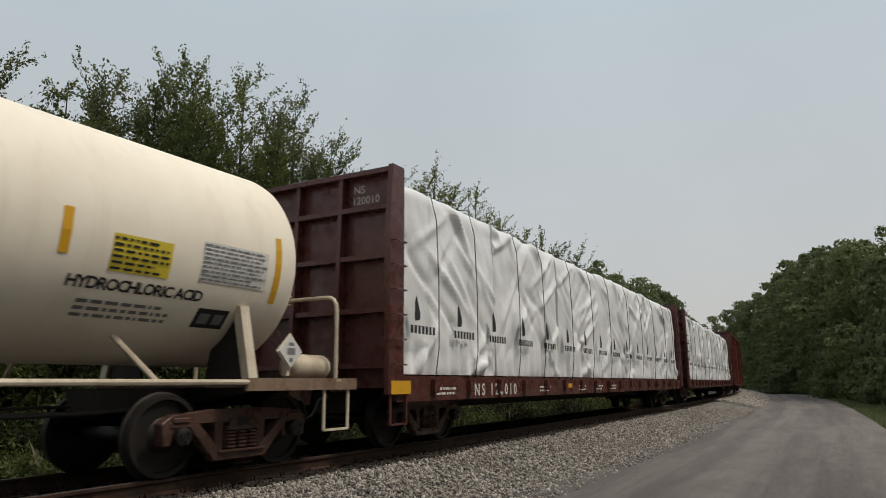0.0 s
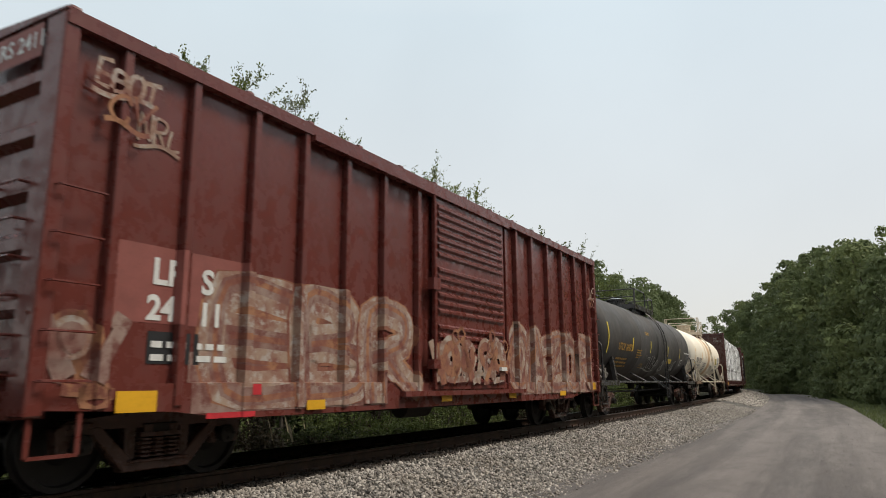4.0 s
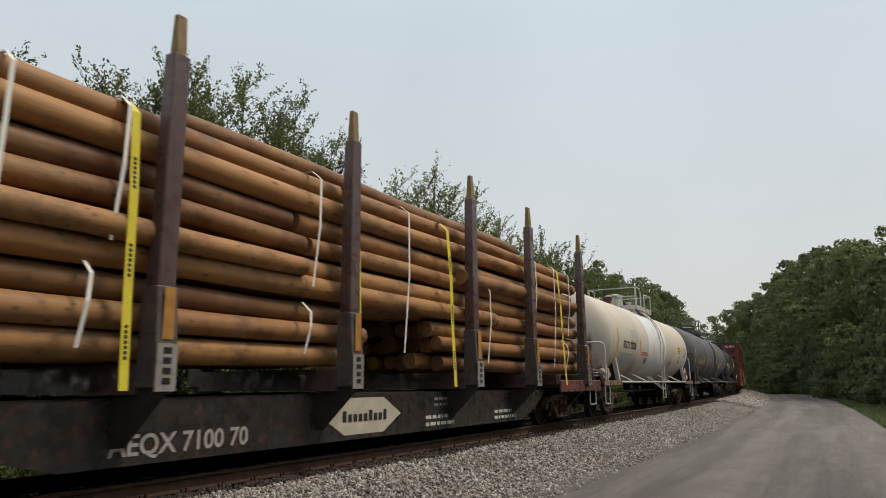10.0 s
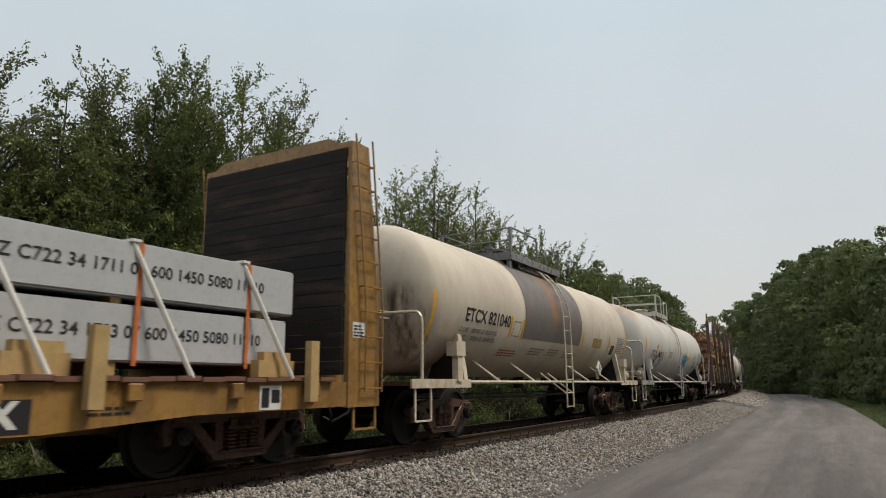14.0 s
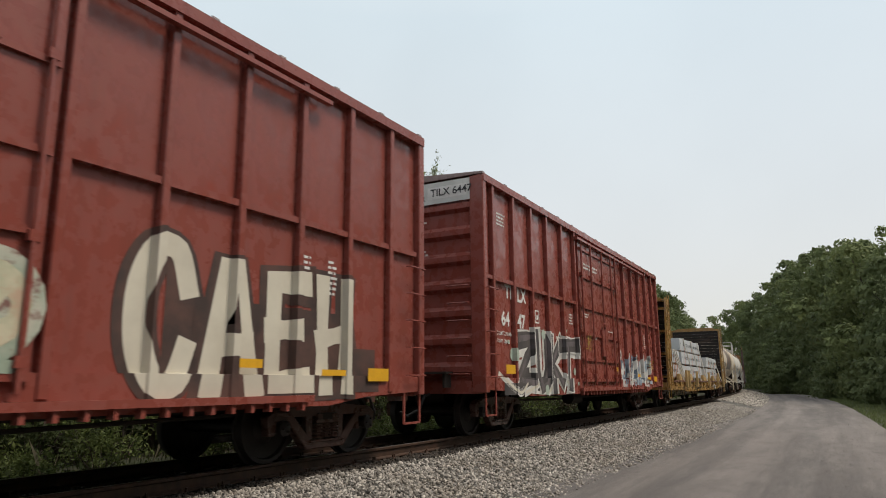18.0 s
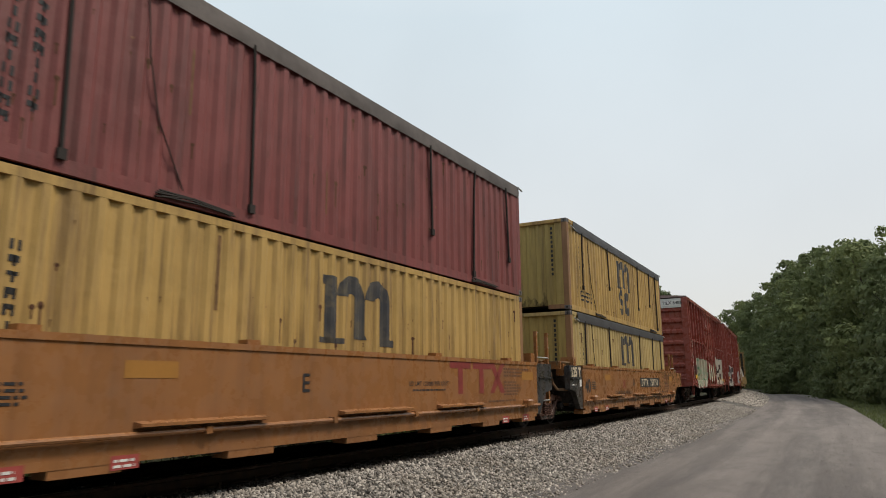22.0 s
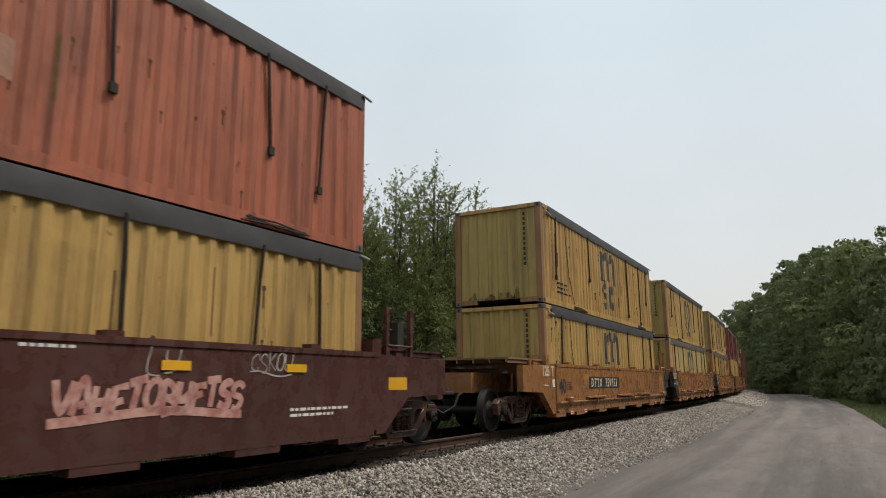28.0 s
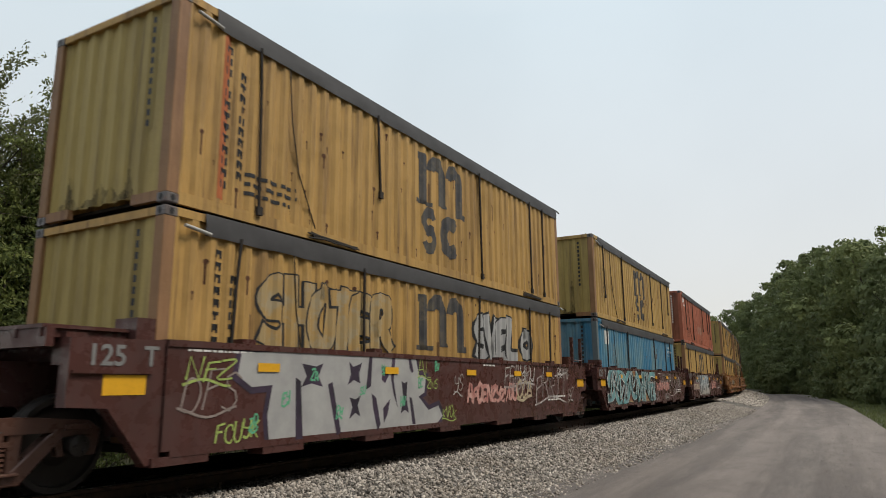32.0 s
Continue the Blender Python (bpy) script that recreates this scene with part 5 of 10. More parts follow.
for i, ch in enumerate("DOE"):
    # bubble letters wrapped round the shell of the grey-white tank car
    for n, (w_, mat) in enumerate(((0.125, M_BLUE_EDGE), (0.10, M_BLUE_SPRAY), (0.025, M_BLUE_PALE))):
        for k, key in enumerate(GLYPH[ch]):
            key = [(1.42 + 0.33 * i + 0.30 * a, 1.72 + 0.44 * b + 0.04 * math.sin(2 * i)) for a, b in key]
            sign("spray_tag", *band(eased(key), w_), mat, BLUE_TAG, at_side(0.006 + 0.0012 * n + 0.004 * i + 0.0003 * k, 0, 0), "blue bubble letter with a navy outline", (2.56, 1.41))


# ---- boxcars ----
def boxcar(label, rear, front, z0, z1, body, roof_mat, ribs, door, belt=None, sill_dip=0.1, end_ribs=6):
    car = car_thing("boxcar", label, "boxcar", rear, front)
    h = (front - rear) / 2
    prof = ribbed(ribs, 1.50, 1.60, 0.05, -h, h)
    SILL[id(prof)] = (z0 + 0.284, 1.575, prof)
    bm = bmesh.new()
    box(bm, -1.50, 1.50, -h + 0.1, h - 0.1, z0 + 0.2, z1 - 0.06)
    part("body_shell", bm, body, car)
    for sx in (-1, 1):
        for y in ribs:
            bm = bmesh.new()
            a, b = sorted((sx * 1.495, sx * 1.60))
            box(bm, a, b, y - 0.05, y + 0.05, z0 + 0.05, z1 - 0.1)
            bmesh.ops.bevel(bm, geom=bm.edges[:], offset=0.012, segments=1, affect="EDGES")
            part("side_post", bm, body, car)
        a, b = sorted((sx * 1.46, sx * 1.62))
        bm = bmesh.new()
        box(bm, a, b, -h + 0.02, h - 0.02, z1 - 0.14, z1)
        part("top_chord", bm, body, car)
        bm = bmesh.new()
        d = sill_dip
        prism(bm, [(-h, z0 + 0.28), (-h, z0 + 0.06), (-h + 1.5, z0), (-h + 2.3, z0 - d), (h - 2.3, z0 - d), (h - 1.5, z0), (h, z0 + 0.06), (h, z0 + 0.28)], *sorted((sx * 1.49, sx * 1.575)))
        part("side_sill", bm, body, car)
        for s in (-1, 1):
            bm = bmesh.new()
            box(bm, *sorted((sx * 1.30, sx * 1.605)), *sorted((s * (h - 0.16), s * h)), z0, z1 - 0.02)
            bmesh.ops.bevel(bm, geom=bm.edges[:], offset=0.015, segments=1, affect="EDGES")
            part("corner_post", bm, body, car)
            y0 = s * (h - 0.3) - 0.24
            rails_and_rungs(car, "ladder_rung", body, sx * 1.6 if sx > 0 else -1.67, y0, y0 + 0.48, z0 + 0.3, z0 + 2.0, 5)
            stirrup(car, sx * 1.55, y0 + 0.02, 0.42, z0 + 0.1, 0.44, body)
        if belt:
            for a, b in ((-h + 0.2, door[0]), (door[1], h - 0.2)):
                bm = bmesh.new()
                box(bm, *sorted((sx * 1.495, sx * 1.575)), a, b, belt - 0.04, belt + 0.04)
                part("belt_rail", bm, body, car)
    bm = bmesh.new()
    n = 14
    prism(bm, [(-1.6, z1), (-1.6, z1 + 0.02), (0, z1 + 0.13), (1.6, z1 + 0.02), (1.6, z1)], -h, h, "y")
    for i in range(n + 1):
        y = -h + 0.1 + i * (2 * h - 0.2) / n
        prism(bm, [(-1.59, z1 + 0.03), (-1.58, z1 + 0.06), (0, z1 + 0.17), (1.58, z1 + 0.06), (1.59, z1 + 0.03), (0, z1 + 0.12)], y - 0.05, y + 0.05, "y")
    part("roof", bm, roof_mat, car)
    for s in (-1, 1):
        step = (z1 - z0 - 0.5) / end_ribs
        line = [(z0 + 0.12, 0.0)]
        for i in range(end_ribs):
            z = z0 + 0.3 + i * step
            line += [(z, 0.0), (z + step * 0.16, 0.11), (z + step * 0.36, 0.11), (z + step * 0.56, 0.0)]
        line += [(z1 - 0.06, 0.0)]
        bm = bmesh.new()
        loops = [[(x, s * (h - 0.12 + d), z) for x in (-1.32, 1.32)] for z, d in line]
        rings(bm, loops, False, False)
        part("corrugated_end", bm, body, car)
        bm = bmesh.new()
        box(bm, -1.4, 1.4, *sorted((s * (h - 0.3), s * (h - 0.02))), z0 - 0.02, z0 + 0.22)
        part("end_sill", bm, body, car)
        coupler(car, s * (h + 0.05))
        truck(car, s * (h - 1.75))
        for i in range(6):
            z = z0 + 0.35 + i * 0.34
            bm = bmesh.new()
            pipe(bm, [(0.82, s * (h - 0.02), z), (0.82, s * (h + 0.09), z), (1.28, s * (h + 0.09), z), (1.28, s * (h - 0.02), z)], 0.014, 5)
            part("end_rung", bm, body, car)
        shape("end_platform", M_UNDER, car, (-0.9, 0.9, *sorted((s * h, s * (h + 0.3))), z0 + 0.36, z0 + 0.40))
        for x in (-0.85, 0.8):
            shape("platform_bracket", M_UNDER, car, (x, x + 0.05, *sorted((s * h, s * (h + 0.25))), z0 + 0.1, z0 + 0.359))
    yy = -h - 0.18
    bm = bmesh.new()
    pipe(bm, [(-0.5 + 0.27 * math.cos(k * 0.2618), yy, z0 + 1.5 + 0.27 * math.sin(k * 0.2618)) for k in range(25)], 0.016, 6)
    for k in range(4):
        t = k * math.pi / 2
        cyl(bm, (-0.5, yy, z0 + 1.5), (-0.5 + 0.27 * math.cos(t), yy, z0 + 1.5 + 0.27 * math.sin(t)), 0.012, n=5)
    part("brake_wheel", bm, M_UNDER, car)
    shape("brake_housing", M_UNDER, car, (-0.7, -0.3, -h - 0.14, -h + 0.05, z0 + 1.25, z0 + 1.75))
    bm = bmesh.new()
    box(bm, -0.35, 0.35, -h + 0.6, h - 0.6, 0.66, 0.95)
    for y in [-h + 3.2 + i * 1.5 for i in range(int((2 * h - 6) / 1.5) + 1)]:
        box(bm, -1.45, 1.45, y - 0.06, y + 0.06, 0.74, 0.92)
    part("underframe", bm, M_UNDER, car)
    bm = bmesh.new()
    pipe(bm, [(0.6, -h + 1, 0.66), (0.7, -2, 0.6), (0.7, 2, 0.6), (0.6, h - 1, 0.66)], 0.025)
    cyl(bm, (0.9, -1.2, 0.62), (0.9, -0.4, 0.62), 0.17, n=14)
    part("brake_gear", bm, M_UNDER, car)
    return car, h, prof


BOX_RED = paint("faded_oxide_red", (0.130, 0.031, 0.024), (0.065, 0.026, 0.021), 0.25, 0.5, 0.35, 0.25, (0.20, 0.085, 0.05))
ROOF = paint("galvanised_roof", (0.22, 0.16, 0.15), (0.12, 0.06, 0.045), 0.5, 0.6, 0.3)
ribs = [-7.12, -6.27, -5.35, -4.46, -3.56, -2.64, -1.66, 1.75, 2.32, 3.18, 4.15, 5.11, 6.08, 7.0]
car, h, PROF = boxcar("oxide-red boxcar with louvred door and washed-out graffiti along its lower side", 129.6, 145.2, 0.75, 4.42, BOX_RED, BOX_RED, ribs, (-1.35, 1.6), None, 0.1, 6)
for sx in (-1, 1):
    bm = bmesh.new()
    a, b = (1.56, 1.62) if sx > 0 else (-1.62, -1.56)
    box(bm, a, b, -1.22, 1.55, 0.92, 4.2)
    for z0, z1, n in ((0.98, 2.02, 7), (2.14, 3.0, 6), (3.12, 4.1, 7)):
        for i in range(n):
            z = z0 + (z1 - z0) * (i + 0.5) / n
            bm2 = [(-1.1, z - 0.05), (1.4, z - 0.05), (1.4, z + 0.05), (-1.1, z + 0.05)]
            loops = [[(sx * (1.62 + d), y, z + e) for y in (-1.12, 1.45)] for d, e in ((0.0, -0.055), (0.035, -0.02), (0.035, 0.02), (0.0, 0.055))]
            rings(bm, loops, False, False)
    door = part("door", bm, BOX_RED, car, "louvred sliding door with white scrawls" if sx > 0 else "")
    shape("door_track", BOX_RED, car, (min(a, b) - 0.02, max(a, b) + 0.05, -4.4, 1.8, 4.2, 4.28), (min(a, b) - 0.02, max(a, b) + 0.06, -2.2, 2.4, 0.82, 0.9))
    if sx > 0:
        shape("door_lock_rod", BOX_RED, door, ((1.67, -1.3, 0.95), (1.67, -1.3, 4.2), 0.022), (1.6, 1.72, -1.42, -1.2, 2.55, 2.75), (1.6, 1.72, -1.42, -1.2, 1.25, 1.4))
        shape("door_handle", M_WHITE, door, (1.66, 1.72, 1.15, 1.4, 1.25, 1.32))
M_PATCH = plain("paler_red_overpaint", (0.27, 0.085, 0.07), 0.6, 0, 0.2, 4)
clad("repainted_patch", *rects([(-7.03, -6.26, 1.62, 2.4), (-6.14, -5.38, 1.62, 2.4)]), M_PATCH, car, PROF, 0.003, "paler red repainted patch")
for txt, y, z in (("LR", -6.62, 2.02), ("S", -6.0, 1.98), ("24", -6.66, 1.66), ("11", -6.02, 1.64)):
    write(txt, 0.25 if txt in ("24", "11") else 0.27, M_WHITE, car, at_side(1.51, y, z), None, 0.012)
print_block(car, None, -5.72, 1.6, 0.28, 0.3, 5, M_WHITE, 71, x=1.506)
for y in (-6.62, -6.05):
    patches("stencil_panel", [(0, 0.52, 0, 0.32)], M_INK, car, at_side(1.506, y, 1.22))
    print_block(car, None, y + 0.04, 1.25, 0.44, 0.26, 2, M_WHITE, int(y * 7), x=1.512)
M_TAG1 = spray("washed_out_white_and_tan", (0.34, 0.24, 0.18), (0.21, 0.085, 0.06), 3.2, 0.8, (0.40, 0.35, 0.31))
M_TAG2 = spray("washed_out_grey_pink", (0.30, 0.21, 0.175), (0.18, 0.075, 0.06), 2.4, 0.8, (0.14, 0.042, 0.033))
M_TAG3 = spray("orange_brown_spray", (0.34, 0.16, 0.08), (0.20, 0.07, 0.05), 2.4, 0.8, (0.16, 0.045, 0.035))
clad("graffiti", *rects([(-6.1, -2.55, 0.72, 1.35), (-5.15, -4.5, 1.3, 1.85), (-3.5, -2.7, 1.3, 1.55), (2.0, 7.2, 0.78, 1.15), (2.3, 3.2, 1.1, 1.9), (4.4, 5.6, 1.1, 1.75)]), M_TAG2, car, PROF, 0.0035, "washed-out spray paint")
FADED = [(0.27, M_TAG3, 0.005, 0, 0), (0.23, M_TAG1, 0.008, 0, 0), (0.10, M_TAG2, 0.011, 0, 0), (0.035, M_TAG3, 0.014, 0, 0)]
sprayed(car, "EBR", -5.75, -1.75, 0.85, 2.15, PROF, FADED, 0.0, 0.16, True, 0.74, 2.3, label="washed-out spray-painted letter")
sprayed(car, "OAZOR", 1.9, 7.15, 0.9, 2.1, PROF, FADED, 0.0, 0.16, True, 0.78, 2.3, label="washed-out spray-painted letter")
throw_up(car, -7.65, -6.95, 0.8, 2.05, PROF, (M_TAG3, M_TAG1, M_TAG2), 9, 0.5)
throw_up(car, -1.1, 1.4, 0.98, 1.95, [(-9, 1.655), (9, 1.655)], (M_TAG1, M_TAG3), 8, 0.7)
scrawl(car, -7.5, -6.8, 3.78, 4.08, M_TAG1, 35, 0.045, 1.612)
scrawl(car, -7.35, -6.85, 3.5, 3.82, M_TAG3, 38, 0.045, 1.613)
scrawl(car, -6.95, -6.4, 3.42, 3.72, M_TAG1, 36, 0.035, 1.512)
scrawl(car, 7.1, 7.6, 3.3, 3.62, M_TAG1, 37, 0.035, 1.612)
scrawl(car, 7.12, 7.55, 3.05, 3.32, M_TAG3, 39, 0.035, 1.612)
for y, z, w, q in ((-6.98, 0.76, 0.44, 0.2), (-4.35, 0.7, 0.35, 0.12), (-1.0, 0.72, 0.35, 0.11), (1.7, 0.72, 0.35, 0.11), (4.6, 0.72, 0.4, 0.11), (6.95, 0.84, 0.4, 0.18)):
    patches("reflective_panel", [(y, y + w, z, z + q)], M_YELLOW, car, at_side(1.612, 0, 0))
clad("red_patch", *rects([(-5.25, -5.12, 0.9, 1.02), (-5.9, -5.2, 0.66, 0.72), (-3.85, -3.6, 1.45, 1.62)]), plain("bright_red_patch", (0.55, 0.03, 0.04)), car, PROF, 0.012)
patches("stencil_panel", [(6.4, 6.75, 1.35, 1.7)], M_INK, car, at_side(1.512, 0, 0))
patches("panel_print", [(6.42, 6.56, 1.38, 1.66), (6.6, 6.73, 1.45, 1.62)], M_WHITE, car, at_side(1.516, 0, 0))
write("LRS 2411", 0.17, M_WHITE, car, at_rear(0.45, -h - 0.02, 4.12), None, 0.004)
patches("paint_patch", [(0.3, 1.28, 4.02, 4.36)], M_PATCH, car, at_rear(0, -h - 0.012, 0))

TIL_RED = paint("brick_red_boxcar_paint", (0.235, 0.060, 0.045), (0.10, 0.036, 0.028), 0.22, 0.5, 0.3, 0.15, (0.24, 0.09, 0.05))
M_OFFWHITE = plain("off_white_panel", (0.60, 0.60, 0.57), 0.6, 0, 0.2, 3)
T_RIBS = [-7.28, -6.25, -5.23, -4.23, -3.18, -2.16, 1.75, 2.81, 3.86, 4.87, 5.88, 6.89]


def tilx(rear, front, number, label):
    car, h, prof = boxcar(label, rear, front, 0.84, 5.12, TIL_RED, ROOF, T_RIBS, (-2.1, 1.75), 3.08, 0.1, 7)
    for sx in (-1, 1):
        bm = bmesh.new()
        a, b = sorted((sx * 1.545, sx * 1.60))
        box(bm, a, b, -1.95, 1.62, 1.02, 4.84)
        door = part("door", bm, TIL_RED, car, "plug door with upright locking rods" if sx > 0 else "")
        for z in (1.08, 1.62, 2.3, 3.02, 3.85, 4.6):
            bm = bmesh.new()
            box(bm, *sorted((sx * 1.59, sx * 1.64)), -1.93, 1.60, z - 0.035, z + 0.035)
            part("door_rib", bm, TIL_RED, door)
        for y in (-1.85, -1.0, 0.05, 1.0, 1.5):
            bm = bmesh.new()
            cyl(bm, (sx * 1.665, y, 0.95), (sx * 1.665, y, 4.9), 0.026, n=8)
            for z in (1.2, 2.25, 3.9):
                box(bm, *sorted((sx * 1.60, sx * 1.69)), y - 0.05, y + 0.05, z - 0.05, z + 0.05)
            part("door_rod", bm, TIL_RED, door)
        bm = bmesh.new()
        box(bm, *sorted((sx * 1.61, sx * 1.67)), -0.2, 0.35, 1.75, 2.5)
        cyl(bm, (sx * 1.66, 0.05, 2.62), (sx * 1.72, 0.05, 2.62), 0.09, n=12)
        part("door_lock", bm, TIL_RED, door)
        bm = bmesh.new()
        box(bm, *sorted((sx * 1.58, sx * 1.68)), -2.2, 5.1, 0.80, 0.88)
        for i in range(26):
            y = -2.1 + i * 0.28
            box(bm, *sorted((sx * 1.56, sx * 1.66)), y, y + 0.05, 0.70, 0.80)
        part("door_track", bm, TIL_RED, car)
        shape("upper_track", TIL_RED, car, (*sorted((sx * 1.60, sx * 1.69)), -2.2, 5.3, 4.80, 4.86))
    a, b = number
    for txt, y, z in (("TI", -6.62, 2.76), ("LX", -5.98, 2.74), (a, -6.82, 2.18), (b, -5.98, 2.18)):
        write(txt, 0.30, M_WHITE, car, at_side(1.51, y, z), None, 0.012)
    for txt, z in (("LD LMT 215100", 1.97), ("LT WT  70900", 1.81)):
        write(txt, 0.082, M_WHITE, car, at_side(1.508, -7.1, z), None, 0.002)
    print_block(car, None, -6.95, 4.25, 0.5, 0.3, 4, M_WHITE, 83, x=1.506)
    patches("frame_mark", [(0, 0.24, 0, 0.03), (0, 0.24, 0.27, 0.3), (0, 0.03, 0, 0.3), (0.21, 0.24, 0, 0.3), (0.08, 0.16, 0.08, 0.2)], M_WHITE, car, at_side(1.506, -4.95, 2.35))
    print_block(car, None, -1.5, 4.1, 1.4, 0.2, 2, M_WHITE, 84, x=1.605)
    for y, z, w, q in ((-1.6, 2.75, 0.4, 0.14), (0.3, 2.48, 0.9, 0.07), (-0.9, 2.2, 0.4, 0.1), (-2.6, 2.5, 0.3, 0.3), (5.0, 2.2, 0.2, 0.5), (5.5, 2.2, 0.2, 0.5)):
        print_block(car, None, y, z, w, q, max(1, int(q / 0.07)), M_WHITE, int(y * 31) + 200, x=1.606 if -1.9 < y < 1.6 else 1.506)
    for i, (y, z, w, q) in enumerate(((-6.86, 1.2, 0.46, 0.18), (1.1, 1.35, 0.4, 0.12), (3.9, 1.2, 0.35, 0.1), (5.3, 1.12, 0.5, 0.08), (6.3, 1.05, 0.5, 0.18))):
        patches("reflective_panel", [(0, w, 0, q)], M_YELLOW, car, at_side(1.612, y, z))
    patches("gable_panel", [(-1.32, 1.32, 4.62, 5.07)], M_OFFWHITE, car, at_rear(0, -h - 0.012, 0), None, "off-white painted top of the end wall")
    write("EXCESS HEIGHT CAR", 0.12, M_INK, car, at_rear(-1.25, -h - 0.017, 4.70), None, 0.002)
    patches("number_panel", [(0.35, 1.25, 4.72, 4.97)], M_WHITE, car, at_rear(0, -h - 0.016, 0))
    write("TILX " + a + b, 0.16, M_INK, car, at_rear(0.42, -h - 0.021, 4.78), None, 0.003)
    for z in (4.08, 3.48):
        print_block(car, None, 0, 0, 0.75, 0.3, 4, M_WHITE, int(z * 9), place=at_rear(-0.4, -h - 0.004, z))
    return car, h, prof


M_G_WHITE = spray("white_spray_paint", (0.66, 0.64, 0.60), (0.50, 0.48, 0.45), 2)
M_G_DARK = spray("dark_brown_grey_spray", (0.05, 0.045, 0.045), (0.10, 0.085, 0.08), 1.5)
M_G_BLUE = spray("cream_and_blue_spray", (0.62, 0.58, 0.50), (0.36, 0.44, 0.52), 1.4, 0.7, (0.14, 0.16, 0.20))
M_G_CAF = spray("warm_white_spray", (0.62, 0.57, 0.47), (0.50, 0.45, 0.37), 0.7)
M_G_GREEN = spray("cream_and_green_spray", (0.55, 0.50, 0.36), (0.24, 0.31, 0.20), 1.3, 0.7, (0.50, 0.34, 0.24))
M_G_TAN = spray("pale_green_and_white_spray", (0.48, 0.46, 0.38), (0.30, 0.36, 0.28), 2.2, 0.7, (0.17, 0.06, 0.05))
car, h, PROF = tilx(-9.0, 6.55, ("64", "47"), "brick-red high boxcar with a black and white spray-painted piece")
clad("graffiti", *rects([(-6.0, -5.75, 0.9, 1.5)]), M_G_WHITE, car, PROF, 0.004)
M_G_SHINE = spray("grey_and_white_shine", (0.07, 0.062, 0.062), (0.16, 0.13, 0.135), 2.2, 0.6)
sprayed(car, "ZUKT", -5.95, -2.45, 0.92, 2.05, PROF, [(0.26, M_G_WHITE, 0.005, 0.03, -0.03), (0.20, M_G_WHITE, 0.006, 0, 0), (0.165, M_G_DARK, 0.009, 0, 0), (0.06, M_G_SHINE, 0.013, 0, 0)], 0.12, 0.14, False, 0.76, label="black letter edged in white spray paint")
for n, key in enumerate(([(-6.95, 1.15), (-6.5, 0.95), (-6.05, 0.82), (-5.7, 1.0)], [(-5.8, 0.82), (-5.2, 0.95), (-4.7, 1.1), (-4.3, 0.95)], [(-4.4, 0.82), (-3.9, 1.08), (-3.3, 1.08), (-2.9, 0.85)])):
    for w_, mat, lift in ((0.085, M_G_WHITE, 0.007), (0.03, M_G_CAF, 0.0105)):
        clad("paint_swoosh", *band(eased(key), w_), mat, car, PROF, lift + 0.0005 * n, "white sprayed swoosh")
clad("graffiti", *rects([(-6.9, -5.7, 0.78, 1.02), (-5.9, -5.4, 0.9, 1.35)]), M_G_DARK, car, PROF, 0.007, "black spray paint")
M_G_MINT = plain("mint_spray_dots", (0.42, 0.48, 0.40), 0.8)
clad("paint_splash", *joined(*[ring_part(y, z, 0.001, r, 0, 360, 10) for y, z, r in ((-6.3, 1.6, 0.14), (-6.5, 1.85, 0.05), (-4.5, 2.12, 0.12), (-4.75, 2.2, 0.04), (-3.0, 2.15, 0.09), (-2.85, 2.3, 0.04), (-2.35, 1.3, 0.09), (-4.55, 0.86, 0.12), (-2.3, 1.0, 0.05))]), M_G_MINT, car, PROF, 0.015, "mint-green splashes")
throw_up(car, 1.95, 5.5, 0.86, 2.0, PROF, (M_G_BLUE, spray("slate_blue_spray", (0.10, 0.12, 0.16), (0.30, 0.36, 0.42), 1.5), M_G_WHITE), 12, 0.7, 0.006, "cream, blue and black spray paint")
M_G_YEL = plain("yellow_marker", (0.50, 0.38, 0.06), 0.7)
scrawl(car, -1.85, -1.3, 1.85, 2.3, M_G_YEL, 33, 0.02, 1.645)
scrawl(car, 5.6, 6.3, 1.5, 1.75, M_G_YEL, 34, 0.014, 1.612)
car, h, PROF = tilx(-26.8, -11.15, ("64", "86"), "brick-red high boxcar with faded green and cream graffiti")
clad("paint_patch", *rects([(-6.85, -6.0, 1.2, 1.85)]), plain("grey_brown_overpaint", (0.15, 0.075, 0.06)), car, PROF, 0.003)
clad("graffiti", *rects([(-5.7, -5.35, 0.72, 1.0)]), M_G_WHITE, car, PROF, 0.006)
clad("graffiti_ground", *joined(rects([(-5.85, -5.0, 1.05, 1.9), (-4.7, -3.9, 0.8, 1.9), (-3.5, -2.4, 0.8, 1.75)]), ring_part(-4.3, 1.75, 0.01, 0.42, 0, 180), ring_part(-2.95, 1.6, 0.01, 0.5, 0, 180)), M_G_GREEN, car, PROF, 0.004, "faded green and cream spray paint")
M_G_MOSS = spray("moss_green_spray", (0.16, 0.27, 0.17), (0.28, 0.38, 0.27), 2)
M_G_PALE = spray("cream_and_peach_spray", (0.52, 0.48, 0.37), (0.44, 0.36, 0.26), 1.6, 0.7, (0.34, 0.42, 0.30))
sprayed(car, "CHAU", -5.95, -2.25, 0.95, 2.1, PROF, [(0.26, M_G_MOSS, 0.007, 0, 0), (0.19, M_G_PALE, 0.0105, 0, 0), (0.045, M_G_MOSS, 0.014, 0.03, 0)], 0.0, 0.22, True, 0.78, 2.25, label="faded green and cream spray-painted letter")
clad("graffiti", *rects([(-1.8, 1.5, 1.1, 1.55)]), M_G_TAN, car, [(-9, 1.60), (9, 1.60)], 0.003, "faded green and cream spray paint")
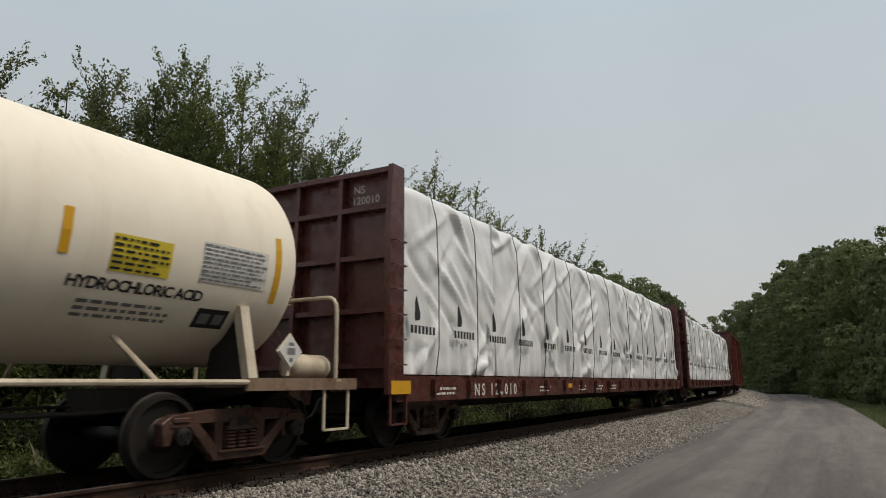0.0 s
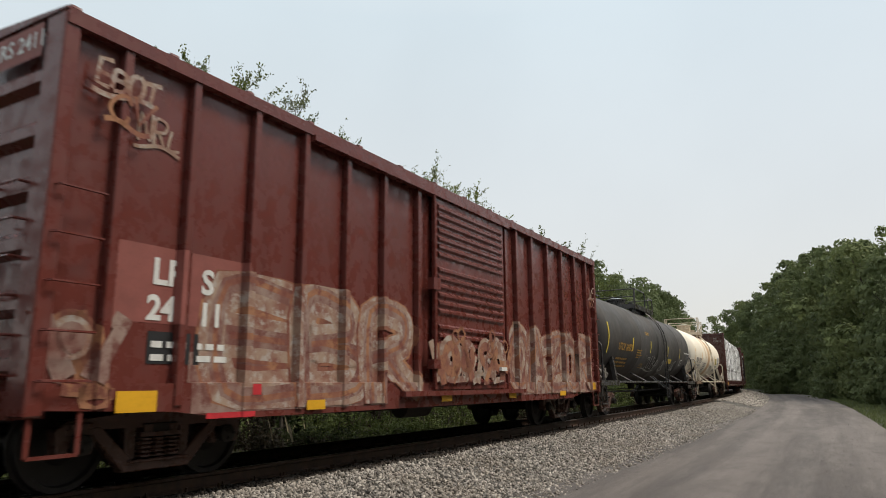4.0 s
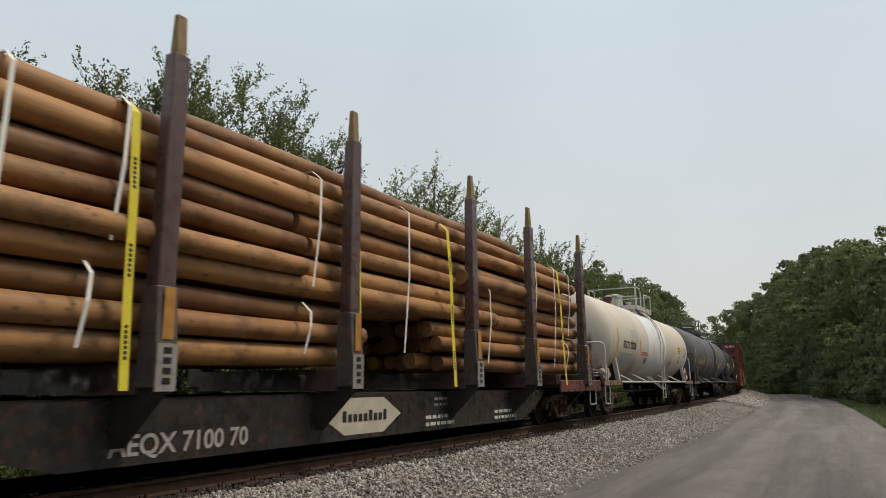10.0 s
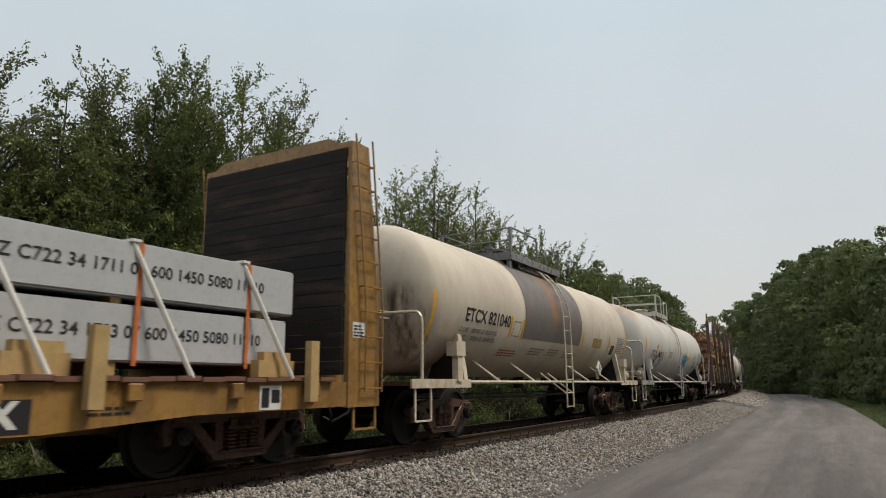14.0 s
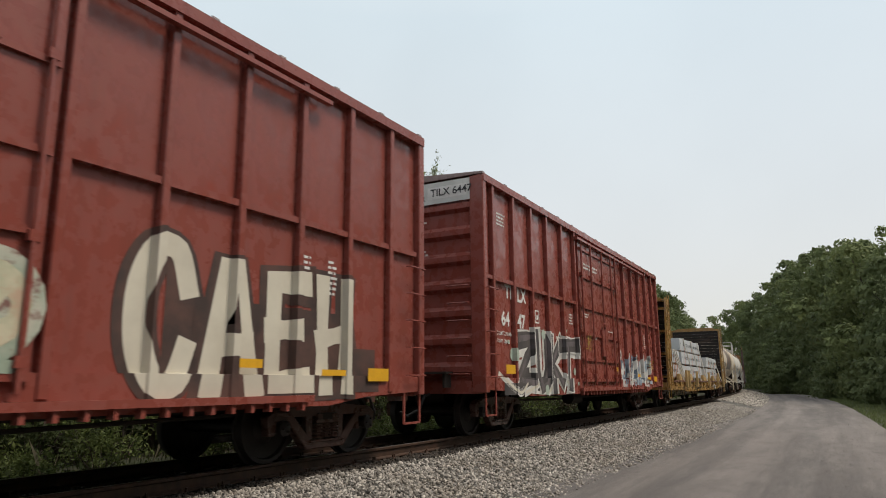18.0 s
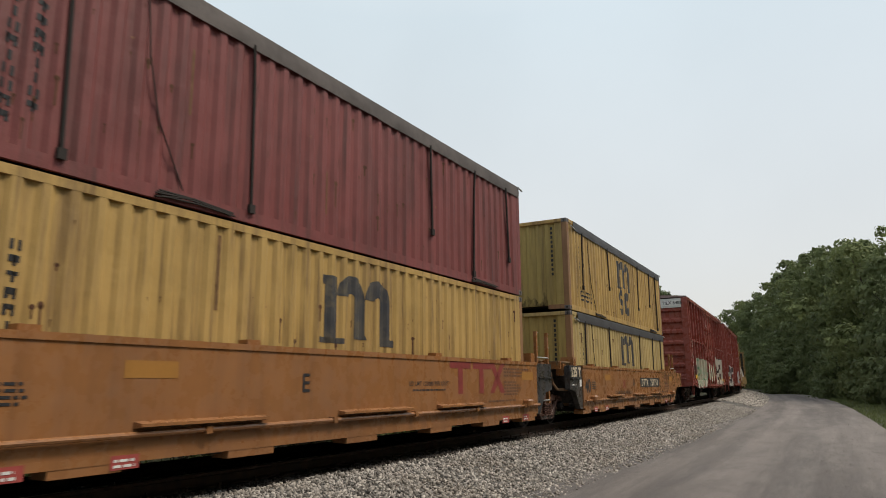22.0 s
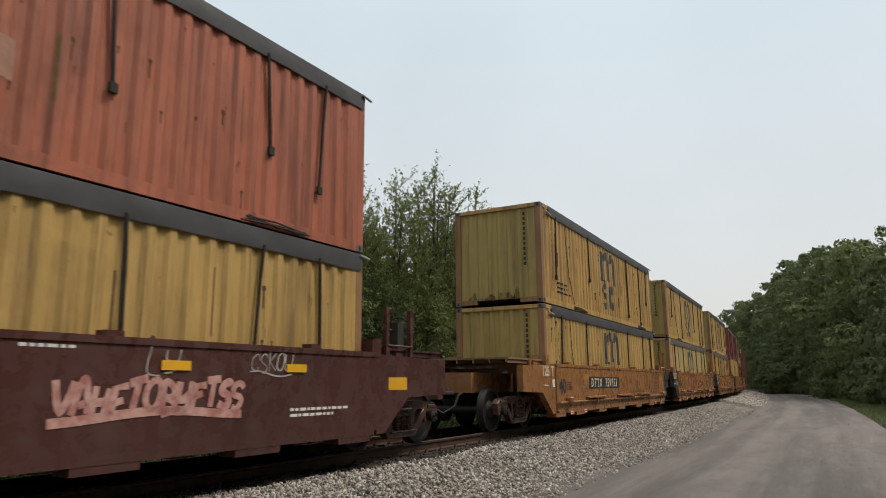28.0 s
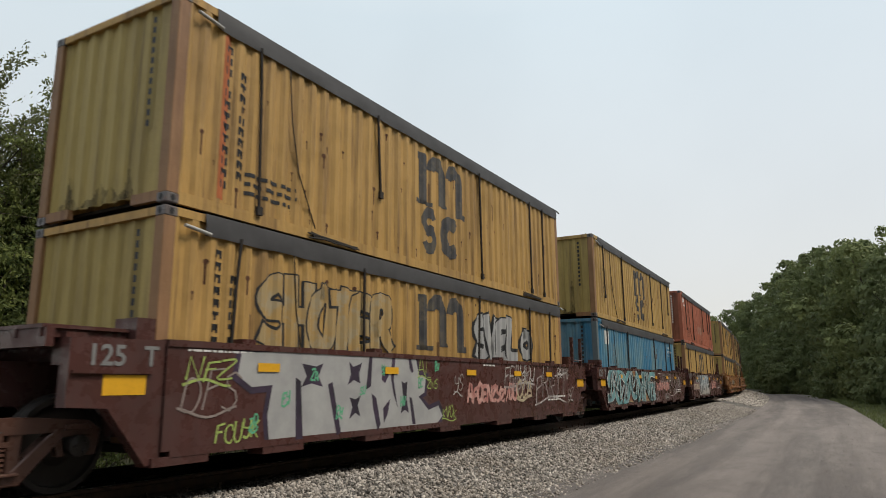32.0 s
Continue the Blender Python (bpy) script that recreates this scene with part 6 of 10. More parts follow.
throw_up(car, -1.75, 1.55, 1.05, 2.1, [(-9, 1.642), (9, 1.642)], (M_G_TAN, M_G_GREEN), 24, 0.9, 0.003, "faded green and cream spray paint")
M_G_SOOT = spray("sooty_brown_spray", (0.05, 0.032, 0.028), (0.10, 0.05, 0.04), 1.5)
CAEH = [(0.215, M_G_SOOT, 0.005, -0.03, 0.0), (0.125, M_G_CAF, 0.012, 0, 0)]
clad("graffiti_ground", *rects([(2.95, 3.35, 1.0, 2.1), (3.3, 5.9, 0.86, 1.95), (5.9, 6.6, 0.9, 1.5)]), M_G_SOOT, car, PROF, 0.0035, "dark brown spray ground between the letters")
sprayed(car, "C", 2.42, 3.42, 0.96, 2.48, PROF, CAEH, 0.0, -0.1, True, 0.8, 2.7, 0.0, label="tall white letter with dark edges", sway=0.0)
sprayed(car, "AEH", 3.4, 6.1, 0.96, 2.36, PROF, CAEH, 0.0, -0.1, False, 0.8, 2.6, 0.0, label="tall white letter with dark edges", sway=0.0)
scrawl(car, -3.3, -2.35, 0.78, 1.3, M_G_WHITE, 31, 0.022, 1.622)
scrawl(car, -4.85, -4.3, 0.78, 1.15, M_G_WHITE, 32, 0.022, 1.622)
patches("stencil_panel", [(-5.7, -5.35, 1.5, 1.85)], plain("brown_panel", (0.16, 0.10, 0.08)), car, at_side(1.52, 0, 0))
patches("stencil_panel", [(-5.65, -5.2, 1.2, 1.4)], M_LABEL, car, at_side(1.52, 0, 0))
patches("vent_panel", [(-3.9, -3.4, 1.25, 1.6)], M_GREY_INK, car, at_side(1.52, 0, 0))

# ---- flat cars with a centre beam, carrying wrapped lumber ----
M_FADED_TEXT = plain("faded_white_lettering", (0.40, 0.36, 0.34), 0.8, 0, 0.4, 14)
CB_RED = paint("dark_oxide_red", (0.09, 0.03, 0.025), (0.06, 0.03, 0.025), 0.4, 0.55, 0.4, 0.3, (0.15, 0.06, 0.04))
M_WRAP = Nodes("white_lumber_wrap")
c = M_WRAP.mix(M_WRAP.step(M_WRAP.noise(1.2, 5), 0.4, 0.7, 0.5), (0.84, 0.84, 0.845), (0.72, 0.72, 0.73))
ridge = _math(M_WRAP, "ABSOLUTE", _math(M_WRAP, "SUBTRACT", M_WRAP.noise(1.1, 2, 0.45, (1, 1, 0.8)), 0.5))
small = _math(M_WRAP, "ABSOLUTE", _math(M_WRAP, "SUBTRACT", M_WRAP.noise(5.5, 3, 0.6, (1, 1, 0.6)), 0.5))
M_WRAP.bump(_math(M_WRAP, "ADD", ridge, _math(M_WRAP, "MULTIPLY", small, 0.2)), 0.6, 0.11)
M_WRAP = M_WRAP.finish(c, 0.3, 0, 0.5)


def wrapped_pack(load, sx, y0, y1, z0, z1, seed):
    """A pack of lumber in a slack wrap: bellied between its ties, with slanting creases and folds gathered at the foot."""
    bm = bmesh.new()
    ny, nz = 60, 46
    x_in, x_out = 0.12, 1.36
    rng = random.Random(seed)
    folds = []
    for _ in range(22):
        a = rng.choice((0.5, 0.8, 1.0, 2.1, 2.3, 2.6)) + rng.uniform(-0.15, 0.15)
        cy, cz = rng.uniform(y0, y1), rng.uniform(z0, z1)
        folds.append((cy, cz, math.cos(a), math.sin(a), rng.uniform(0.5, 1.6), rng.uniform(0.05, 0.095) * rng.choice((1, 1, -0.6))))
    grid = []
    for i in range(ny + 1):
        col = []
        for j in range(nz + 1):
            u, v = i / ny, j / nz
            z = z0 + (z1 - z0) * v
            y = y0 + (y1 - y0) * u + 0.05 * noise.noise((z * 0.8, seed, u * 2))
            sag = 0.075 * math.sin(math.pi * v) ** 0.5 * math.sin(math.pi * u) ** 0.35
            x = x_out + sag + 0.045 * noise.noise((y * 0.9, z * 0.9, seed)) + 0.02 * noise.noise((y * 3 + z, z * 2.4, seed + 4))
            for cy, cz, ca, sa, ln, amp in folds:
                p, q = (y - cy) * ca + (z - cz) * sa, -(y - cy) * sa + (z - cz) * ca
                if abs(p) < ln:
                    x += amp * (1 - abs(p) / ln) * math.exp(-(q / 0.075) ** 2)
            foot = max(0.0, 0.28 - v) / 0.28
            x += foot * (0.05 + 0.045 * math.sin(y * 16 + seed + 2 * noise.noise((y, z, seed))))
            x -= 0.06 * (max(0.0, v - 0.93) / 0.07) ** 2
            col.append(bm.verts.new((sx * x, y, z + (0.03 * noise.noise((y * 1.5, seed, 0)) if j == nz else 0))))
        grid.append(col)
    for a, b in zip(grid, grid[1:]):
        for j in range(nz):
            bm.faces.new((a[j], b[j], b[j + 1], a[j + 1]))
    for col in (grid[0], grid[-1]):
        back = [bm.verts.new((sx * x_in, col[0].co.y, z0)), bm.verts.new((sx * x_in, col[0].co.y, z1))]
        bm.faces.new([*col, back[1], back[0]])
    topv = [c[-1] for c in grid]
    back = [bm.verts.new((sx * x_in, v.co.y, z1 + 0.02)) for v in topv]
    for k in range(ny):
        bm.faces.new((topv[k], topv[k + 1], back[k + 1], back[k]))
    return part("wrapped_pack", bm, M_WRAP, load, smooth=60)


def centre_beam(rear, front, label, number=None):
    car = car_thing("centre_beam_flat_car", label, "flat car", rear, front)
    h = (front - rear) / 2
    z1 = 4.45
    for s in (-1, 1):
        y = s * (h - 0.35)
        bm = bmesh.new()
        box(bm, -1.45, 1.45, *sorted((y, y + s * 0.04)), 0.95, z1 - 0.1)
        part("bulkhead_plate", bm, CB_RED, car)
        for x in (-1.55, 1.45):
            bm = bmesh.new()
            prism(bm, [(s * h, 0.85), (s * (h - 0.42), 0.85), (s * (h - 0.42), z1), (s * (h - 0.08), z1), (s * h, 3.4)], x, x + 0.1)
            bmesh.ops.bevel(bm, geom=bm.edges[:], offset=0.015, segments=1, affect="EDGES")
            part("bulkhead_post", bm, CB_RED, car)
        for x in (-0.5, 0.42):
            bm = bmesh.new()
            prism(bm, [(s * (h - 0.05), 0.9), (s * (h - 0.36), 0.9), (s * (h - 0.36), z1 - 0.1), (s * (h - 0.16), z1 - 0.1)], x, x + 0.08)
            part("bulkhead_rib", bm, CB_RED, car)
        for z in (1.25, 2.1, 2.95, 3.75, z1 - 0.1):
            bm = bmesh.new()
            box(bm, -1.45, 1.45, *sorted((y + s * 0.03, y + s * 0.22)), z, z + 0.08)
            part("bulkhead_beam", bm, CB_RED, car)
        truck(car, s * (h - 2.0))
        coupler(car, s * h)
        for sx in (-1, 1):
            stirrup(car, sx * 1.52, s * (h - 0.3) - 0.22, 0.42, 0.9, 0.44, CB_RED)
            rails_and_rungs(car, "grab_iron", CB_RED, sx * 1.55 if sx > 0 else -1.62, s * (h - 0.22) - 0.18, s * (h - 0.22) + 0.18, 1.3, 3.2, 6)
    for sx in (-1, 1):
        bm = bmesh.new()
        box(bm, *sorted((sx * 1.42, sx * 1.5)), -h + 0.3, h - 0.3, 0.74, 1.1)
        part("side_sill", bm, CB_RED, car)
        for i in range(17):
            y = -h + 1.4 + i * (2 * h - 2.8) / 16
            bm = bmesh.new()
            box(bm, *sorted((sx * 1.5, sx * 1.58)), y - 0.08, y + 0.08, 0.86, 1.08)
            part("winch_bracket", bm, CB_RED, car)
    bm = bmesh.new()
    box(bm, -1.45, 1.45, -h + 0.3, h - 0.3, 1.08, 1.14)
    part("deck", bm, CB_RED, car)
    bm = bmesh.new()
    box(bm, -0.1, 0.1, -h + 0.3, h - 0.3, 4.2, 4.42)
    for i in range(14):
        y = -h + 0.6 + i * (2 * h - 1.2) / 13
        box(bm, -0.08, 0.08, y - 0.1, y + 0.1, 1.1, 4.25)
    part("centre_beam", bm, CB_RED, car)
    bm = bmesh.new()
    box(bm, -0.35, 0.35, -h + 0.6, h - 0.6, 0.55, 0.95)
    part("centre_sill", bm, M_UNDER, car)
    load = load_thing("wrapped_lumber", "lumber in crumpled white wrap tied down on a flat car", "lumber", car)
    y0 = -h + 0.55
    cuts = [0, 0.16, 0.33, 0.49, 0.66, 0.83, 1]
    span = 2 * h - 1.1
    for sx in (-1, 1):
        for i in range(6):
            wrapped_pack(load, sx, y0 + cuts[i] * span + 0.01, y0 + cuts[i + 1] * span - 0.01, 1.16, 4.28 - 0.03 * (i % 3), i * 3.7 + sx)
            for d in (0.2, 0.68):
                bm = bmesh.new()
                yy = y0 + (cuts[i] + (cuts[i + 1] - cuts[i]) * (d + 0.06 * math.sin(i * 5 + d * 9))) * span
                pipe(bm, [(sx * 1.5, yy, 1.1), (sx * 1.555, yy + 0.03, 1.6), (sx * 1.575, yy, 2.7), (sx * 1.545, yy - 0.02, 3.8), (sx * 1.40, yy, 4.33), (sx * 0.1, yy, 4.45)], 0.009, 5)
                part("tie_cable", bm, M_BLACK, load)
    rng = random.Random(8)
    for i in range(15):
        y = y0 + 0.2 + i * (2 * h - 1.5) / 15
        pts = [(y, 2.0), (y + 0.16, 2.02), (y + 0.17, 2.14), (y + 0.05, 2.42), (y, 2.3)]
        clad("wrap_mark", pts, [(0, 1, 2, 3, 4)], M_INK, load, [(-20, 1.535), (20, 1.535)], rng.uniform(0, 0.02))
        clad("wrap_print", *rects([(y - 0.15 + k * 0.115, y - 0.15 + k * 0.115 + 0.08, 1.80, 1.93) for k in range(7)]), M_INK, load, [(-20, 1.535), (20, 1.535)], rng.uniform(0, 0.02))
    if number:
        write("NS", 0.13, M_FADED_TEXT, car, at_rear(0.85, -h - 0.005, 4.0), None, 0.002)
        write(number, 0.13, M_FADED_TEXT, car, at_rear(0.82, -h - 0.005, 3.82), None, 0.002)
        write("NS " + number, 0.22, M_WHITE, car, at_side(1.506, -h + 2.9, 0.8), None, 0.006, spacing=1.5)
        patches("reflective_panel", [(0, 0.55, 0, 0.2)], M_YELLOW, car, at_side(1.56, -h + 0.05, 0.86))
        patches("reflective_panel", [(0, 0.45, 0, 0.1)], M_YELLOW, car, at_side(1.506, -h + 8.0, 0.9))
        for y in (1.5, 6.2, 9.0, 10.5, 12.0):
            print_block(car, None, -h + y, 0.83, 0.7, 0.16, 2, M_WHITE, int(y * 10), x=1.506)
        shape("tarp_roll", M_OFFWHITE, load, (-0.9, 0.5, -h + 0.3, -h + 1.2, 4.42, 4.5))


centre_beam(178.15, 201.6, "dark red centre-beam flat car with ribbed bulkheads", "120010")
centre_beam(203.2, 226.6, "dark red centre-beam flat car behind another")
boxcar("plain brown boxcar ahead of the lumber cars", 228.4, 244.4, 0.84, 4.9, BOX_RED, BOX_RED, T_RIBS, (-2.1, 1.75), 3.0)

# ---- containers ----
PITCH = 0.278


def corrugation(lo, hi, x_out=1.215, depth=0.036):
    """The wave of a container's side: (y, x) points."""
    out, y = [(lo - 0.4, x_out)], lo
    while y < hi - PITCH:
        out += [(y + 0.04, x_out), (y + 0.095, x_out - depth), (y + 0.18, x_out - depth), (y + 0.235, x_out)]
        y += PITCH
    return out + [(hi + 0.4, x_out)]


WAVE = corrugation(-5.95, 5.95)


def box_paint(name, color, dirt, amount, rust, seam=(0.25, 0.12, 0.05)):
    """Container paint: sun-bleached, scuffed, with rust at dents and long runs."""
    k = Nodes(name)
    fade = k.mix(k.step(k.noise(0.5, 5, 0.6), 0.35, 0.7, 0.7), color, tuple(min(1, v * 1.18 + 0.015) for v in color))
    c = k.mix(k.step(k.noise(2.2, 7, 0.7, (1.3, 1.3, 0.14)), 0.47, 0.72, amount), fade, dirt)
    c = k.mix(k.step(k.noise(6.5, 6, 0.7, (1.2, 1.2, 0.06)), 0.53, 0.70, amount), c, tuple(v * 0.8 for v in dirt))
    c = k.mix(k.step(k.noise(0.8, 6, 0.7), 0.5, 0.75, amount * 0.8), c, tuple(v * 0.62 for v in color))
    c = k.mix(k.step(k.noise(5.5, 5, 0.6), 0.70, 0.74, rust), c, seam)
    c = k.mix(k.step(k.noise(26, 3, 0.6), 0.72, 0.78, rust * 0.8), c, tuple(v * 0.4 for v in seam))
    k.bump(k.noise(2.4, 6, 0.6), 0.35, 0.06)
    return k.finish(c, 0.62)


C_YEL = [box_paint("container_yellow", (0.41, 0.262, 0.08), (0.13, 0.075, 0.036), 0.75, 0.9), box_paint("container_yellow_pale", (0.40, 0.295, 0.115), (0.16, 0.105, 0.058), 0.7, 0.8),
         box_paint("container_yellow_ochre", (0.40, 0.24, 0.068), (0.12, 0.066, 0.03), 0.75, 1.0)]
C_CORNER = box_paint("rusty_yellow_steel", (0.235, 0.125, 0.056), (0.14, 0.065, 0.036), 0.9, 1.0)
# olive copy of the yellow for end walls, their shade in the colour
C_END_SHADED = box_paint("container_olive_yellow", (0.345, 0.255, 0.078), (0.15, 0.10, 0.04), 0.6, 0.6)
C_RED = box_paint("container_maroon", (0.18, 0.044, 0.04), (0.085, 0.034, 0.03), 0.8, 0.9)
C_ORANGE = box_paint("container_rust_orange", (0.34, 0.10, 0.052), (0.13, 0.05, 0.034), 0.8, 0.9)
C_BLUE = Nodes("container_sky_blue")
c = C_BLUE.mix(C_BLUE.step(C_BLUE.noise(0.75, 6, 0.65, (1, 1, 0.6)), 0.46, 0.62, 0.95), (0.034, 0.165, 0.285), (0.135, 0.245, 0.28))
c = C_BLUE.mix(C_BLUE.step(C_BLUE.noise(2.6, 7, 0.7, (1.3, 1.3, 0.14)), 0.48, 0.72, 0.75), c, (0.19, 0.255, 0.265))
c = C_BLUE.mix(C_BLUE.step(C_BLUE.noise(5, 6, 0.7, (1.2, 1.2, 0.1)), 0.56, 0.72, 0.8), c, (0.035, 0.09, 0.13))
c = C_BLUE.mix(C_BLUE.step(C_BLUE.noise(4.5, 6, 0.65, (1, 1, 0.4)), 0.66, 0.72, 0.9), c, (0.16, 0.10, 0.065))
C_BLUE.bump(C_BLUE.noise(2.4, 6, 0.6), 0.35, 0.06)
C_BLUE = C_BLUE.finish(c, 0.62)
C_BLUE_POST = box_paint("rubbed_blue_grey_steel", (0.10, 0.13, 0.14), (0.11, 0.085, 0.07), 0.9, 1.0)
# orange ends: more rust and dirt, plus the end's shade in the colour
C_ORANGE_END = box_paint("container_dark_rust_end", (0.25, 0.078, 0.036), (0.085, 0.038, 0.03), 0.9, 1.0)
M_TARP = plain("dark_grey_tarpaulin", (0.058, 0.056, 0.058), 0.6, 0, 0.35, 2)
M_TARP2 = plain("brown_grey_tarpaulin", (0.115, 0.094, 0.085), 0.65, 0, 0.45, 2)
M_CAST = paint("steel_casting", (0.11, 0.10, 0.10), (0.14, 0.09, 0.06), 0.5, 0.55, 0.2, 0.4)
M_BARERUST = plain("bare_rust", (0.115, 0.05, 0.024), 0.9, 0, 0.4, 14)
M_SCRAPE = plain("brown_scrape", (0.19, 0.105, 0.045), 0.9, 0, 0.4, 9)
M_ROPE = plain("dark_rope", (0.03, 0.025, 0.022), 0.9)
# ragged black for the tunnel's painted shade and the streaks beside it
M_TUNNEL_DARK = Nodes("black_soot")
M_TUNNEL_DARK.put(M_TUNNEL_DARK.step(M_TUNNEL_DARK.noise(7, 6, 0.7, (1, 1, 0.35)), 0.38, 0.66, 0.85), M_TUNNEL_DARK.out.inputs["Alpha"])
M_TUNNEL_DARK = M_TUNNEL_DARK.finish((0.022, 0.018, 0.015), 0.9)


def scaled(shape_, y0, z0, s):
    return [(y0 + p[0] * s, z0 + p[1] * s) for p in shape_[0]], shape_[1]


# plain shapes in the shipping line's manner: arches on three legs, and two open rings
ARCHES = joined(rects([(0.12, 0.36, 0.0, 0.86), (0.70, 0.94, 0.14, 0.62), (1.28, 1.52, 0.10, 0.62), (0.0, 0.5, 0.0, 0.07), (1.30, 1.66, 0.0, 0.10), (0.05, 0.14, 0.74, 0.86)]),
                ring_part(0.65, 0.62, 0.05, 0.29, 0, 180), ring_part(1.23, 0.62, 0.05, 0.29, 0, 180), ([(0.70, 0.14), (0.94, 0.14), (0.98, 0.07), (0.70, 0.07)], [(0, 1, 2, 3)]))
DOUBLE_BEND = joined(ring_part(0.28, 0.50, 0.06, 0.24, 20, 270, 10), ring_part(0.28, 0.22, 0.06, 0.24, -160, 90, 10))
OPEN_RING = ring_part(0.95, 0.36, 0.13, 0.36, 45, 315, 12)


def upright_bars(n, seed, w=0.12, step=0.145):
    """A word set letter under letter: the blocks of each letter."""
    rng = random.Random(seed)
    out = []
    for i in range(n):
        z = -i * step
        rows = [(0, 0.035, z - 0.095, z), (w - 0.035, w, z - 0.095, z)] if rng.random() < 0.6 else [(0.04, 0.085, z - 0.095, z)]
        if rng.random() < 0.7:
            rows.append((0, w, z - 0.03 - 0.04 * rng.random(), z + 0.002))
        out.append(rects(rows))
    return out


def container(car, base, mat, label, rear_mat=None, tarp=None, logo=True, logo_bottom=False, words=True, stripe=None, seed=0, group="stacked containers"):
    ob = load_thing("shipping_container", label, "container", car, group)
    rng = random.Random(seed)
    L, W, H = 6.096, 1.219, 2.565
    z0, z1 = base, base + H
    for sx in (-1, 1):
        bm = bmesh.new()
        loops = [[(sx * x, y, z) for y, x in [(-5.94, 1.215)] + WAVE[1:-1] + [(5.94, 1.215)]] for z in (z0 + 0.13, z1 - 0.08)]
        rings(bm, loops, False, False)
        part("side_wall", bm, mat, ob)
        for zz, hh, d in ((z0, 0.15, 0.0), (z1 - 0.1, 0.1, 0.0)):
            bm = bmesh.new()
            box(bm, *sorted((sx * (W - 0.06), sx * (W - 0.002))), -L + 0.16, L - 0.16, zz + 0.005, zz + hh)
            part("bottom_rail" if zz == z0 else "top_rail", bm, mat, ob)
        for sy in (-1, 1):
            bm = bmesh.new()
            box(bm, *sorted((sx * (W - 0.16), sx * W)), *sorted((sy * (L - 0.16), sy * L)), z0 + 0.11, z1 - 0.11)
            bmesh.ops.bevel(bm, geom=bm.edges[:], offset=0.01, segments=1, affect="EDGES")
            part("corner_post", bm, C_CORNER if mat in C_YEL else C_BLUE_POST if mat is C_BLUE else mat, ob)
            for z in (z0, z1 - 0.118):
                bm = bmesh.new()
                box(bm, *sorted((sx * (W - 0.162), sx * (W + 0.003))), *sorted((sy * (L - 0.178), sy * (L + 0.003))), z, z + 0.118)
                bmesh.ops.bevel(bm, geom=bm.edges[:], offset=0.012, segments=1, affect="EDGES")
                cast = part("corner_casting", bm, M_CAST, ob)
                # flat black faces painted for the dark inside of the casting's holes
                bm = bmesh.new()
                prism(bm, [(sy * (L - 0.088) + 0.03 * math.cos(a), z + 0.059 + 0.04 * math.sin(a)) for a in [k * 0.785 for k in range(8)]], *sorted((sx * (W + 0.0035), sx * (W + 0.006))))
                prism(bm, [(sx * (W - 0.08) + 0.03 * math.cos(a), z + 0.059 + 0.04 * math.sin(a)) for a in [k * 0.785 for k in range(8)]], *sorted((sy * (L + 0.0035), sy * (L + 0.006))), "y")
                part("casting_hole", bm, M_BLACK, cast)
    for s in (-1, 1):
        bm = bmesh.new()
        prof = [(x, d) for x, d in corrugation(-1.06, 1.06, 0.0, 0.04) if abs(x) < 1.06]
        prof = [(-1.06, 0.0)] + prof + [(1.06, 0.0)]
        rings(bm, [[(x, s * (L - 0.05 + d), z) for x, d in prof] for z in (z0 + 0.14, z1 - 0.08)], False, False)
        part("end_wall", bm, C_END_SHADED if mat in C_YEL else C_ORANGE_END if mat is C_ORANGE else mat, ob)
        shape("end_header", mat, ob, (-1.07, 1.07, *sorted((s * (L - 0.08), s * (L - 0.01))), z1 - 0.1, z1 - 0.005))
        for a, b in ((-1.07, -0.6), (0.6, 1.07)) if s < 0 else ((-1.07, 1.07),):
            shape("end_sill", C_CORNER if mat in C_YEL else mat, ob, (a, b, *sorted((s * (L - 0.08), s * (L - 0.01))), z0 + 0.03, z0 + 0.15))
        if s > 0:
            for x in (-0.75, -0.3, 0.3, 0.75):
                shape("door_bar", M_CAST, ob, ((x, L + 0.03, z0 + 0.1), (x, L + 0.03, z1 - 0.1), 0.018))
    # dark of the tunnel under the rear end painted on, with black streaks
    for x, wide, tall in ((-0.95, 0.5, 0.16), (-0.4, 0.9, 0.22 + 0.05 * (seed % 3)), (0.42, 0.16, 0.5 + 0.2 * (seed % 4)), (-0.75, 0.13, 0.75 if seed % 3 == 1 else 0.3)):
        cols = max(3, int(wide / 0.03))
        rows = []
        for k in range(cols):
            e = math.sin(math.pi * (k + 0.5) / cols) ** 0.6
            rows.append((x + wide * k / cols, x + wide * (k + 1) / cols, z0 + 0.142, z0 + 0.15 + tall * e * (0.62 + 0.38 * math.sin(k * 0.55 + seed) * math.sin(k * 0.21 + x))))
        tagged(patches("soot_stain", rows, M_TUNNEL_DARK, ob, at_rear(0, -L + 0.047, 0)), "black soot run along the bottom of the end", kind="stuff")
    bm = bmesh.new()
    box(bm, -1.16, 1.16, -L + 0.2, L - 0.2, z0 + 0.1, z0 + 0.14)
    part("floor", bm, M_UNDER, ob)
    if tarp:
        bm = bmesh.new()
        ys = [-L + 0.55 + i * (2 * L - 0.6) / 40 for i in range(41)]
        for sx in (-1, 1):
            loops = []
            for y in ys:
                w = 0.012 * math.sin(y * 5 + seed) + 0.01 * noise.noise((y * 3, seed, 0))
                d = 0.255 + 0.015 * noise.noise((y * 2, seed + 3, sx))
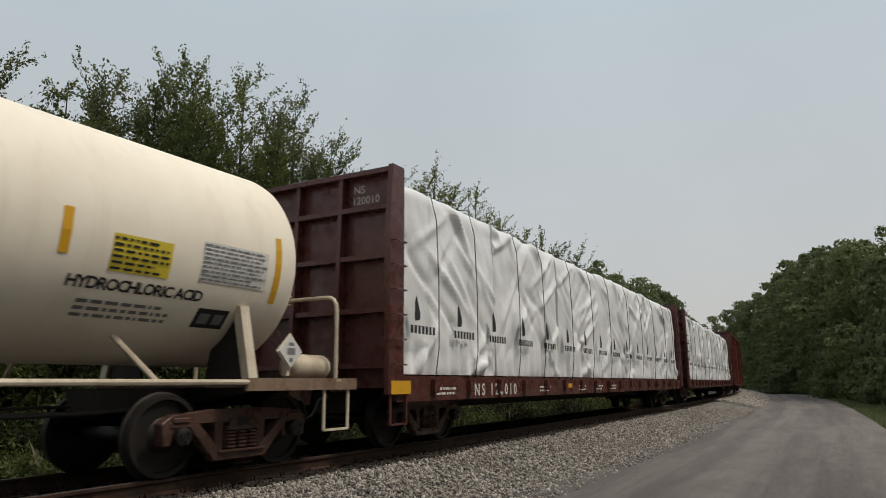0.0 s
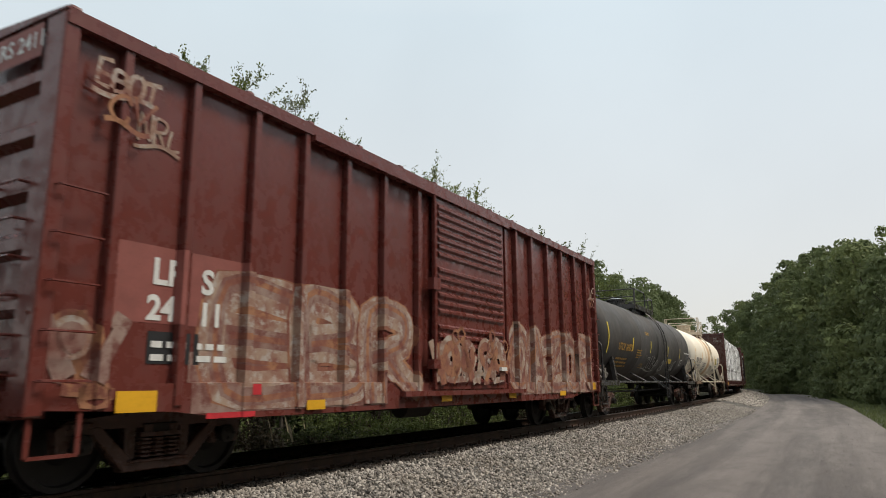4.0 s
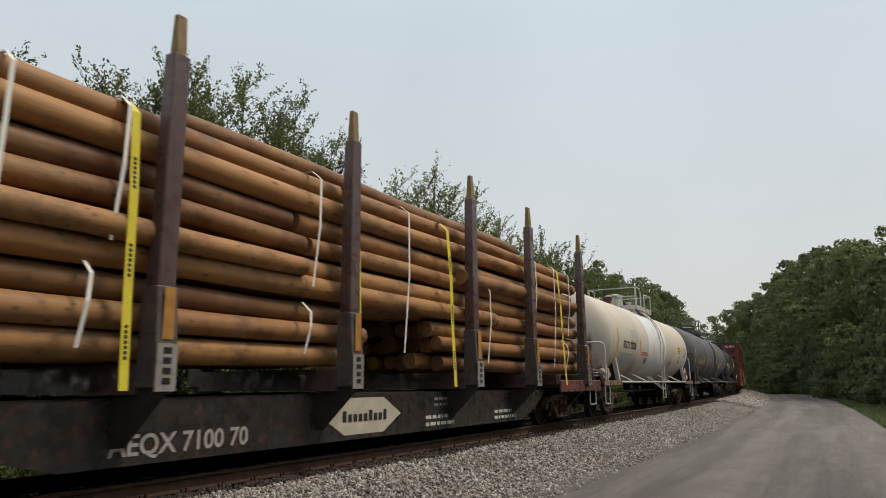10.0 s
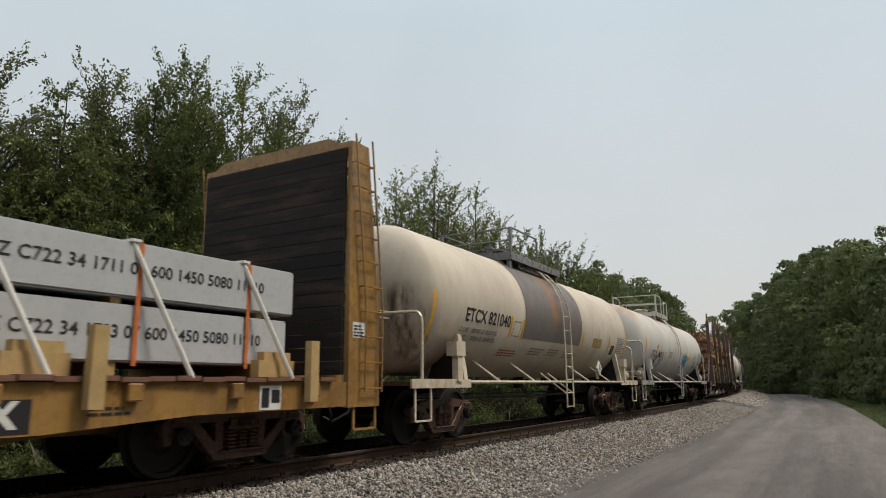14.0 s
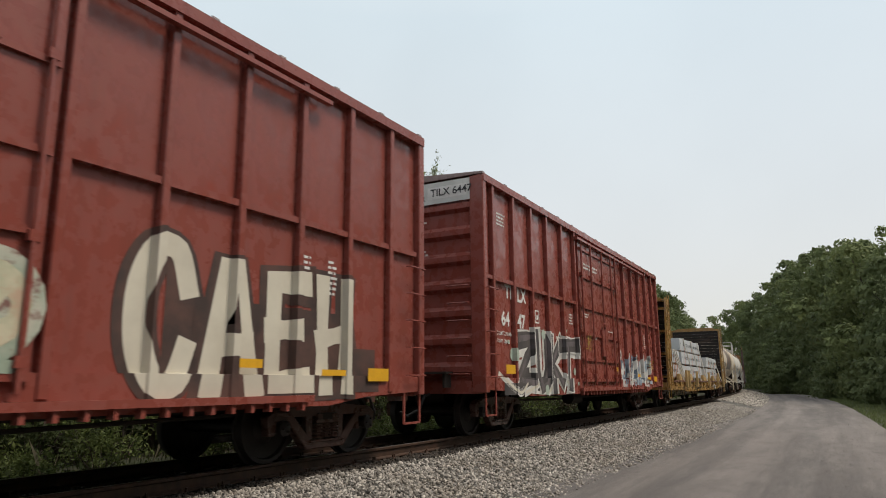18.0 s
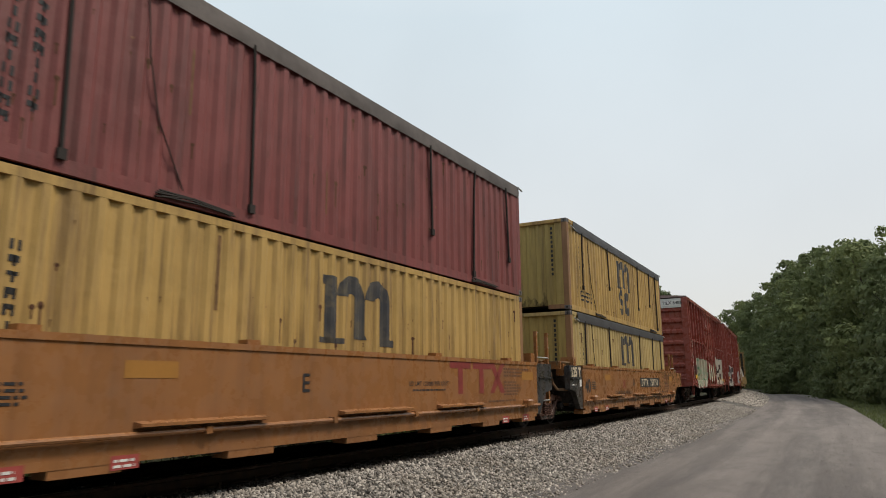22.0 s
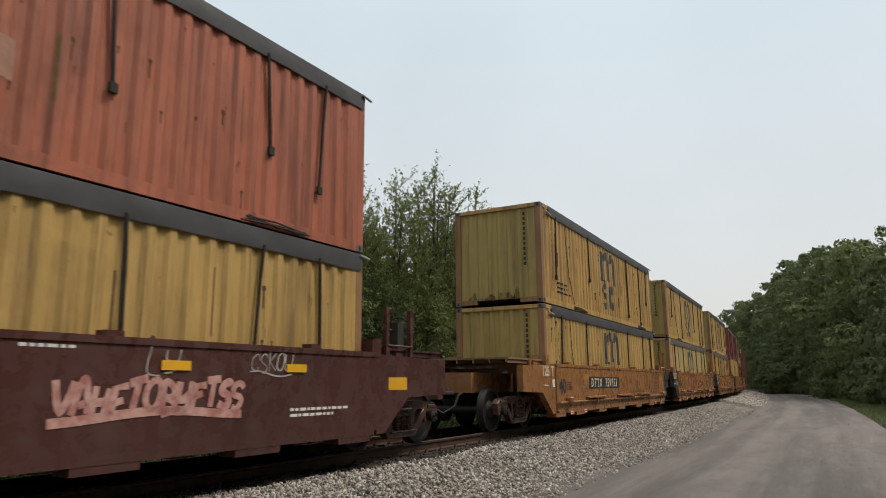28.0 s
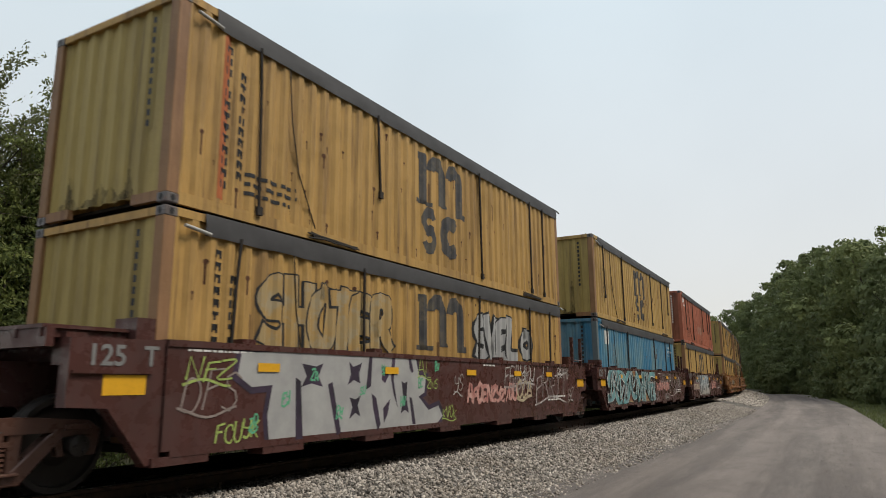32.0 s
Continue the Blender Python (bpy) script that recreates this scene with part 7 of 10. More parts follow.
                loops.append([(0, y, z1 + 0.05), (sx * (W - 0.1), y, z1 + 0.035), (sx * (W + 0.008), y, z1 + 0.008), (sx * (W + 0.022 + w), y, z1 - d * 0.5), (sx * (W + 0.014), y, z1 - d)])
            rings(bm, loops, False, False)
        part("tarpaulin", bm, tarp, ob, "dark tarpaulin cover drawn over the top edge", 50)
        for sx in (-1, 1):
            shape("tarp_tube", M_GALV, ob, ((sx * (W + 0.035), -L + 0.25, z1 - 0.19), (sx * (W + 0.035), -L + 0.62, z1 - 0.235), 0.022), ((sx * (W + 0.03), L - 0.1, z1 - 0.02), (sx * (W + 0.03), L + 0.12, z1 - 0.05), 0.02))
        for y in [-4.9, -2.4 + rng.uniform(-0.3, 0.3), 1.9 + rng.uniform(-0.3, 0.3), 4.0, 5.2]:
            y += rng.uniform(-0.2, 0.2)
            zb = z1 - rng.choice((1.5, 1.8, 2.2, 2.35))
            a = rng.uniform(-0.12, 0.12)
            bm = bmesh.new()
            pipe(bm, [(W + 0.02, y, z1 - 0.2), (W + 0.014, y + a * 0.4, z1 - 0.7), (W + 0.012, y + a, zb)], 0.022, 5)
            box(bm, W - 0.004, W + 0.04, y + a - 0.045, y + a + 0.045, zb - 0.09, zb + 0.02)
            part("tie_strap", bm, M_ROPE, ob, "black hanging tarp strap")
        bm = bmesh.new()
        y = -4.1 + rng.uniform(-0.3, 0.3)
        pipe(bm, [(W + 0.016, y, z1 - 0.25), (W + 0.012, y + 0.08, z1 - 1.0), (W + 0.010, y + 0.25, z1 - 1.7), (W + 0.01, y + 0.62, z1 - 2.4)], 0.009, 5)
        part("slack_rope", bm, M_ROPE, ob)
        for y in (-3.2, 4.2):
            bm = bmesh.new()
            for k in range(5):
                yy = y + rng.uniform(-0.1, 0.1)
                pipe(bm, [(W + 0.02, yy - 0.5, z0 + 0.02 + 0.02 * k), (W + 0.03, yy, z0 + 0.05 + rng.uniform(-0.03, 0.05)), (W + 0.02, yy + 0.55, z0 + 0.02 + 0.01 * k)], 0.012, 5)
            part("coiled_rope", bm, M_ROPE, ob)
    else:
        bm = bmesh.new()
        box(bm, -1.2, 1.2, -L + 0.1, L - 0.1, z1 - 0.03, z1 - 0.005)
        part("roof_panel", bm, mat, ob)
    if logo:
        dark = spray("shipping_mark_%d" % seed, (0.035, 0.035, 0.04), (0.07, 0.065, 0.06), 2.0, 0.6, mat.node_tree.nodes["Principled BSDF"].inputs["Base Color"].default_value[:3] and (0.10, 0.085, 0.06))
        clad("shipping_mark", *scaled(ARCHES, -0.95, z0 + 1.2, 1.12), dark, ob, WAVE, 0.004, "dark arched shipping mark")
        if not logo_bottom:
            clad("shipping_mark", *scaled(DOUBLE_BEND, -0.8, z0 + 0.34, 1.15), dark, ob, WAVE, 0.004, "dark double bend")
            clad("shipping_mark", *scaled(OPEN_RING, -0.8, z0 + 0.34, 1.15), dark, ob, WAVE, 0.004, "dark open ring")
    if words:
        ink = M_INK if words is True else words
        for n, word_seed, y, z in ((13, seed + 5, -5.36, z1 - 0.38), (10, seed + 6, -5.12, z1 - 0.66)):
            for block in upright_bars(n, word_seed):
                clad("letter_block", *scaled(block, y, z, 1.0), ink, ob, WAVE, 0.005)
        if base > 2 and seed % 2 == 0:
            rows = [(-4.95 + a, -4.95 + b, z0 + 0.35 + c, z0 + 0.35 + d) for a, b, c, d in fine_print(3, 1.1, 0.36, rng, 0.42)]
            clad("lettering", *rects(rows), ink, ob, WAVE, 0.005)
    if stripe:
        y, w, col = stripe
        clad("paint_run", *rects([(y, y + w, z0 + 0.2, z1 - 0.25)]), col, ob, WAVE, 0.003, "orange-red run down the side")
    spots = []
    for _ in range(75):
        y, z, r = rng.uniform(-5.7, 5.7), z0 + 0.25 + 1.95 * rng.random() ** 1.3, 0.008 + 0.034 * rng.random() ** 2
        spots.append(ring_part(y, z, 0.0005, r, 0, 360, 7))
        spots.append(rects([(y - r * 0.4, y + r * 0.35, z - r * rng.uniform(2, 9), z)]))
    tagged(clad("rust_spot", *joined(*spots), M_BARERUST, ob, WAVE, 0.002), "small rust spots with runs", kind="stuff")
    spots = []
    for _ in range(2):
        y, z = rng.uniform(-5.0, 5.4), z0 + rng.uniform(0.4, 1.6)
        spots.append(rects([(y, y + rng.uniform(0.02, 0.05), z, z + rng.uniform(0.5, 0.9))]))
    tagged(clad("scrape", *joined(*spots), M_SCRAPE, ob, WAVE, 0.002), "rusty brown scrapes", kind="stuff")
    # marks on the rear end
    patches("lettering", [(0.72, 0.78, z1 - 0.3 - k * 0.13, z1 - 0.22 - k * 0.13) for k in range(11)], M_WHITE if mat in (C_RED, C_ORANGE) else M_INK, ob, at_rear(0, -L + 0.035, 0))
    return ob


# ---- well cars ----
W_ORANGE = paint("buff_orange_well_car_paint", (0.275, 0.122, 0.045), (0.13, 0.066, 0.036), 0.5, 0.5, 0.6, 0.35, (0.25, 0.11, 0.05))
W_BROWN = paint("brown_well_car_paint", (0.074, 0.030, 0.026), (0.042, 0.024, 0.021), 0.6, 0.55, 0.4, 0.3, (0.15, 0.075, 0.05))
M_ENDBLACK = paint("worn_black_paint", (0.032, 0.033, 0.036), (0.10, 0.075, 0.05), 0.45, 0.55, 0.4)
M_GRATE = plain("tan_grating", (0.24, 0.15, 0.08), 0.8, 0, 0.4, 6)
M_BROWN_INK = plain("brown_stencil_ink", (0.115, 0.055, 0.03), 0.8)
M_TAG_WHITE = spray("thin_white_marker", (0.44, 0.42, 0.40), (0.24, 0.20, 0.19), 5)
M_OCHRE = plain("ochre_patch", (0.36, 0.165, 0.03), 0.6, 0, 0.2, 4)
M_CREAMTEXT = plain("cream_lettering", (0.60, 0.50, 0.36), 0.6)
M_LEDLABEL = plain("pink_red_label", (0.38, 0.07, 0.06), 0.6)


def well_car(label, mid, body, ends, style, trucks, joint=7.73, open_front=False, open_rear=False, letter_text=True):
    car = car_thing("well_car", label, "well car", mid - joint, mid + joint)
    E_ = 6.15
    for sx in (-1, 1):
        bm = bmesh.new()
        a, b = sorted((sx * 1.42, sx * 1.50))
        box(bm, a, b, -E_, E_, 0.36, 1.46)
        side = part("side_wall", bm, body, car)
        bm = bmesh.new()
        box(bm, *sorted((sx * 1.36, sx * 1.515)), -E_, E_, 1.40, 1.47)
        part("top_chord", bm, body, car)
        bm = bmesh.new()
        box(bm, *sorted((sx * 1.2, sx * 1.505)), -E_ + 0.1, E_ - 0.1, 0.30, 0.38)
        for y in (-5.9, -4.4, -2.4, -0.3, 1.9, 3.8, 5.6):
            box(bm, *sorted((sx * 1.25, sx * 1.50)), y - 0.35, y + 0.35, 0.22, 0.31)
        part("bottom_chord", bm, body, car)
        if style == "rail":
            bm = bmesh.new()
            cyl(bm, (sx * 1.55, -E_ + 0.02, 0.55), (sx * 1.55, E_ - 0.02, 0.55), 0.028, n=8)
            for y in (-5.3, -3.1, -1.0, 1.0, 3.1, 5.3):
                box(bm, *sorted((sx * 1.5, sx * 1.59)), y - 0.04, y + 0.04, 0.51, 0.59)
            part("side_pipe", bm, body, car)
            for y in (-3.1, 0.0, 2.6):
                bm = bmesh.new()
                prism(bm, [(sx * 1.5, 0.60), (sx * 1.62, 0.62), (sx * 1.62, 0.65), (sx * 1.5, 0.67)], y - 0.85, y + 0.85, "y")
                part("step_ledge", bm, body, car)
            for y in (-5.45, 5.45):
                bm = bmesh.new()
                box(bm, *sorted((sx * 1.5, sx * 1.66)), y - 0.12, y + 0.12, 0.52, 0.68)
                bmesh.ops.bevel(bm, geom=bm.edges[:], offset=0.03, segments=1, affect="EDGES")
                part("side_bracket", bm, body, car)
        for y in (-5.25, -4.17, 4.3, 5.3):
            if style == "rail":
                patches("side_label", [(0, 0.3, 0, 0.13)], M_LEDLABEL, side, at_side(1.509, y, 0.24)) if sx > 0 else None
                if sx > 0:
                    print_block(side, None, y + 0.03, 0.26, 0.24, 0.1, 2, M_WHITE, int(y * 9), x=1.513)
        for y in (-5.0, -2.4, 1.9, 4.8):
            shape("container_guide", body, car, (*sorted((sx * 1.3, sx * 1.46)), y - 0.1, y + 0.1, 1.46, 1.53))
        for s, open_ in ((-1, open_rear), (1, open_front)):
            bm = bmesh.new()
            x0, x1 = sorted((sx * 1.33, sx * 1.47))
            if open_:
                out = [(s * (E_ - 0.002), 1.45), (s * 7.9, 1.40), (s * 8.15, 1.40), (s * 8.15, 0.84), (s * 7.0, 0.80), (s * 6.35, 0.30), (s * (E_ - 0.002), 0.30)]
            elif style == "rail":
                out = [(s * (E_ - 0.002), 1.45), (s * 7.12, 1.45), (s * 7.12, 0.86), (s * 6.72, 0.80), (s * 6.36, 0.36), (s * (E_ - 0.002), 0.34)]
            else:
                out = [(s * (E_ - 0.002), 1.46), (s * 7.16, 1.44), (s * 7.16, 0.82), (s * 6.75, 0.80), (s * 6.3, 0.24), (s * (E_ - 0.002), 0.26)]
            prism(bm, out, x0, x1)
            if not open_:
                lo = s * 6.3
                box(bm, *sorted((sx * 1.46, sx * 1.50)), *sorted((lo, s * 7.13)), 1.12, 1.15)
            part("end_bracket", bm, ends if not open_ else body, car)
    for s, open_ in ((-1, open_rear), (1, open_front)):
        bm = bmesh.new()
        box(bm, -1.38, 1.38, *sorted((s * 6.15, s * 6.3)), 0.5, 1.45)
        box(bm, -0.45, 0.45, *sorted((s * 6.25, s * (8.6 if open_ else 7.55))), 0.82, 1.25)
        part("end_beam", bm, body if open_ else ends, car)
        bm = bmesh.new()
        y0, y1 = sorted((s * 6.35, s * (8.4 if open_ else 7.3)))
        box(bm, -1.25, 1.25, y0, y1, 1.53, 1.565)
        part("platform", bm, M_GRATE if style == "rail" else ends, car)
        for i in range(7):
            x = -1.2 + i * 0.4
            shape("platform_bearer", M_GRATE if style == "rail" else ends, car, (x - 0.02, x + 0.02, y0, y1, 1.45, 1.529))
        shape("platform_beam", body, car, (-1.28, 1.28, min(s * 7.2, s * 7.28), max(s * 7.2, s * 7.28), 1.36, 1.55))
        for x in (-1.3, 1.1):
            shape("platform_bracket", body, car, (x, x + 0.2, *sorted((s * 6.9, s * 7.1)), 1.2, 1.5))
        for x in (-1.35, 1.0):
            shape("end_post", body if style == "rail" else ends, car, (x, x + 0.35, *sorted((s * 6.2, s * 6.42)), 1.46, 1.68))
    for sx in (-1, 1):
        rung_mat = M_GALV if style == "rail" else ends
        for y in (6.62, 7.3):
            shape("ladder_post", body, car, (sx * 1.30 - 0.035, sx * 1.30 + 0.035, y - 0.04, y + 0.04, 0.55 if style == "rail" else 0.8, 2.2))
            for z in (1.85, 2.18):
                shape("post_hook", rung_mat, car, ((sx * 1.30, y, z), (sx * 1.30, y + 0.14, z), 0.014))
        for z in (0.62, 0.95, 1.28, 1.6):
            shape("ladder_rung", rung_mat, car, ((sx * 1.335, 6.62, z), (sx * 1.335, 7.3, z), 0.016))
    bm = bmesh.new()
    pipe(bm, [(1.2, 6.5, 1.35), (1.28, 7.0, 1.40), (1.28, 7.5, 1.35), (1.2, 7.9, 1.0), (1.15, 8.3, 0.86), (1.2, 8.9, 0.84)], 0.032, 7)
    part("air_hose", bm, plain("tan_hose", (0.30, 0.18, 0.10), 0.7) if style == "rail" else M_BLACK, car)
    for i in range(9):
        y = -5.6 + i * 1.4
        shape("floor_beam", M_UNDER, car, (-1.4, 1.4, y - 0.12, y + 0.12, 0.27, 0.36))
    for y in trucks:
        truck(car, y)
    if open_rear:
        coupler(car, -8.9)
    if open_front:
        coupler(car, 8.9)
        bm = bmesh.new()
        pipe(bm, [(0.4 + 0.27 * math.cos(k * 0.2618), 8.3, 1.95 + 0.27 * math.sin(k * 0.2618)) for k in range(25)], 0.016, 6)
        for k in range(4):
            t = k * math.pi / 2
            cyl(bm, (0.4, 8.3, 1.95), (0.4 + 0.27 * math.cos(t), 8.3, 1.95 + 0.27 * math.sin(t)), 0.012, n=5)
        box(bm, 0.25, 0.55, 8.05, 8.25, 1.5, 2.1)
        part("brake_wheel", bm, M_UNDER, car)
    if style == "rail":
        write("40", 0.36, M_INK, car, at_side(1.505, -5.98, 0.77), None, 0.012)
        write("125", 0.235, M_CREAMTEXT, car, at_side(1.475, -7.02, 1.18), None, 0.014)
        write("T", 0.235, M_CREAMTEXT, car, at_side(1.475, -6.42, 1.18), None, 0.014)
        patches("white_tag", [(-6.36, -6.2, 0.92, 1.1)], M_WHITE, car, at_side(1.475, 0, 0))
        print_block(car, None, -6.95, 0.95, 0.4, 0.05, 1, M_WHITE, 7, x=1.475)
        print_block(car, None, -5.4, 0.85, 0.5, 0.22, 4, M_INK, 8, x=1.504)
        if letter_text:
            write("LD LMT 123000 PER UNIT", 0.075, M_INK, car, at_side(1.504, 0.9, 0.98), None, 0.001, spacing=1.1)
        if letter_text:
            print_block(car, None, 1.0, 0.9, 1.2, 0.05, 1, M_INK, 10, x=1.504)
        for y, z, w, q, n in ((4.4, 1.15, 1.3, 0.2, 3), (4.4, 0.78, 0.9, 0.3, 5), (3.7, 0.66, 1.6, 0.06, 1)):
            print_block(car, None, y, z, w, q, n, M_BROWN_INK, int(y * 8 + z * 10), x=1.504)
        for y in (5.3, -4.1):
            patches("ochre_panel", [(y, y + 0.62, 1.08, 1.25)], M_OCHRE, car, at_side(1.503, 0, 0))
    else:
        write("125", 0.20, M_GREY_INK, car, at_side(1.475, -7.0, 1.2), None, 0.006)
        write("T", 0.20, M_GREY_INK, car, at_side(1.475, -6.4, 1.2), None, 0.006)
        for y, z, w, q in ((-6.82, 0.92, 0.46, 0.19), (6.45, 0.92, 0.5, 0.19)):
            patches("reflective_panel", [(0, w, 0, q)], M_YELLOW, car, at_side(1.475, y, z))
        for y in (-4.9, -2.3, 0.3, 2.4, 4.2):
            patches("reflective_panel", [(0, 0.36, 0, 0.1)], M_YELLOW, car, at_side(1.518, y, 1.16))
        print_block(car, None, 4.3, 0.62, 1.2, 0.14, 2, M_WHITE, 77, x=1.504)
        print_block(car, None, -5.9, 1.36, 1.0, 0.05, 1, M_WHITE, 78, x=1.504)
        print_block(car, None, 1.0, 1.34, 0.7, 0.06, 1, M_WHITE, 79, x=1.504)
    return car


TTX_SHAPES = joined(rects([(0.0, 0.62, 0.36, 0.46), (0.24, 0.38, 0.0, 0.36), (0.70, 1.30, 0.36, 0.46), (0.90, 1.04, 0.0, 0.36)]),
                    ([(1.25, 0.46), (1.41, 0.46), (1.80, 0.0), (1.64, 0.0)], [(0, 1, 2, 3)]), ([(1.66, 0.46), (1.80, 0.46), (1.40, 0.0), (1.26, 0.0)], [(0, 1, 2, 3)]))
M_TTX = plain("dull_red_mark", (0.23, 0.036, 0.03), 0.6)
M_CROSS_BLUE = plain("dull_navy_mark", (0.045, 0.05, 0.10), 0.6)
FLATSIDE = [(-20, 1.50), (20, 1.50)]
M_RUN = plain("orange_red_run", (0.42, 0.12, 0.04), 0.8)
units = [(-37.5, "A", C_YEL[0], C_YEL[1], True), (-53.0, "E", C_RED, C_YEL[0], False), (-68.45, "D", C_YEL[0], C_YEL[2], False), (-83.95, "C", C_YEL[0], C_YEL[1], False), (-99.4, "B", C_YEL[2], C_YEL[0], True)]
for i, (mid, letter, up, low, numbered) in enumerate(units):
    trucks = [-7.73] if i < 4 else [-7.45]
    if i == 0:
        trucks.append(7.45)
    car = well_car("buff orange well car carrying two stacked containers", mid, W_ORANGE, M_ENDBLACK, "rail", trucks, 7.73, i == 0, i == 4, not numbered)
    if numbered:
        s = 0.26 if i == 0 else -3.6
        patches("number_panel", [(s, s + 3.1, 0.86, 1.18)], M_INK, car, at_side(1.504, 0, 0))
        write("DTTX  759753", 0.235, M_CREAMTEXT, car, at_side(1.509, s + 0.18, 0.91), None, 0.010, shear=0.16, spacing=1.34)
        cy, cz, u = (-1.9, 0.975, 1.5) if i == 0 else (1.79, 0.99, 1.0)
        for name, mat, dy, dz, w, lift in (("red_cross", M_TTX, 0.15, 0.085, 0.065, 0.004), ("blue_cross", M_CROSS_BLUE, 0.125, 0.115, 0.035, 0.007)):
            if i == 0 and name == "blue_cross":
                continue
            dy, dz, w = dy * u, dz * u, w * u
            clad(name, [(cy - dy, cz - dz), (cy - dy + w, cz - dz), (cy + dy, cz + dz), (cy + dy - w, cz + dz), (cy + dy - w, cz - dz), (cy + dy, cz - dz), (cy - dy + w, cz + dz), (cy - dy, cz + dz)], [(0, 1, 2, 3), (4, 5, 6, 7)], mat, car, FLATSIDE, lift)
        if i == 0:
            write(letter, 0.26, M_INK, car, at_side(1.504, -0.75, 0.9), None, 0.004)
            write("LD LMT 123000 PER UNIT", 0.11, M_INK, car, at_side(1.504, -3.0, 0.66), None, 0.002, spacing=1.15)
        else:
            write("LD LMT 123000 PER UNIT", 0.088, M_BROWN_INK, car, at_side(1.504, 1.2, 0.70), None, 0.002, spacing=1.12)
            print_block(car, None, 1.32, 0.585, 1.2, 0.05, 1, M_BROWN_INK, 61, x=1.504)
            for y in (1.40, 2.02):
                print_block(car, None, y, 0.95, 0.17, 0.09, 2, M_BROWN_INK, int(y * 10), x=1.504)
            patches("faint_red_mark", [(3.05, 3.4, 1.31, 1.325), (3.05, 3.4, 1.19, 1.205), (3.09, 3.11, 1.205, 1.31), (3.22, 3.24, 1.205, 1.31), (3.34, 3.36, 1.205, 1.31)], M_TTX, car, at_side(1.503, 0, 0))
    else:
        clad("company_mark", *scaled(TTX_SHAPES, -2.8 if letter != "E" else 2.2, 0.83, 1.25), M_TTX, car, FLATSIDE, 0.004, "dull red company mark")
        write(letter, 0.24, M_INK, car, at_side(1.504, 2.3 if letter != "E" else -1.6, 0.92), None, 0.004)
    low_tarp = M_TARP2 if i in (2, 3) else (None if i == 1 else M_TARP)
    container(car, 0.385, low, "weathered yellow container standing in a well car" + (" under a maroon one" if i == 1 else ""), None, low_tarp, True, True, True, (-5.3, 0.14, M_RUN) if i in (2, 3) else None, 10 + i)
    ob = container(car, 2.985, up, ("maroon" if i == 1 else "weathered yellow") + " open-top container with a dark tarpaulin, stacked on another", None, M_TARP if i != 1 else M_TARP2, i != 1, False, M_INK if i == 1 else True, None, 20 + i)
    if i == 1:
        patches("white_mark", [(-0.95, -0.85, 4.9, 5.25), (-1.0, -0.75, 5.12, 5.17), (-0.7, -0.45, 4.92, 5.0), (-0.7, -0.62, 4.92, 5.14), (-0.7, -0.45, 5.06, 5.14), (-0.35, -0.12, 4.93, 5.0)], M_WHITE, ob, at_rear(0, -6.06, 0))
browns = [(-119.0, C_ORANGE, C_YEL[0]), (-134.25, C_YEL[0], C_BLUE), (-149.6, C_YEL[2], C_YEL[2])]
M_PINK = spray("pink_white_scrawl", (0.52, 0.30, 0.26), (0.35, 0.14, 0.12), 6)
M_SILVER = spray("silver_spray_paint", (0.31, 0.31, 0.31), (0.38, 0.38, 0.375), 2.0, 0.5)
M_TEAL = spray("teal_spray_paint", (0.125, 0.31, 0.32), (0.17, 0.24, 0.26), 1.6, 0.6, (0.10, 0.20, 0.22))
M_BLACKPAINT = spray("black_and_brown_spray", (0.02, 0.018, 0.02), (0.05, 0.03, 0.03), 2)
M_HYPE = Nodes("silver_fading_from_blue_to_grey")
c = M_HYPE.n.new("ShaderNodeSeparateXYZ")
M_HYPE.put(M_HYPE.tc, c.inputs[0])
c = M_HYPE.mix(M_HYPE.step(c.outputs["Z"], 0.6, 1.1), (0.36, 0.335, 0.295), (0.37, 0.44, 0.475))
M_HYPE = M_HYPE.finish(M_HYPE.mix(M_HYPE.step(M_HYPE.noise(5, 5), 0.4, 0.7, 0.5), c, (0.30, 0.31, 0.31)), 0.55)
M_NIGHT = spray("blue_black_spray", (0.024, 0.028, 0.034), (0.075, 0.095, 0.11), 2.6)
HYPE_LETTERS = [[(0.10, 0.0), (0.105, 0.42), (0.05, 0.42), (0.05, 0.5), (0.11, 0.55), (0.10, 1.0), (0.17, 1.0), (0.175, 0.56), (0.25, 0.6), (0.25, 1.0), (0.335, 1.0), (0.33, 0.0), (0.255, 0.0), (0.255, 0.47), (0.18, 0.45), (0.19, 0.0)],
                [(0.35, 1.0), (0.41, 1.0), (0.405, 0.48), (0.45, 0.44), (0.455, 1.0), (0.52, 1.0), (0.55, 0.12), (0.53, 0.0), (0.36, 0.03), (0.37, 0.2), (0.45, 0.22), (0.455, 0.32), (0.37, 0.36)],
                [(0.535, 1.0), (0.67, 0.98), (0.72, 0.85), (0.715, 0.55), (0.66, 0.42), (0.63, 0.4), (0.66, 0.03), (0.565, 0.02)],
                [(0.745, 0.98), (0.86, 0.96), (0.91, 0.8), (0.93, 0.48), (0.80, 0.42), (0.82, 0.3), (0.93, 0.34), (0.97, 0.42), (1.0, 0.05), (0.70, 0.02), (0.675, 0.3), (0.735, 0.6)]]
HYPE_HOLES = [[(0.605, 0.8), (0.655, 0.82), (0.655, 0.55), (0.61, 0.5)], [(0.79, 0.82), (0.855, 0.8), (0.855, 0.58), (0.785, 0.55)], [(0.20, 0.3), (0.235, 0.32), (0.24, 0.03), (0.205, 0.03)]]
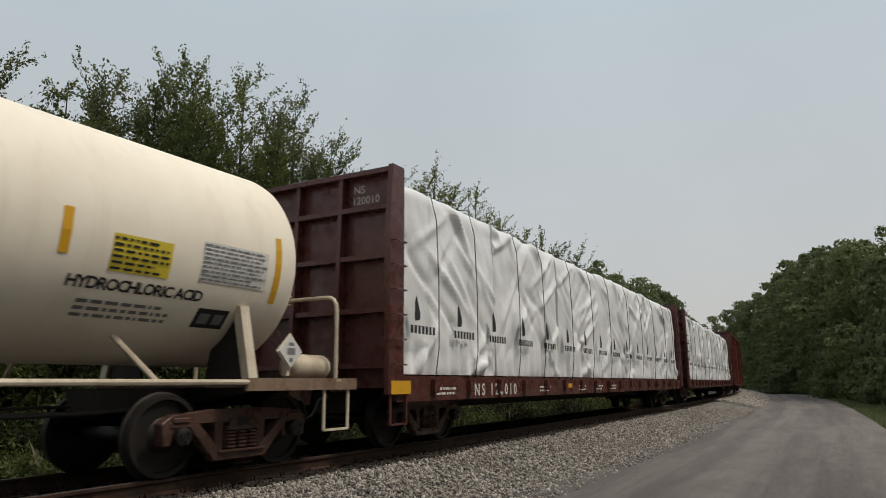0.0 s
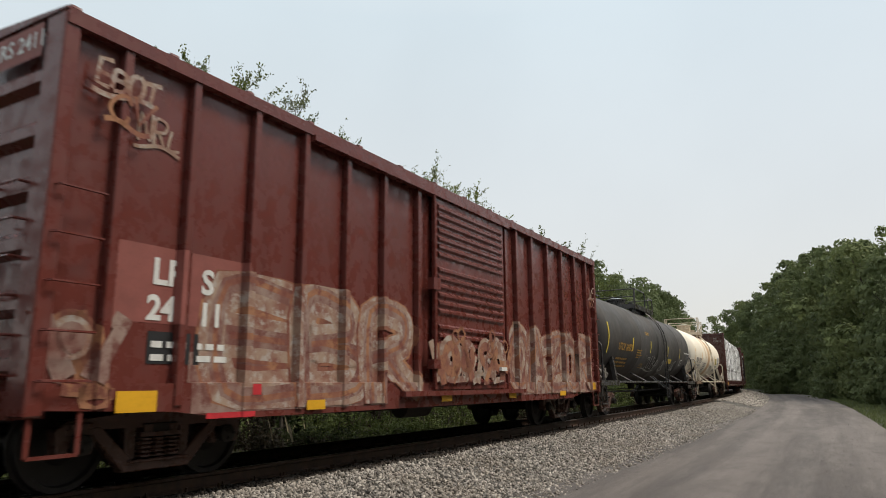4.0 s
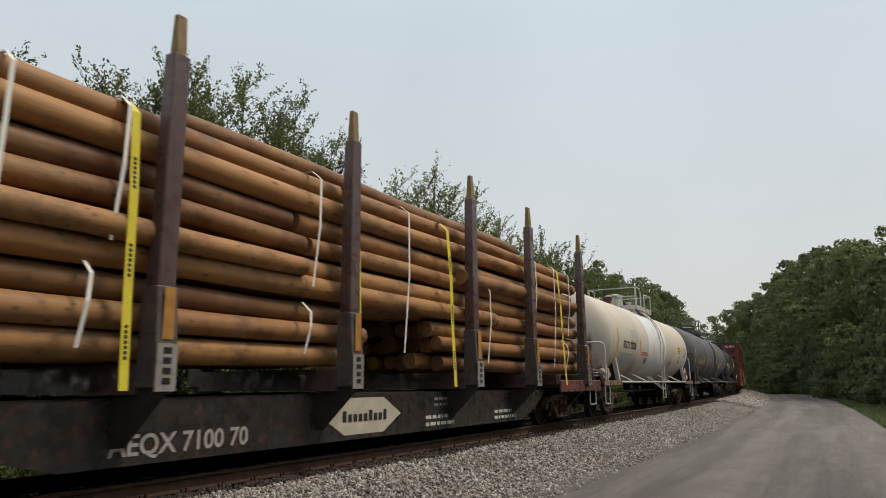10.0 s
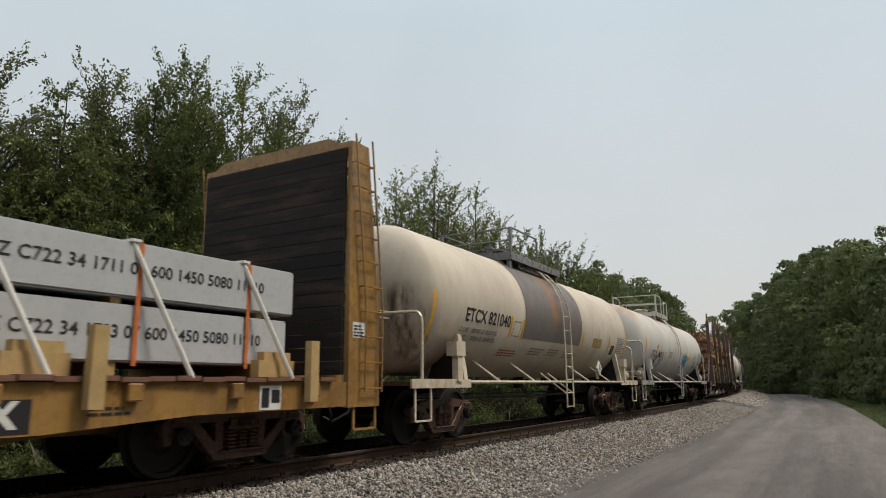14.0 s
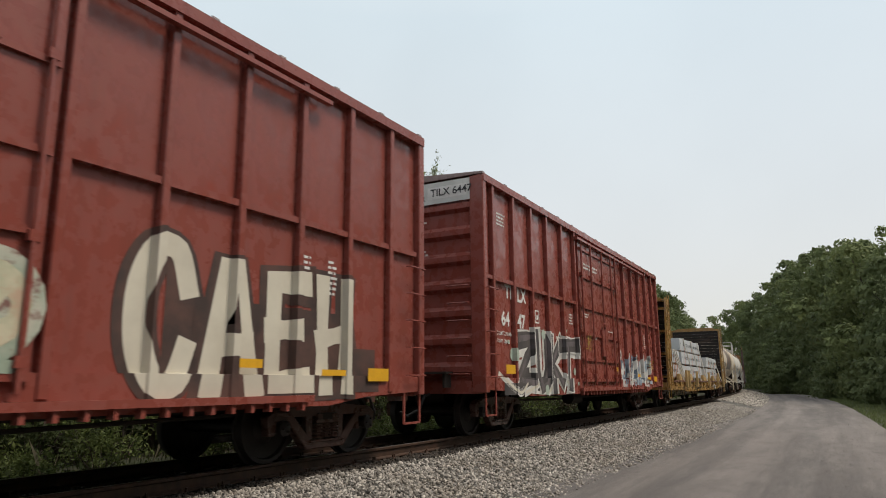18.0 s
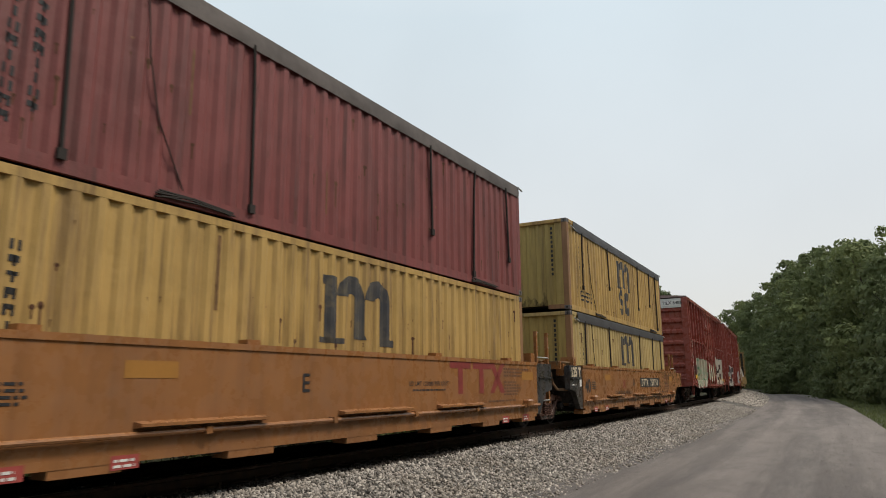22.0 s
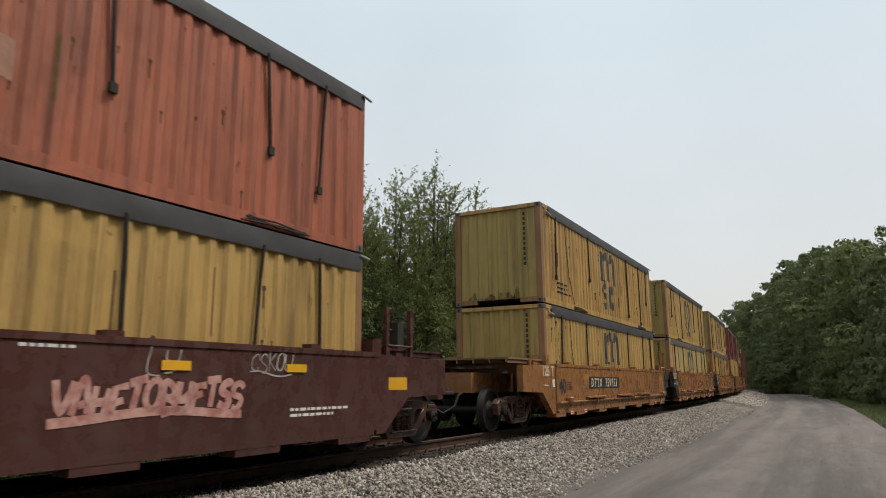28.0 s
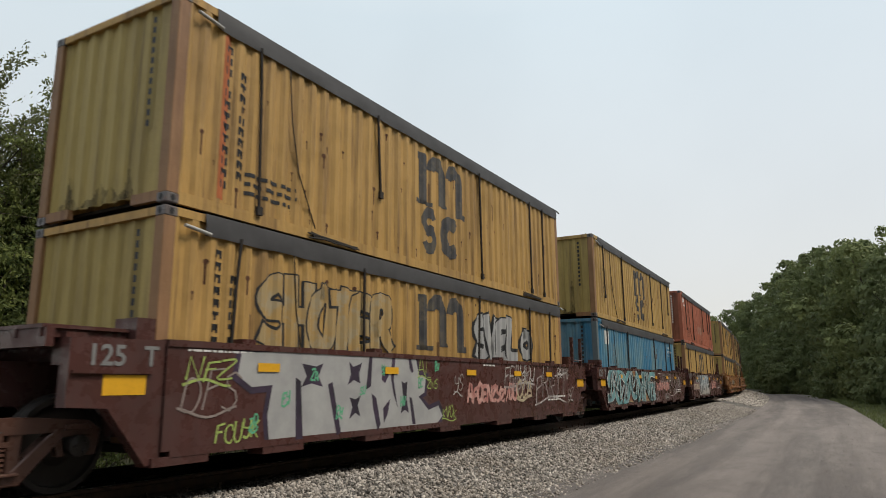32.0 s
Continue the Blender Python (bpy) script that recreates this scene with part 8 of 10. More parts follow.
SILVER_BASE = [(0.12, 0.0), (0.11, 0.3), (0.125, 0.62), (0.05, 0.6), (0.0, 0.72), (0.01, 0.95), (0.2, 1.0), (0.56, 0.99), (0.84, 1.0), (0.865, 0.75), (0.91, 0.72), (0.9, 0.5), (0.86, 0.44), (0.93, 0.24), (1.0, 0.3), (1.03, 0.14), (0.99, 0.03), (0.5, 0.0)]
SILVER_HOLES = [[(0.215, 0.7), (0.235, 0.66), (0.25, 0.02), (0.222, 0.02)],
                [(0.24, 0.86), (0.30, 0.83), (0.33, 0.87), (0.31, 0.72), (0.33, 0.6), (0.28, 0.64), (0.24, 0.6), (0.26, 0.72)], [(0.355, 0.62), (0.375, 0.65), (0.42, 0.04), (0.40, 0.02)],
                [(0.455, 0.9), (0.475, 0.84), (0.505, 0.87), (0.52, 0.9), (0.505, 0.76), (0.51, 0.64), (0.48, 0.68), (0.45, 0.62), (0.465, 0.75)], [(0.46, 0.46), (0.49, 0.43), (0.515, 0.48), (0.50, 0.36), (0.515, 0.22), (0.49, 0.27), (0.46, 0.2), (0.475, 0.34)],
                [(0.56, 0.98), (0.575, 0.98), (0.57, 0.6), (0.545, 0.56)], [(0.575, 0.5), (0.60, 0.44), (0.625, 0.1), (0.61, 0.02), (0.585, 0.3)], [(0.635, 0.86), (0.66, 0.84), (0.67, 0.74), (0.65, 0.64), (0.632, 0.68)],
                [(0.64, 0.3), (0.68, 0.42), (0.665, 0.22), (0.645, 0.12)], [(0.69, 0.98), (0.71, 0.98), (0.70, 0.66), (0.725, 0.3), (0.70, 0.5), (0.685, 0.7)], [(0.75, 0.66), (0.768, 0.63), (0.785, 0.66), (0.78, 0.42), (0.795, 0.22), (0.77, 0.27), (0.745, 0.22), (0.762, 0.42)],
                [(0.795, 0.98), (0.81, 0.98), (0.825, 0.8), (0.815, 0.78), (0.80, 0.86)], [(0.80, 0.44), (0.815, 0.42), (0.84, 0.06), (0.82, 0.06)]]
M_UNDERCOAT = spray("black_and_maroon_spray", (0.02, 0.017, 0.017), (0.04, 0.024, 0.022), 1.6, 0.7, (0.11, 0.055, 0.035))
M_G_OCHRE = spray("ochre_tan_spray", (0.30, 0.21, 0.10), (0.36, 0.29, 0.18), 3)
MAROON_SHAPES = [[(0.02, 0.9), (0.06, 0.98), (0.12, 0.92), (0.08, 0.8), (0.05, 0.7)], [(0.12, 0.05), (0.15, 0.35), (0.2, 0.3), (0.22, 0.05)], [(0.3, 0.1), (0.33, 0.3), (0.37, 0.2), (0.42, 0.32), (0.45, 0.06)],
                 [(0.27, 0.55), (0.3, 0.66), (0.33, 0.55), (0.3, 0.45)], [(0.51, 0.5), (0.535, 0.72), (0.565, 0.5), (0.535, 0.26)], [(0.48, 0.98), (0.5, 0.86), (0.55, 0.9), (0.56, 0.98)], [(0.62, 0.05), (0.66, 0.25), (0.7, 0.05)],
                 [(0.72, 0.95), (0.78, 0.85), (0.84, 0.97)], [(0.76, 0.06), (0.79, 0.3), (0.83, 0.2), (0.84, 0.05)], [(0.9, 0.6), (0.93, 0.7), (0.95, 0.6), (0.93, 0.5)], [(0.91, 0.2), (0.97, 0.3), (0.98, 0.1)]]
M_MAROON_SPRAY = spray("maroon_and_ochre_spray", (0.16, 0.04, 0.035), (0.26, 0.15, 0.06), 3)
M_MINT = plain("mint_green_spray", (0.12, 0.42, 0.24), 0.7)
M_TAG_CREAM = spray("cream_marker", (0.42, 0.36, 0.24), (0.30, 0.23, 0.15), 4)
M_GREENTAG = plain("green_yellow_marker", (0.35, 0.45, 0.12), 0.6)
for i, (mid, up, low) in enumerate(browns):
    trucks = [-7.65] + ([7.45] if i == 0 else [])
    car = well_car("brown well car covered in graffiti, carrying two stacked containers", mid, W_BROWN, W_BROWN, "plain", trucks, 7.65, i == 0, False)
    tag = lambda y0, y1, z0, z1, mat, n, w=0.016: scrawl(car, y0, y1, z0, z1, mat, n + 50 * i, w, 1.506)
    if i == 0:
        write("DTTX", 0.24, M_CREAMTEXT, car, at_side(1.508, -5.85, 0.70), None, 0.004)
        write("885212", 0.24, M_CREAMTEXT, car, at_side(1.508, -4.95, 0.70), None, 0.004)
        patches("paint_patch", [(-5.95, -3.85, 0.64, 1.0)], plain("pinkish_brown_patch", (0.17, 0.10, 0.09)), car, at_side(1.504, 0, 0))
        where = (-3.78, 0.1, 0.40, 1.39)
        stencilled(car, [(0.0, 0.0), (0.03, 0.35), (-0.01, 0.42), (0.0, 0.55), (0.045, 0.65), (0.04, 0.92), (0.07, 1.0), (0.94, 0.98), (0.99, 0.0)], *where, [(0.03, M_G_WHITE, 0.003), (0.0, M_NIGHT, 0.0042)], 0.35, 1.41, "graffiti_ground", "dark blue-black shadow edged in white")
        for poly in HYPE_LETTERS:
            stencilled(car, poly, *where, [(0.014, M_BLACKPAINT, 0.0056), (0.0, M_HYPE, 0.007)], 0.36, 1.40, label="silver letter edged in black spray paint")
        for poly in HYPE_HOLES:
            stencilled(car, poly, *where, [(0.012, M_BLACKPAINT, 0.0082), (-0.012, M_NIGHT, 0.0094)], 0.36, 1.40, label="dark hollow of a letter")
        tag(-5.75, -5.0, 1.05, 1.4, M_TAG_WHITE, 1)
        tag(-4.7, -3.85, 1.22, 1.4, M_HYPE, 2)
        tag(-5.2, -3.9, 1.02, 1.16, M_HYPE, 3)
        tag(0.25, 0.85, 0.55, 1.05, M_TAG_WHITE, 4, 0.022)
        tag(1.3, 3.5, 0.74, 1.06, M_PINK, 5, 0.075)
        tag(2.2, 2.6, 1.1, 1.42, M_TAG_WHITE, 6)
        tag(3.6, 4.3, 1.15, 1.4, M_TAG_WHITE, 7)
    elif i == 1:
        clad("graffiti_ground", *rects([(-6.1, 0.05, 0.36, 1.38)]), M_UNDERCOAT, car, FLATSIDE, 0.003, "black and maroon spray paint")
        where = (-6.1, 0.1, 0.37, 1.39)
        for poly in MAROON_SHAPES:
            stencilled(car, poly, *where, [(0.045, M_G_OCHRE, 0.0042), (0.0, M_MAROON_SPRAY, 0.0054)], 0.37, 1.39, label="maroon shape edged in ochre spray paint")
        sprayed(car, "SESUNRE", -6.2, 0.05, 0.43, 1.36, FLATSIDE, [(0.185, M_BLACKPAINT, 0.0066, 0.03, -0.01), (0.128, M_G_WHITE, 0.0078, 0, 0), (0.108, M_TEAL, 0.009, 0, 0)], 0.12, 0.2, True, 0.37, 1.39, 0.08, "teal letter edged in white and black spray paint", 2.2)
        sprayed(car, "~~~~~~~~", -6.05, 0.0, 0.5, 1.28, FLATSIDE, [(0.085, M_BLACKPAINT, 0.0372, 0, 0), (0.055, M_G_WHITE, 0.0384, 0, 0), (0.04, M_TEAL, 0.0396, 0, 0)], 0.2, 0.1, True, 0.37, 1.39, 0.22, "teal arrow stroke edged in white and black", 2.5)
        tag(0.5, 2.9, 0.72, 1.08, M_PINK, 8, 0.075)
        tag(1.2, 3.4, 1.08, 1.4, M_TAG_WHITE, 9)
        tag(2.9, 5.6, 0.6, 1.3, M_TAG_WHITE, 10, 0.026)
        tag(2.0, 2.8, 0.42, 0.62, M_TAG_WHITE, 11)
        tag(0.4, 0.9, 0.42, 0.75, M_TAG_WHITE, 12)
    else:
        M_VIOLET = spray("black_violet_spray", (0.02, 0.015, 0.025), (0.05, 0.03, 0.06), 2)
        where = (-5.2, -0.72, 0.33, 1.42)
        stencilled(car, SILVER_BASE, *where, [(0.075, M_VIOLET, 0.003), (0.0, M_SILVER, 0.0045)], 0.31, 1.44, label="silver graffiti piece edged in black and violet")
        for poly in SILVER_HOLES:
            stencilled(car, poly, *where, [(0.004, M_VIOLET, 0.006)], 0.32, 1.43, label="black line between the letters")
        for k in range(9):
            y, z = -5.0 + 0.52 * k, 0.5 + 0.75 * ((k * 0.37) % 1)
            scrawl(car, y, y + 0.14, z, z + 0.16, M_MINT, 90 + k, 0.022, 1.508)
        tag(-1.38, -0.95, 1.12, 1.4, M_GREENTAG, 13)
        tag(-1.1, -0.75, 0.92, 1.1, M_GREENTAG, 20)
        tag(-0.6, -0.1, 0.42, 0.64, M_GREENTAG, 14)
        tag(-5.95, -5.3, 1.05, 1.36, M_GREENTAG, 25, 0.024)
        tag(-5.5, -4.85, 0.4, 0.62, M_GREENTAG, 26, 0.024)
        tag(-6.0, -5.2, 0.75, 1.2, plain("grey_marker", (0.28, 0.23, 0.21)), 15, 0.022)
        tag(0.3, 2.5, 0.66, 1.02, M_PINK, 16, 0.075)
        tag(1.9, 3.5, 1.0, 1.42, M_TAG_WHITE, 17, 0.034)
        tag(2.5, 3.3, 0.72, 1.1, M_TAG_CREAM, 22, 0.05)
        tag(2.3, 3.4, 0.85, 1.2, M_TAG_WHITE, 23, 0.024)
        tag(3.5, 5.5, 0.66, 1.36, M_TAG_WHITE, 18, 0.03)
        tag(4.9, 5.7, 1.12, 1.4, M_TAG_WHITE, 21, 0.026)
        tag(5.6, 6.0, 0.6, 0.9, M_TAG_WHITE, 24)
        tag(-0.2, 0.15, 0.85, 1.2, M_TAG_WHITE, 19)
    tarp = M_TARP
    low_ob = container(car, 0.385, low, ("sky-blue" if low is C_BLUE else "weathered yellow") + " container standing in a brown well car", None, tarp, low is not C_BLUE, True, low is not C_BLUE, None, 40 + i)
    up_ob = container(car, 2.985, up, ("rust-orange" if up is C_ORANGE else "weathered yellow") + " open-top container with a dark tarpaulin, stacked on another", None, M_TARP, up is not C_ORANGE, False, M_INK if up is not C_ORANGE else False, (-5.4, 0.12, M_RUN) if i == 2 else None, 50 + i)
    if up is C_ORANGE:
        for j in range(2):
            clad("faded_mark", *rects([(-0.6 + j * 0.75, -0.1 + j * 0.95, 3.72, 4.12)]), plain("faded_pale_mark_%d" % j, (0.38, 0.20, 0.14), 0.8, 0, 0.4, 7), up_ob, WAVE, 0.004)
        clad("lettering", *rects([(-4.4 + a, -4.4 + b, 3.35 + c_, 3.35 + d) for a, b, c_, d in fine_print(5, 0.9, 0.5, random.Random(5), 0.32)]), M_BROWN_INK, up_ob, WAVE, 0.005)
        clad("white_mark", *rects([(-5.55, -5.45, 5.0, 5.25), (-5.3, -5.1, 5.05, 5.2), (-5.4, -5.3, 4.85, 4.95), (-5.2, -4.9, 4.85, 4.93)]), M_WHITE, up_ob, WAVE, 0.005)
    if low is C_BLUE:
        clad("paper_label", *rects([(-5.2, -4.75, 2.2, 2.62)]), M_OFFWHITE, low_ob, WAVE, 0.006, "pasted white paper label")
        clad("white_mark", *rects([(4.45 + 0.13 * k, 4.52 + 0.13 * k, z, z + 0.09) for z, n in ((2.44, 4), (2.27, 8), (2.10, 4)) for k in range(n)]), M_WHITE, low_ob, WAVE, 0.006)
    if i == 2:
        M_BUBBLE = spray("grey_yellow_fill", (0.37, 0.235, 0.08), (0.34, 0.25, 0.12), 1.8, 0.6, (0.33, 0.275, 0.175))
        sprayed(low_ob, "SHOTER", -4.55, -1.75, 1.5, 2.32, WAVE, [(0.15, M_INK, 0.005, 0, 0), (0.118, M_BUBBLE, 0.009, 0, 0)], 0.0, 0.2, True, 1.36, 2.55, 0.07, "bubble letter outlined in black spray paint")
        sprayed(low_ob, "SVEL", 1.3, 3.25, 1.5, 2.3, WAVE, [(0.185, M_INK, 0.005, 0, 0), (0.125, M_SILVER, 0.009, 0, 0)], 0.0, 0.16, True, 1.36, 2.5, 0.07, "silver bubble letter outlined in black")
        sprayed(low_ob, "O", 3.5, 4.15, 1.6, 2.15, WAVE, [(0.17, M_INK, 0.005, 0, 0), (0.11, M_SILVER, 0.009, 0, 0)], soft=True, label="silver bubble letter outlined in black")

# ---- flat car with stakes, carrying poles ----
M_POLE = Nodes("peeled_pole_wood")
c = M_POLE.mix(M_POLE.random(), (0.385, 0.195, 0.068), (0.145, 0.062, 0.025))
c = M_POLE.mix(M_POLE.step(M_POLE.noise(9, 7, 0.7, (1, 0.06, 1)), 0.46, 0.70, 0.55), c, (0.22, 0.10, 0.038))
c = M_POLE.mix(M_POLE.step(M_POLE.noise(1.3, 6, 0.7, (1, 0.35, 1)), 0.50, 0.62, 0.85), c, (0.085, 0.036, 0.017))
c = M_POLE.mix(M_POLE.step(M_POLE.noise(0.45, 3, 0.5, (1, 0.6, 1)), 0.5, 0.62, 0.3), c, (0.44, 0.25, 0.10))
knot = M_POLE.n.new("ShaderNodeTexVoronoi")
knot.inputs["Scale"].default_value = 1.0
M_POLE.put(M_POLE.mapped((7, 1.9, 7)), knot.inputs["Vector"])
c = M_POLE.mix(M_POLE.step(knot.outputs["Distance"], 0.20, 0.06, 0.8), c, (0.07, 0.032, 0.018))
M_POLE.bump(M_POLE.noise(14, 6, 0.7, (1, 0.12, 1)), 0.4, 0.014)
M_POLE = M_POLE.finish(c, 0.6)
M_POLE_END = Nodes("sawn_pole_end")
c = M_POLE_END.mix(M_POLE_END.random(), (0.34, 0.175, 0.075), (0.16, 0.075, 0.035))
c = M_POLE_END.mix(M_POLE_END.step(M_POLE_END.noise(14, 5, 0.7), 0.45, 0.65, 0.7), c, (0.10, 0.05, 0.028))
M_POLE_END = M_POLE_END.finish(c, 0.85)
M_STAKE = paint("maroon_brown_stake", (0.075, 0.04, 0.038), (0.14, 0.12, 0.11), 0.4, 0.6, 0.5, 0.4)
M_OLDGREY = paint("peeling_grey_paint", (0.024, 0.023, 0.023), (0.014, 0.012, 0.011), 0.7, 0.6, 0.5, 0.9, (0.11, 0.05, 0.035))
M_OLDRED = paint("patched_red_and_white_paint", (0.15, 0.052, 0.043), (0.06, 0.05, 0.047), 0.75, 0.6, 0.3, 0.5, (0.10, 0.045, 0.03))
M_SOCKET = paint("scraped_grey_steel", (0.085, 0.075, 0.072), (0.09, 0.06, 0.05), 0.6, 0.6, 0.5, 0.7)
M_SCRAPED = paint("scraped_pale_steel", (0.27, 0.255, 0.24), (0.10, 0.07, 0.055), 0.7, 0.6, 0.6, 0.6)
M_FADED_ORANGE = plain("faded_orange", (0.42, 0.20, 0.04), 0.6, 0, 0.35, 9)
M_TIP = plain("worn_brown_tip", (0.26, 0.18, 0.085), 0.8, 0, 0.4, 9)
M_STRAP_Y = plain("yellow_web_strap", (0.66, 0.55, 0.04), 0.6, 0, 0.12, 3)
M_STRAP_W = plain("white_band_strap", (0.74, 0.72, 0.66), 0.5, 0, 0.12, 3)
car = car_thing("log_flat_car", "old grey and maroon flat car with tall upright stakes", "flat car", 62.1, 81.6)
LOG = car
h = 9.75
STAKES = [-8.39, -4.80, -1.66, 2.09, 4.96, 8.48]
for s in (-1, 1):
    truck(car, s * 7.9)
    coupler(car, s * h)
    for sx in (-1, 1):
        stirrup(car, sx * 1.48, s * (h - 0.6) - 0.25, 0.45, 0.95, 0.5, M_GALV)
    bm = bmesh.new()
    box(bm, -1.5, 1.5, *sorted((s * h, s * 6.65)), 0.90, 0.98)
    part("end_deck", bm, M_OLDGREY, car)
    for sx in (-1, 1):
        bm = bmesh.new()
        box(bm, *sorted((sx * 1.47, sx * 1.53)), *sorted((s * h, s * 6.6)), 0.80, 1.08)
        bmesh.ops.bevel(bm, geom=bm.edges[:], offset=0.01, segments=1, affect="EDGES")
        part("side_channel", bm, M_OLDRED, car, "red channel with patches of white")
for sx in (-1, 1):
    bm = bmesh.new()
    prism(bm, [(-7.0, 0.86), (-6.2, 0.42), (-5.4, 0.20), (5.4, 0.20), (6.2, 0.42), (7.0, 0.86)], *sorted((sx * 0.92, sx * 0.98)))
    part("sill_plate", bm, M_OLDGREY, car, "peeling grey side plate of the sill")
    for y in STAKES:
        bm = bmesh.new()
        prism(bm, [(sx * 1.36, 1.0), (sx * 1.58, 1.0), (sx * 1.56, 4.55), (sx * 1.40, 4.55)], y - 0.11, y + 0.11, "y")
        bmesh.ops.bevel(bm, geom=bm.edges[:], offset=0.015, segments=1, affect="EDGES")
        stake = part("stake", bm, M_STAKE, car)
        bm = bmesh.new()
        prism(bm, [(sx * 1.42, 4.55), (sx * 1.54, 4.55), (sx * 1.51, 5.02), (sx * 1.45, 5.02)], y - 0.06, y + 0.06, "y")
        part("stake_tip", bm, M_TIP, stake)
        bm = bmesh.new()
        prism(bm, [(sx * 1.34, 0.98), (sx * 1.63, 0.98), (sx * 1.62, 1.45), (sx * 1.595, 2.0), (sx * 1.35, 2.0)], y - 0.125, y + 0.125, "y")
        bmesh.ops.bevel(bm, geom=bm.edges[:], offset=0.015, segments=1, affect="EDGES")
        part("stake_socket", bm, M_SOCKET, stake, "scraped grey foot of the stake")
        shape("stake_plate", M_SCRAPED, stake, (*sorted((sx * 1.632, sx * 1.648)), y - 0.12, y + 0.12, 0.95, 1.42))
        if sx > 0:
            # black patches stand for the dark of the plate's holes
            patches("stake_hole", [(-0.05, 0.05, z, z + 0.06) for z in (1.02, 1.12, 1.22, 1.32)], M_BLACK, stake, at_side(1.652, y, 0))
            patches("reflective_stripe", [(-0.08, 0.05, 1.46, 1.98)], M_FADED_ORANGE, stake, at_side(1.628, y + 0.02, 0))
        bm = bmesh.new()
        prism(bm, [(sx * 0.9, 0.85), (sx * 1.58, 1.05), (sx * 1.58, 0.95), (sx * 0.95, 0.35), (sx * 0.9, 0.35)], y - 0.09, y + 0.09, "y")
        part("stake_knee", bm, M_UNDER, car)
    for s in (-1, 1):
        shape("end_brace", M_STAKE, car, ((sx * 1.45, s * 8.5, 2.6), (sx * 1.40, s * 9.5, 1.0), 0.055))
for y in STAKES + [-9.0, -6.9, 6.9, 9.0]:
    shape("bunk", M_STAKE, car, (-1.36, 1.36, y - 0.14, y + 0.14, 0.92, 1.22))
bm = bmesh.new()
box(bm, -0.9, 0.9, -7.0, 7.0, 0.62, 0.88)
box(bm, -0.3, 0.3, -9.6, 9.6, 0.68, 0.9)
part("centre_sill", bm, M_UNDER, car)
write("AEQX 7100 70", 0.22, M_FADED_TEXT, car, at_side(0.985, -4.9, 0.30), None, 0.006)
write("AEQX", 0.12, M_INK, car, at_side(1.538, -8.2, 0.95), None, 0.004)
write("710070", 0.11, M_INK, car, at_side(1.538, -8.25, 0.82), None, 0.004)
patches("white_panel", [(-8.3, -7.75, 0.805, 1.075)], M_OFFWHITE, car, at_side(1.534, 0, 0))
clad("company_lozenge", [(-1.6, 0.54), (-1.1, 0.81), (-0.1, 0.81), (0.4, 0.54), (-0.1, 0.27), (-1.1, 0.27)], [(0, 1, 2, 3, 4, 5)], plain("cream_lozenge", (0.52, 0.47, 0.38), 0.8, 0, 0.3, 4), car, [(-20, 0.98), (20, 0.98)], 0.004, "cream six-sided company mark")
patches("lozenge_bar", [(-1.15 + 0.13 * k, -1.06 + 0.13 * k, 0.46, 0.62 if k in (0, 5, 8) else 0.57) for k in range(9)], M_INK, car, at_side(0.99, 0, 0))
for y, n in ((1.2, 2), (4.0, 2)):
    print_block(car, None, y, 0.28, 1.1, 0.24, n, M_OFFWHITE, int(y * 5), x=0.985)
print_block(car, None, 1.5, 0.62, 1.2, 0.2, 2, M_GREY_INK, 44, x=0.985)

poles = load_thing("pole_load", "strapped stack of peeled brown wooden poles on a flat car", "wooden poles", LOG)
rng = random.Random(12)
POLE_MESH = []
for v in range(5):
    bm = bmesh.new()
    loops = []
    for i in range(9):
        y = -8.7 + 17.4 * i / 8
        bx, bz = 0.02 * math.sin(i * 1.3 + v), 0.015 * math.cos(i * 0.9 + v * 2)
        r = 0.166 - 0.026 * i / 8 + 0.004 * math.sin(i * 2.7 + v)
        loops.append([(bx + r * math.cos(k * math.pi / 6), y, bz + r * math.sin(k * math.pi / 6)) for k in range(12)])
    rings(bm, loops, False)
    for loop in (loops[0][::-1], loops[-1]):
        f = bm.faces.new([bm.verts.new(p) for p in loop])
        f.material_index = 1
    me = mesh_of("pole", bm, M_POLE, 40)
    me.materials.append(M_POLE_END)
    POLE_MESH.append(me)
TAG = bmesh.new()
box(TAG, -0.022, 0.022, -8.712, -8.702, -0.045, 0.035)
TAG = mesh_of("end_tag", TAG, M_WHITE)
